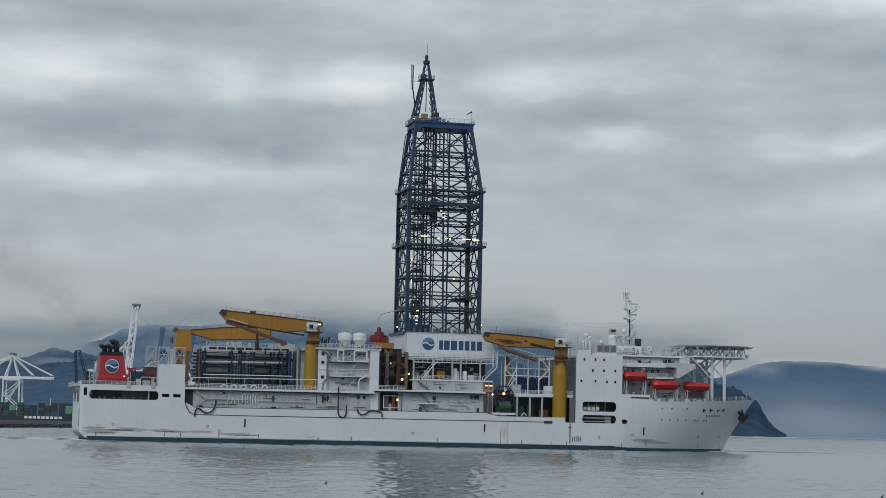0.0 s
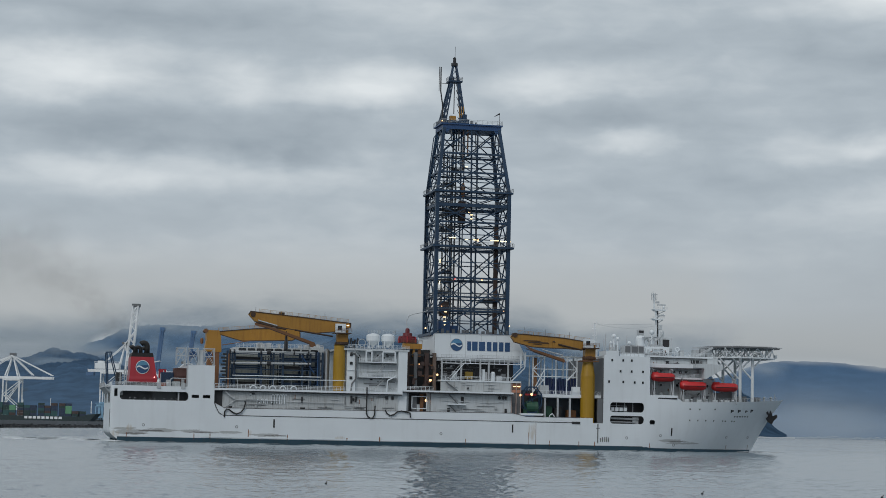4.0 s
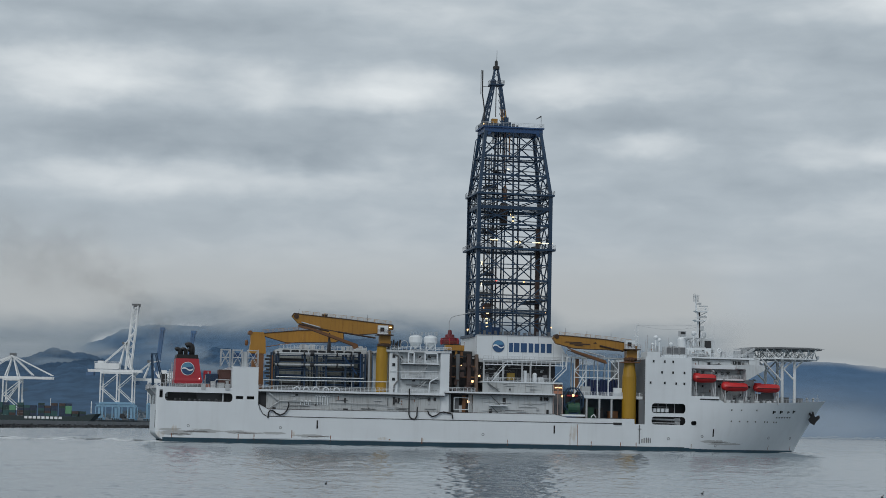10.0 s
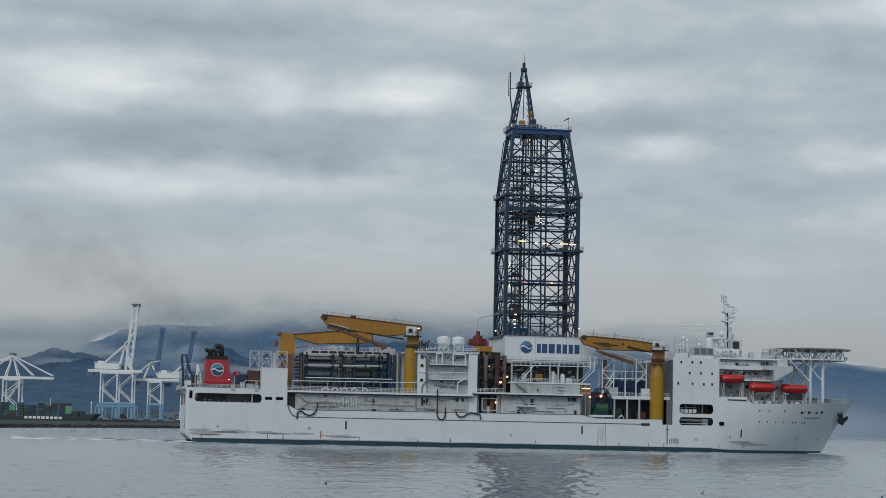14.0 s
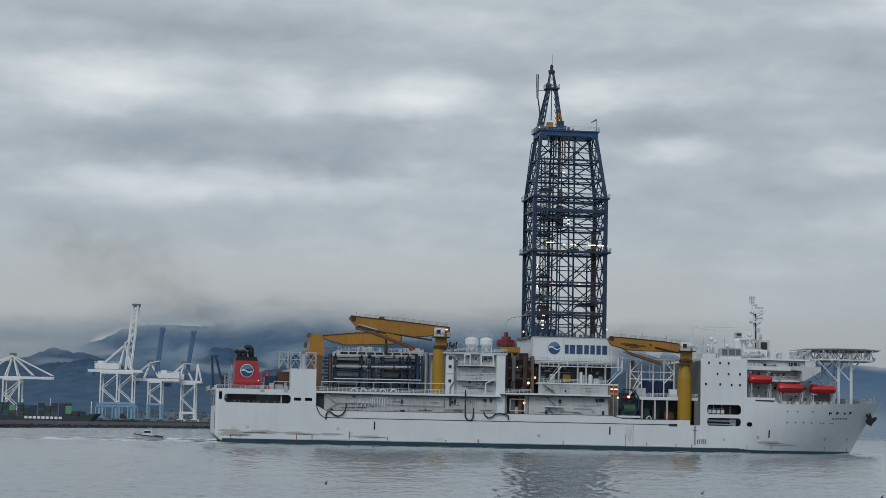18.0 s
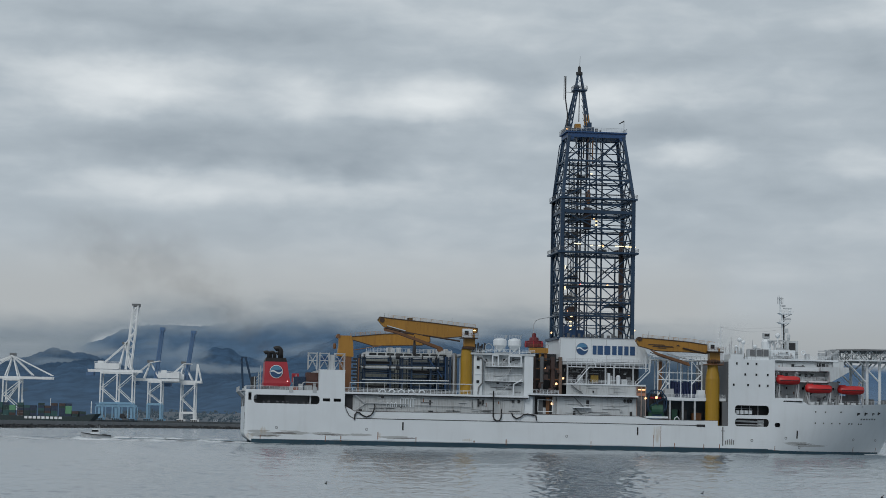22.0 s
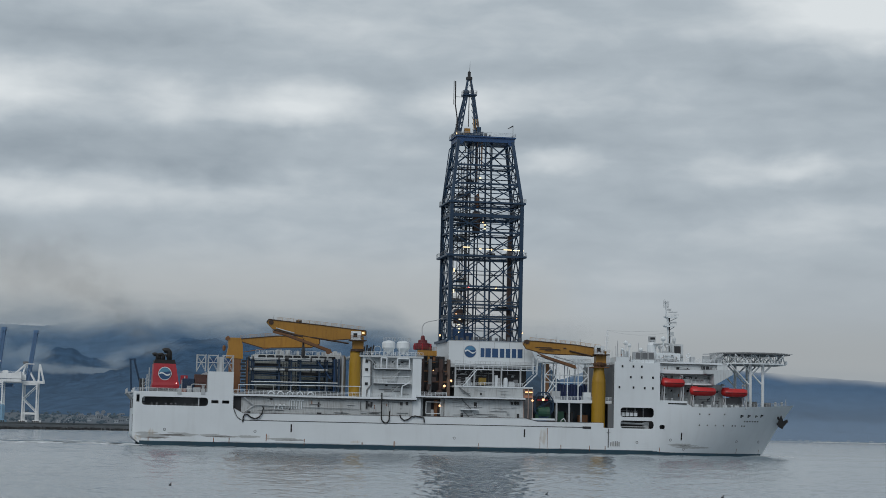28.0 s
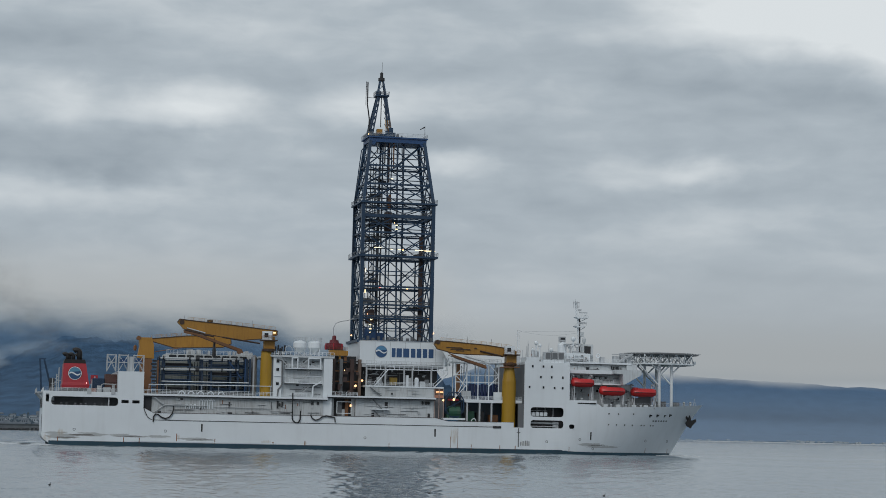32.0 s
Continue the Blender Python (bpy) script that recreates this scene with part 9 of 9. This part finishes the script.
# ---- marks and fittings on the hull ----
def plate(x0, x1, z0, z1, out=0.06, thick=0.05, side=-1):
    """A thin plate that lies on the hull's side."""
    bm = B()
    a = [bm.verts.new((x, side * (breadth(x, z) + out), z)) for x, z in ((x0, z0), (x1, z0), (x1, z1), (x0, z1))]
    b = [bm.verts.new((x, side * (breadth(x, z) + out - thick), z)) for x, z in ((x0, z0), (x1, z0), (x1, z1), (x0, z1))]
    bm.faces.new(a)
    for i in range(4):
        bm.faces.new((a[i], a[(i + 1) % 4], b[(i + 1) % 4], b[i]))
    return bm


for x in (-57.5, 13.9, 64.1):
    part("hull_slot", plate(x - 0.22, x + 0.22, 4.25, 6.65), BLACK, hull, "narrow black slot")
for x, z in ((-95.0, 4.3), (-68.3, 4.3), (-7.9, 3.5), (60.4, 4.3), (84.7, 4.2), (94.1, 4.2), (49.5, 3.4), (65.1, 1.5)):
    bm = B()
    for i in range(12):
        a0, a1 = i * math.pi / 6, (i + 1) * math.pi / 6
        p = [(x + r * math.cos(a_), z + r * math.sin(a_)) for r, a_ in ((0.42, a0), (0.42, a1), (0.28, a1), (0.28, a0))]
        bm.faces.new([bm.verts.new((q[0], -breadth(*q) - 0.05, q[1])) for q in p])
    part("thruster_mark", bm, GREY, hull, "round grey thruster mark")
for x, z in ((69.9, 12.5), (73.2, 12.5), (78.6, 12.6), (70.0, 9.1), (72.8, 9.1), (75.7, 9.1), (78.6, 9.1), (82.0, 9.1), (83.1, 9.1), (85.7, 9.1), (86.7, 9.1)):
    part("porthole", plate(x - 0.2, x + 0.2, z - 0.2, z + 0.2), BLACK, hull, "small dark porthole")
for x, w, z0, z1 in ((84.6, 1.1, 11.7, 12.6), (87.4, 1.1, 11.8, 12.7), (90.5, 1.0, 11.9, 12.6), (92.7, 1.1, 12.0, 12.9)):
    part("name_bar", plate(x, x + w * 0.45, z0, z1), BLACK, hull, "black lettering bar")
    part("name_bar", plate(x + w * 0.5, x + w, z0 + 0.35, z1 - 0.1), BLACK, hull)
for k in range(6):
    part("name_bar", plate(86.2 + 1.08 * k, 86.8 + 1.08 * k, 10.35 + 0.02 * k, 10.8 + 0.02 * k), GREY, hull)
for x, w, z0, z1 in ((-99.7, 0.12, 0.4, 2.1), (-80.5, 0.14, 0.4, 2.2), (-75.9, 0.16, 0.5, 2.2), (-53.5, 0.14, 0.4, 2.3), (-26.3, 0.16, 0.4, 2.2), (-0.4, 0.12, 0.4, 2.1), (18.8, 0.08, 0.6, 4.4), (21.1, 0.08, 0.6, 7.2), (25.4, 0.14, 0.4, 2.1),
                     (34.5, 0.12, 0.4, 2.0), (39.4, 0.14, 0.4, 2.0), (56.9, 0.1, 0.4, 1.9), (85.3, 0.08, 0.4, 1.9), (94.9, 0.08, 0.4, 1.8), (-64.9, 0.14, 1.4, 3.6), (-36.0, 0.3, 1.0, 1.6)):
    part("rust_streak", plate(x - w * 0.8, x + w * 0.8, z0, z1, 0.03, 0.03), RUST, hull, "vertical rust streak")
for x0, x1, z in ((-78.5, -60.0, 1.25), (-60, -29, 1.2), (-25, 17, 1.2), (23, 31.5, 1.2)):
    part("belting", plate(x0, x1, z - 0.1, z + 0.1, 0.12, 0.12), WHITE, hull, "thin belting bar")
for k, (x, h) in enumerate(((41.2, 1.2), (41.9, 1.5), (42.6, 1.6), (43.2, 1.6), (43.8, 1.4))):
    part("draft_bar", plate(x - 0.14, x + 0.14, 2.0, 2.0 + h), GREY, hull, "draught mark bar")
part("draft_ladder", plate(40.2, 40.55, 1.6, 7.4), GREY, hull, "draught scale")
part("draft_ladder", plate(39.8, 41.0, 6.0, 6.2), GREY, hull)
bm = slab(B(), [(100.4, 10.2), (101.0, 9.2), (102.2, 8.6), (102.6, 9.4), (104.0, 10.8), (103.8, 11.6), (102.4, 11.0), (101.8, 12.8), (101.2, 11.2)], -4.2, -3.4)
anchor = part("anchor", bm, BLACK, ship, "black stockless anchor hanging at the bow")
part("shank", beam(B(), (102.2, -3.6, 10.2), (100.6, -3.6, 12.4), 0.6), BLACK, anchor)
bm = B()
for x, y in ((103, -1), (101.6, 1)):
    lathe(bm, x, y, [(0.3, 15.4), (0.3, 16.6), (0.5, 16.8), (0.2, 17.2)], 8)
tube(bm, (104.6, 0, 15.8), (104.8, 0, 18.2), 0.07, 4)
part("bow_gear", bm, GREYW, ship, "small fittings and jackstaff at the bow")


def fillets(x0, x1, z0, z1, r, parent):
    """Rounded corners of an opening in the side."""
    for cx, cz, sx, sz in ((x0, z0, 1, 1), (x1, z0, -1, 1), (x1, z1, -1, -1), (x0, z1, 1, -1)):
        arc = [(cx + sx * (r - r * math.sin(a)), cz + sz * (r - r * math.cos(a))) for a in [math.pi / 2 * i / 6 for i in range(7)]]
        part("corner_plate", slab(B(), [(cx, cz)] + arc, -19.0, -18.8), WHITE, parent)


fillets(-101.9, -82.5, 11.4, 13.9, 0.9, hull)
fillets(44.2, 54.8, 11.1, 14.0, 0.9, hull)
fillets(44.2, 54.8, 7.6, 10.0, 0.9, hull)
fillets(56.7, 58.4, 7.6, 8.9, 0.5, hull)


SHIP_ROWS = [(0, pose(-4.55, 596.31, 0, 0, 0, 13.69)), (8, pose(12.82, 601.77, 0, 0, 0, 11.47)), (16, pose(30.38, 606.54, 0, 0, 0, 9.25)),
             (24, pose(48.13, 610.64, 0, 0, 0, 7.02)), (32, pose(66.03, 614.04, 0, 0, 0, 4.8))]


def motions():
    for moved in (ship, wake, wake2, bow, side_foam, smoke):
        walk(moved, SHIP_ROWS)
    walk(cloud_shell, [(0, pose(0, 0, 8)), (32, pose(0, 0, -46, 0, 0, -3.1))])
    walk(boat, [(0, pose(-21, 652, 0)), (19, pose(-101, 652, 0)), (23, pose(-118.5, 653, 0)), (32, pose(-158, 655, 0))])
    walk(water, [(0, pose(0, 0, SEA)), (32, pose(7, -4, SEA))])


motions()
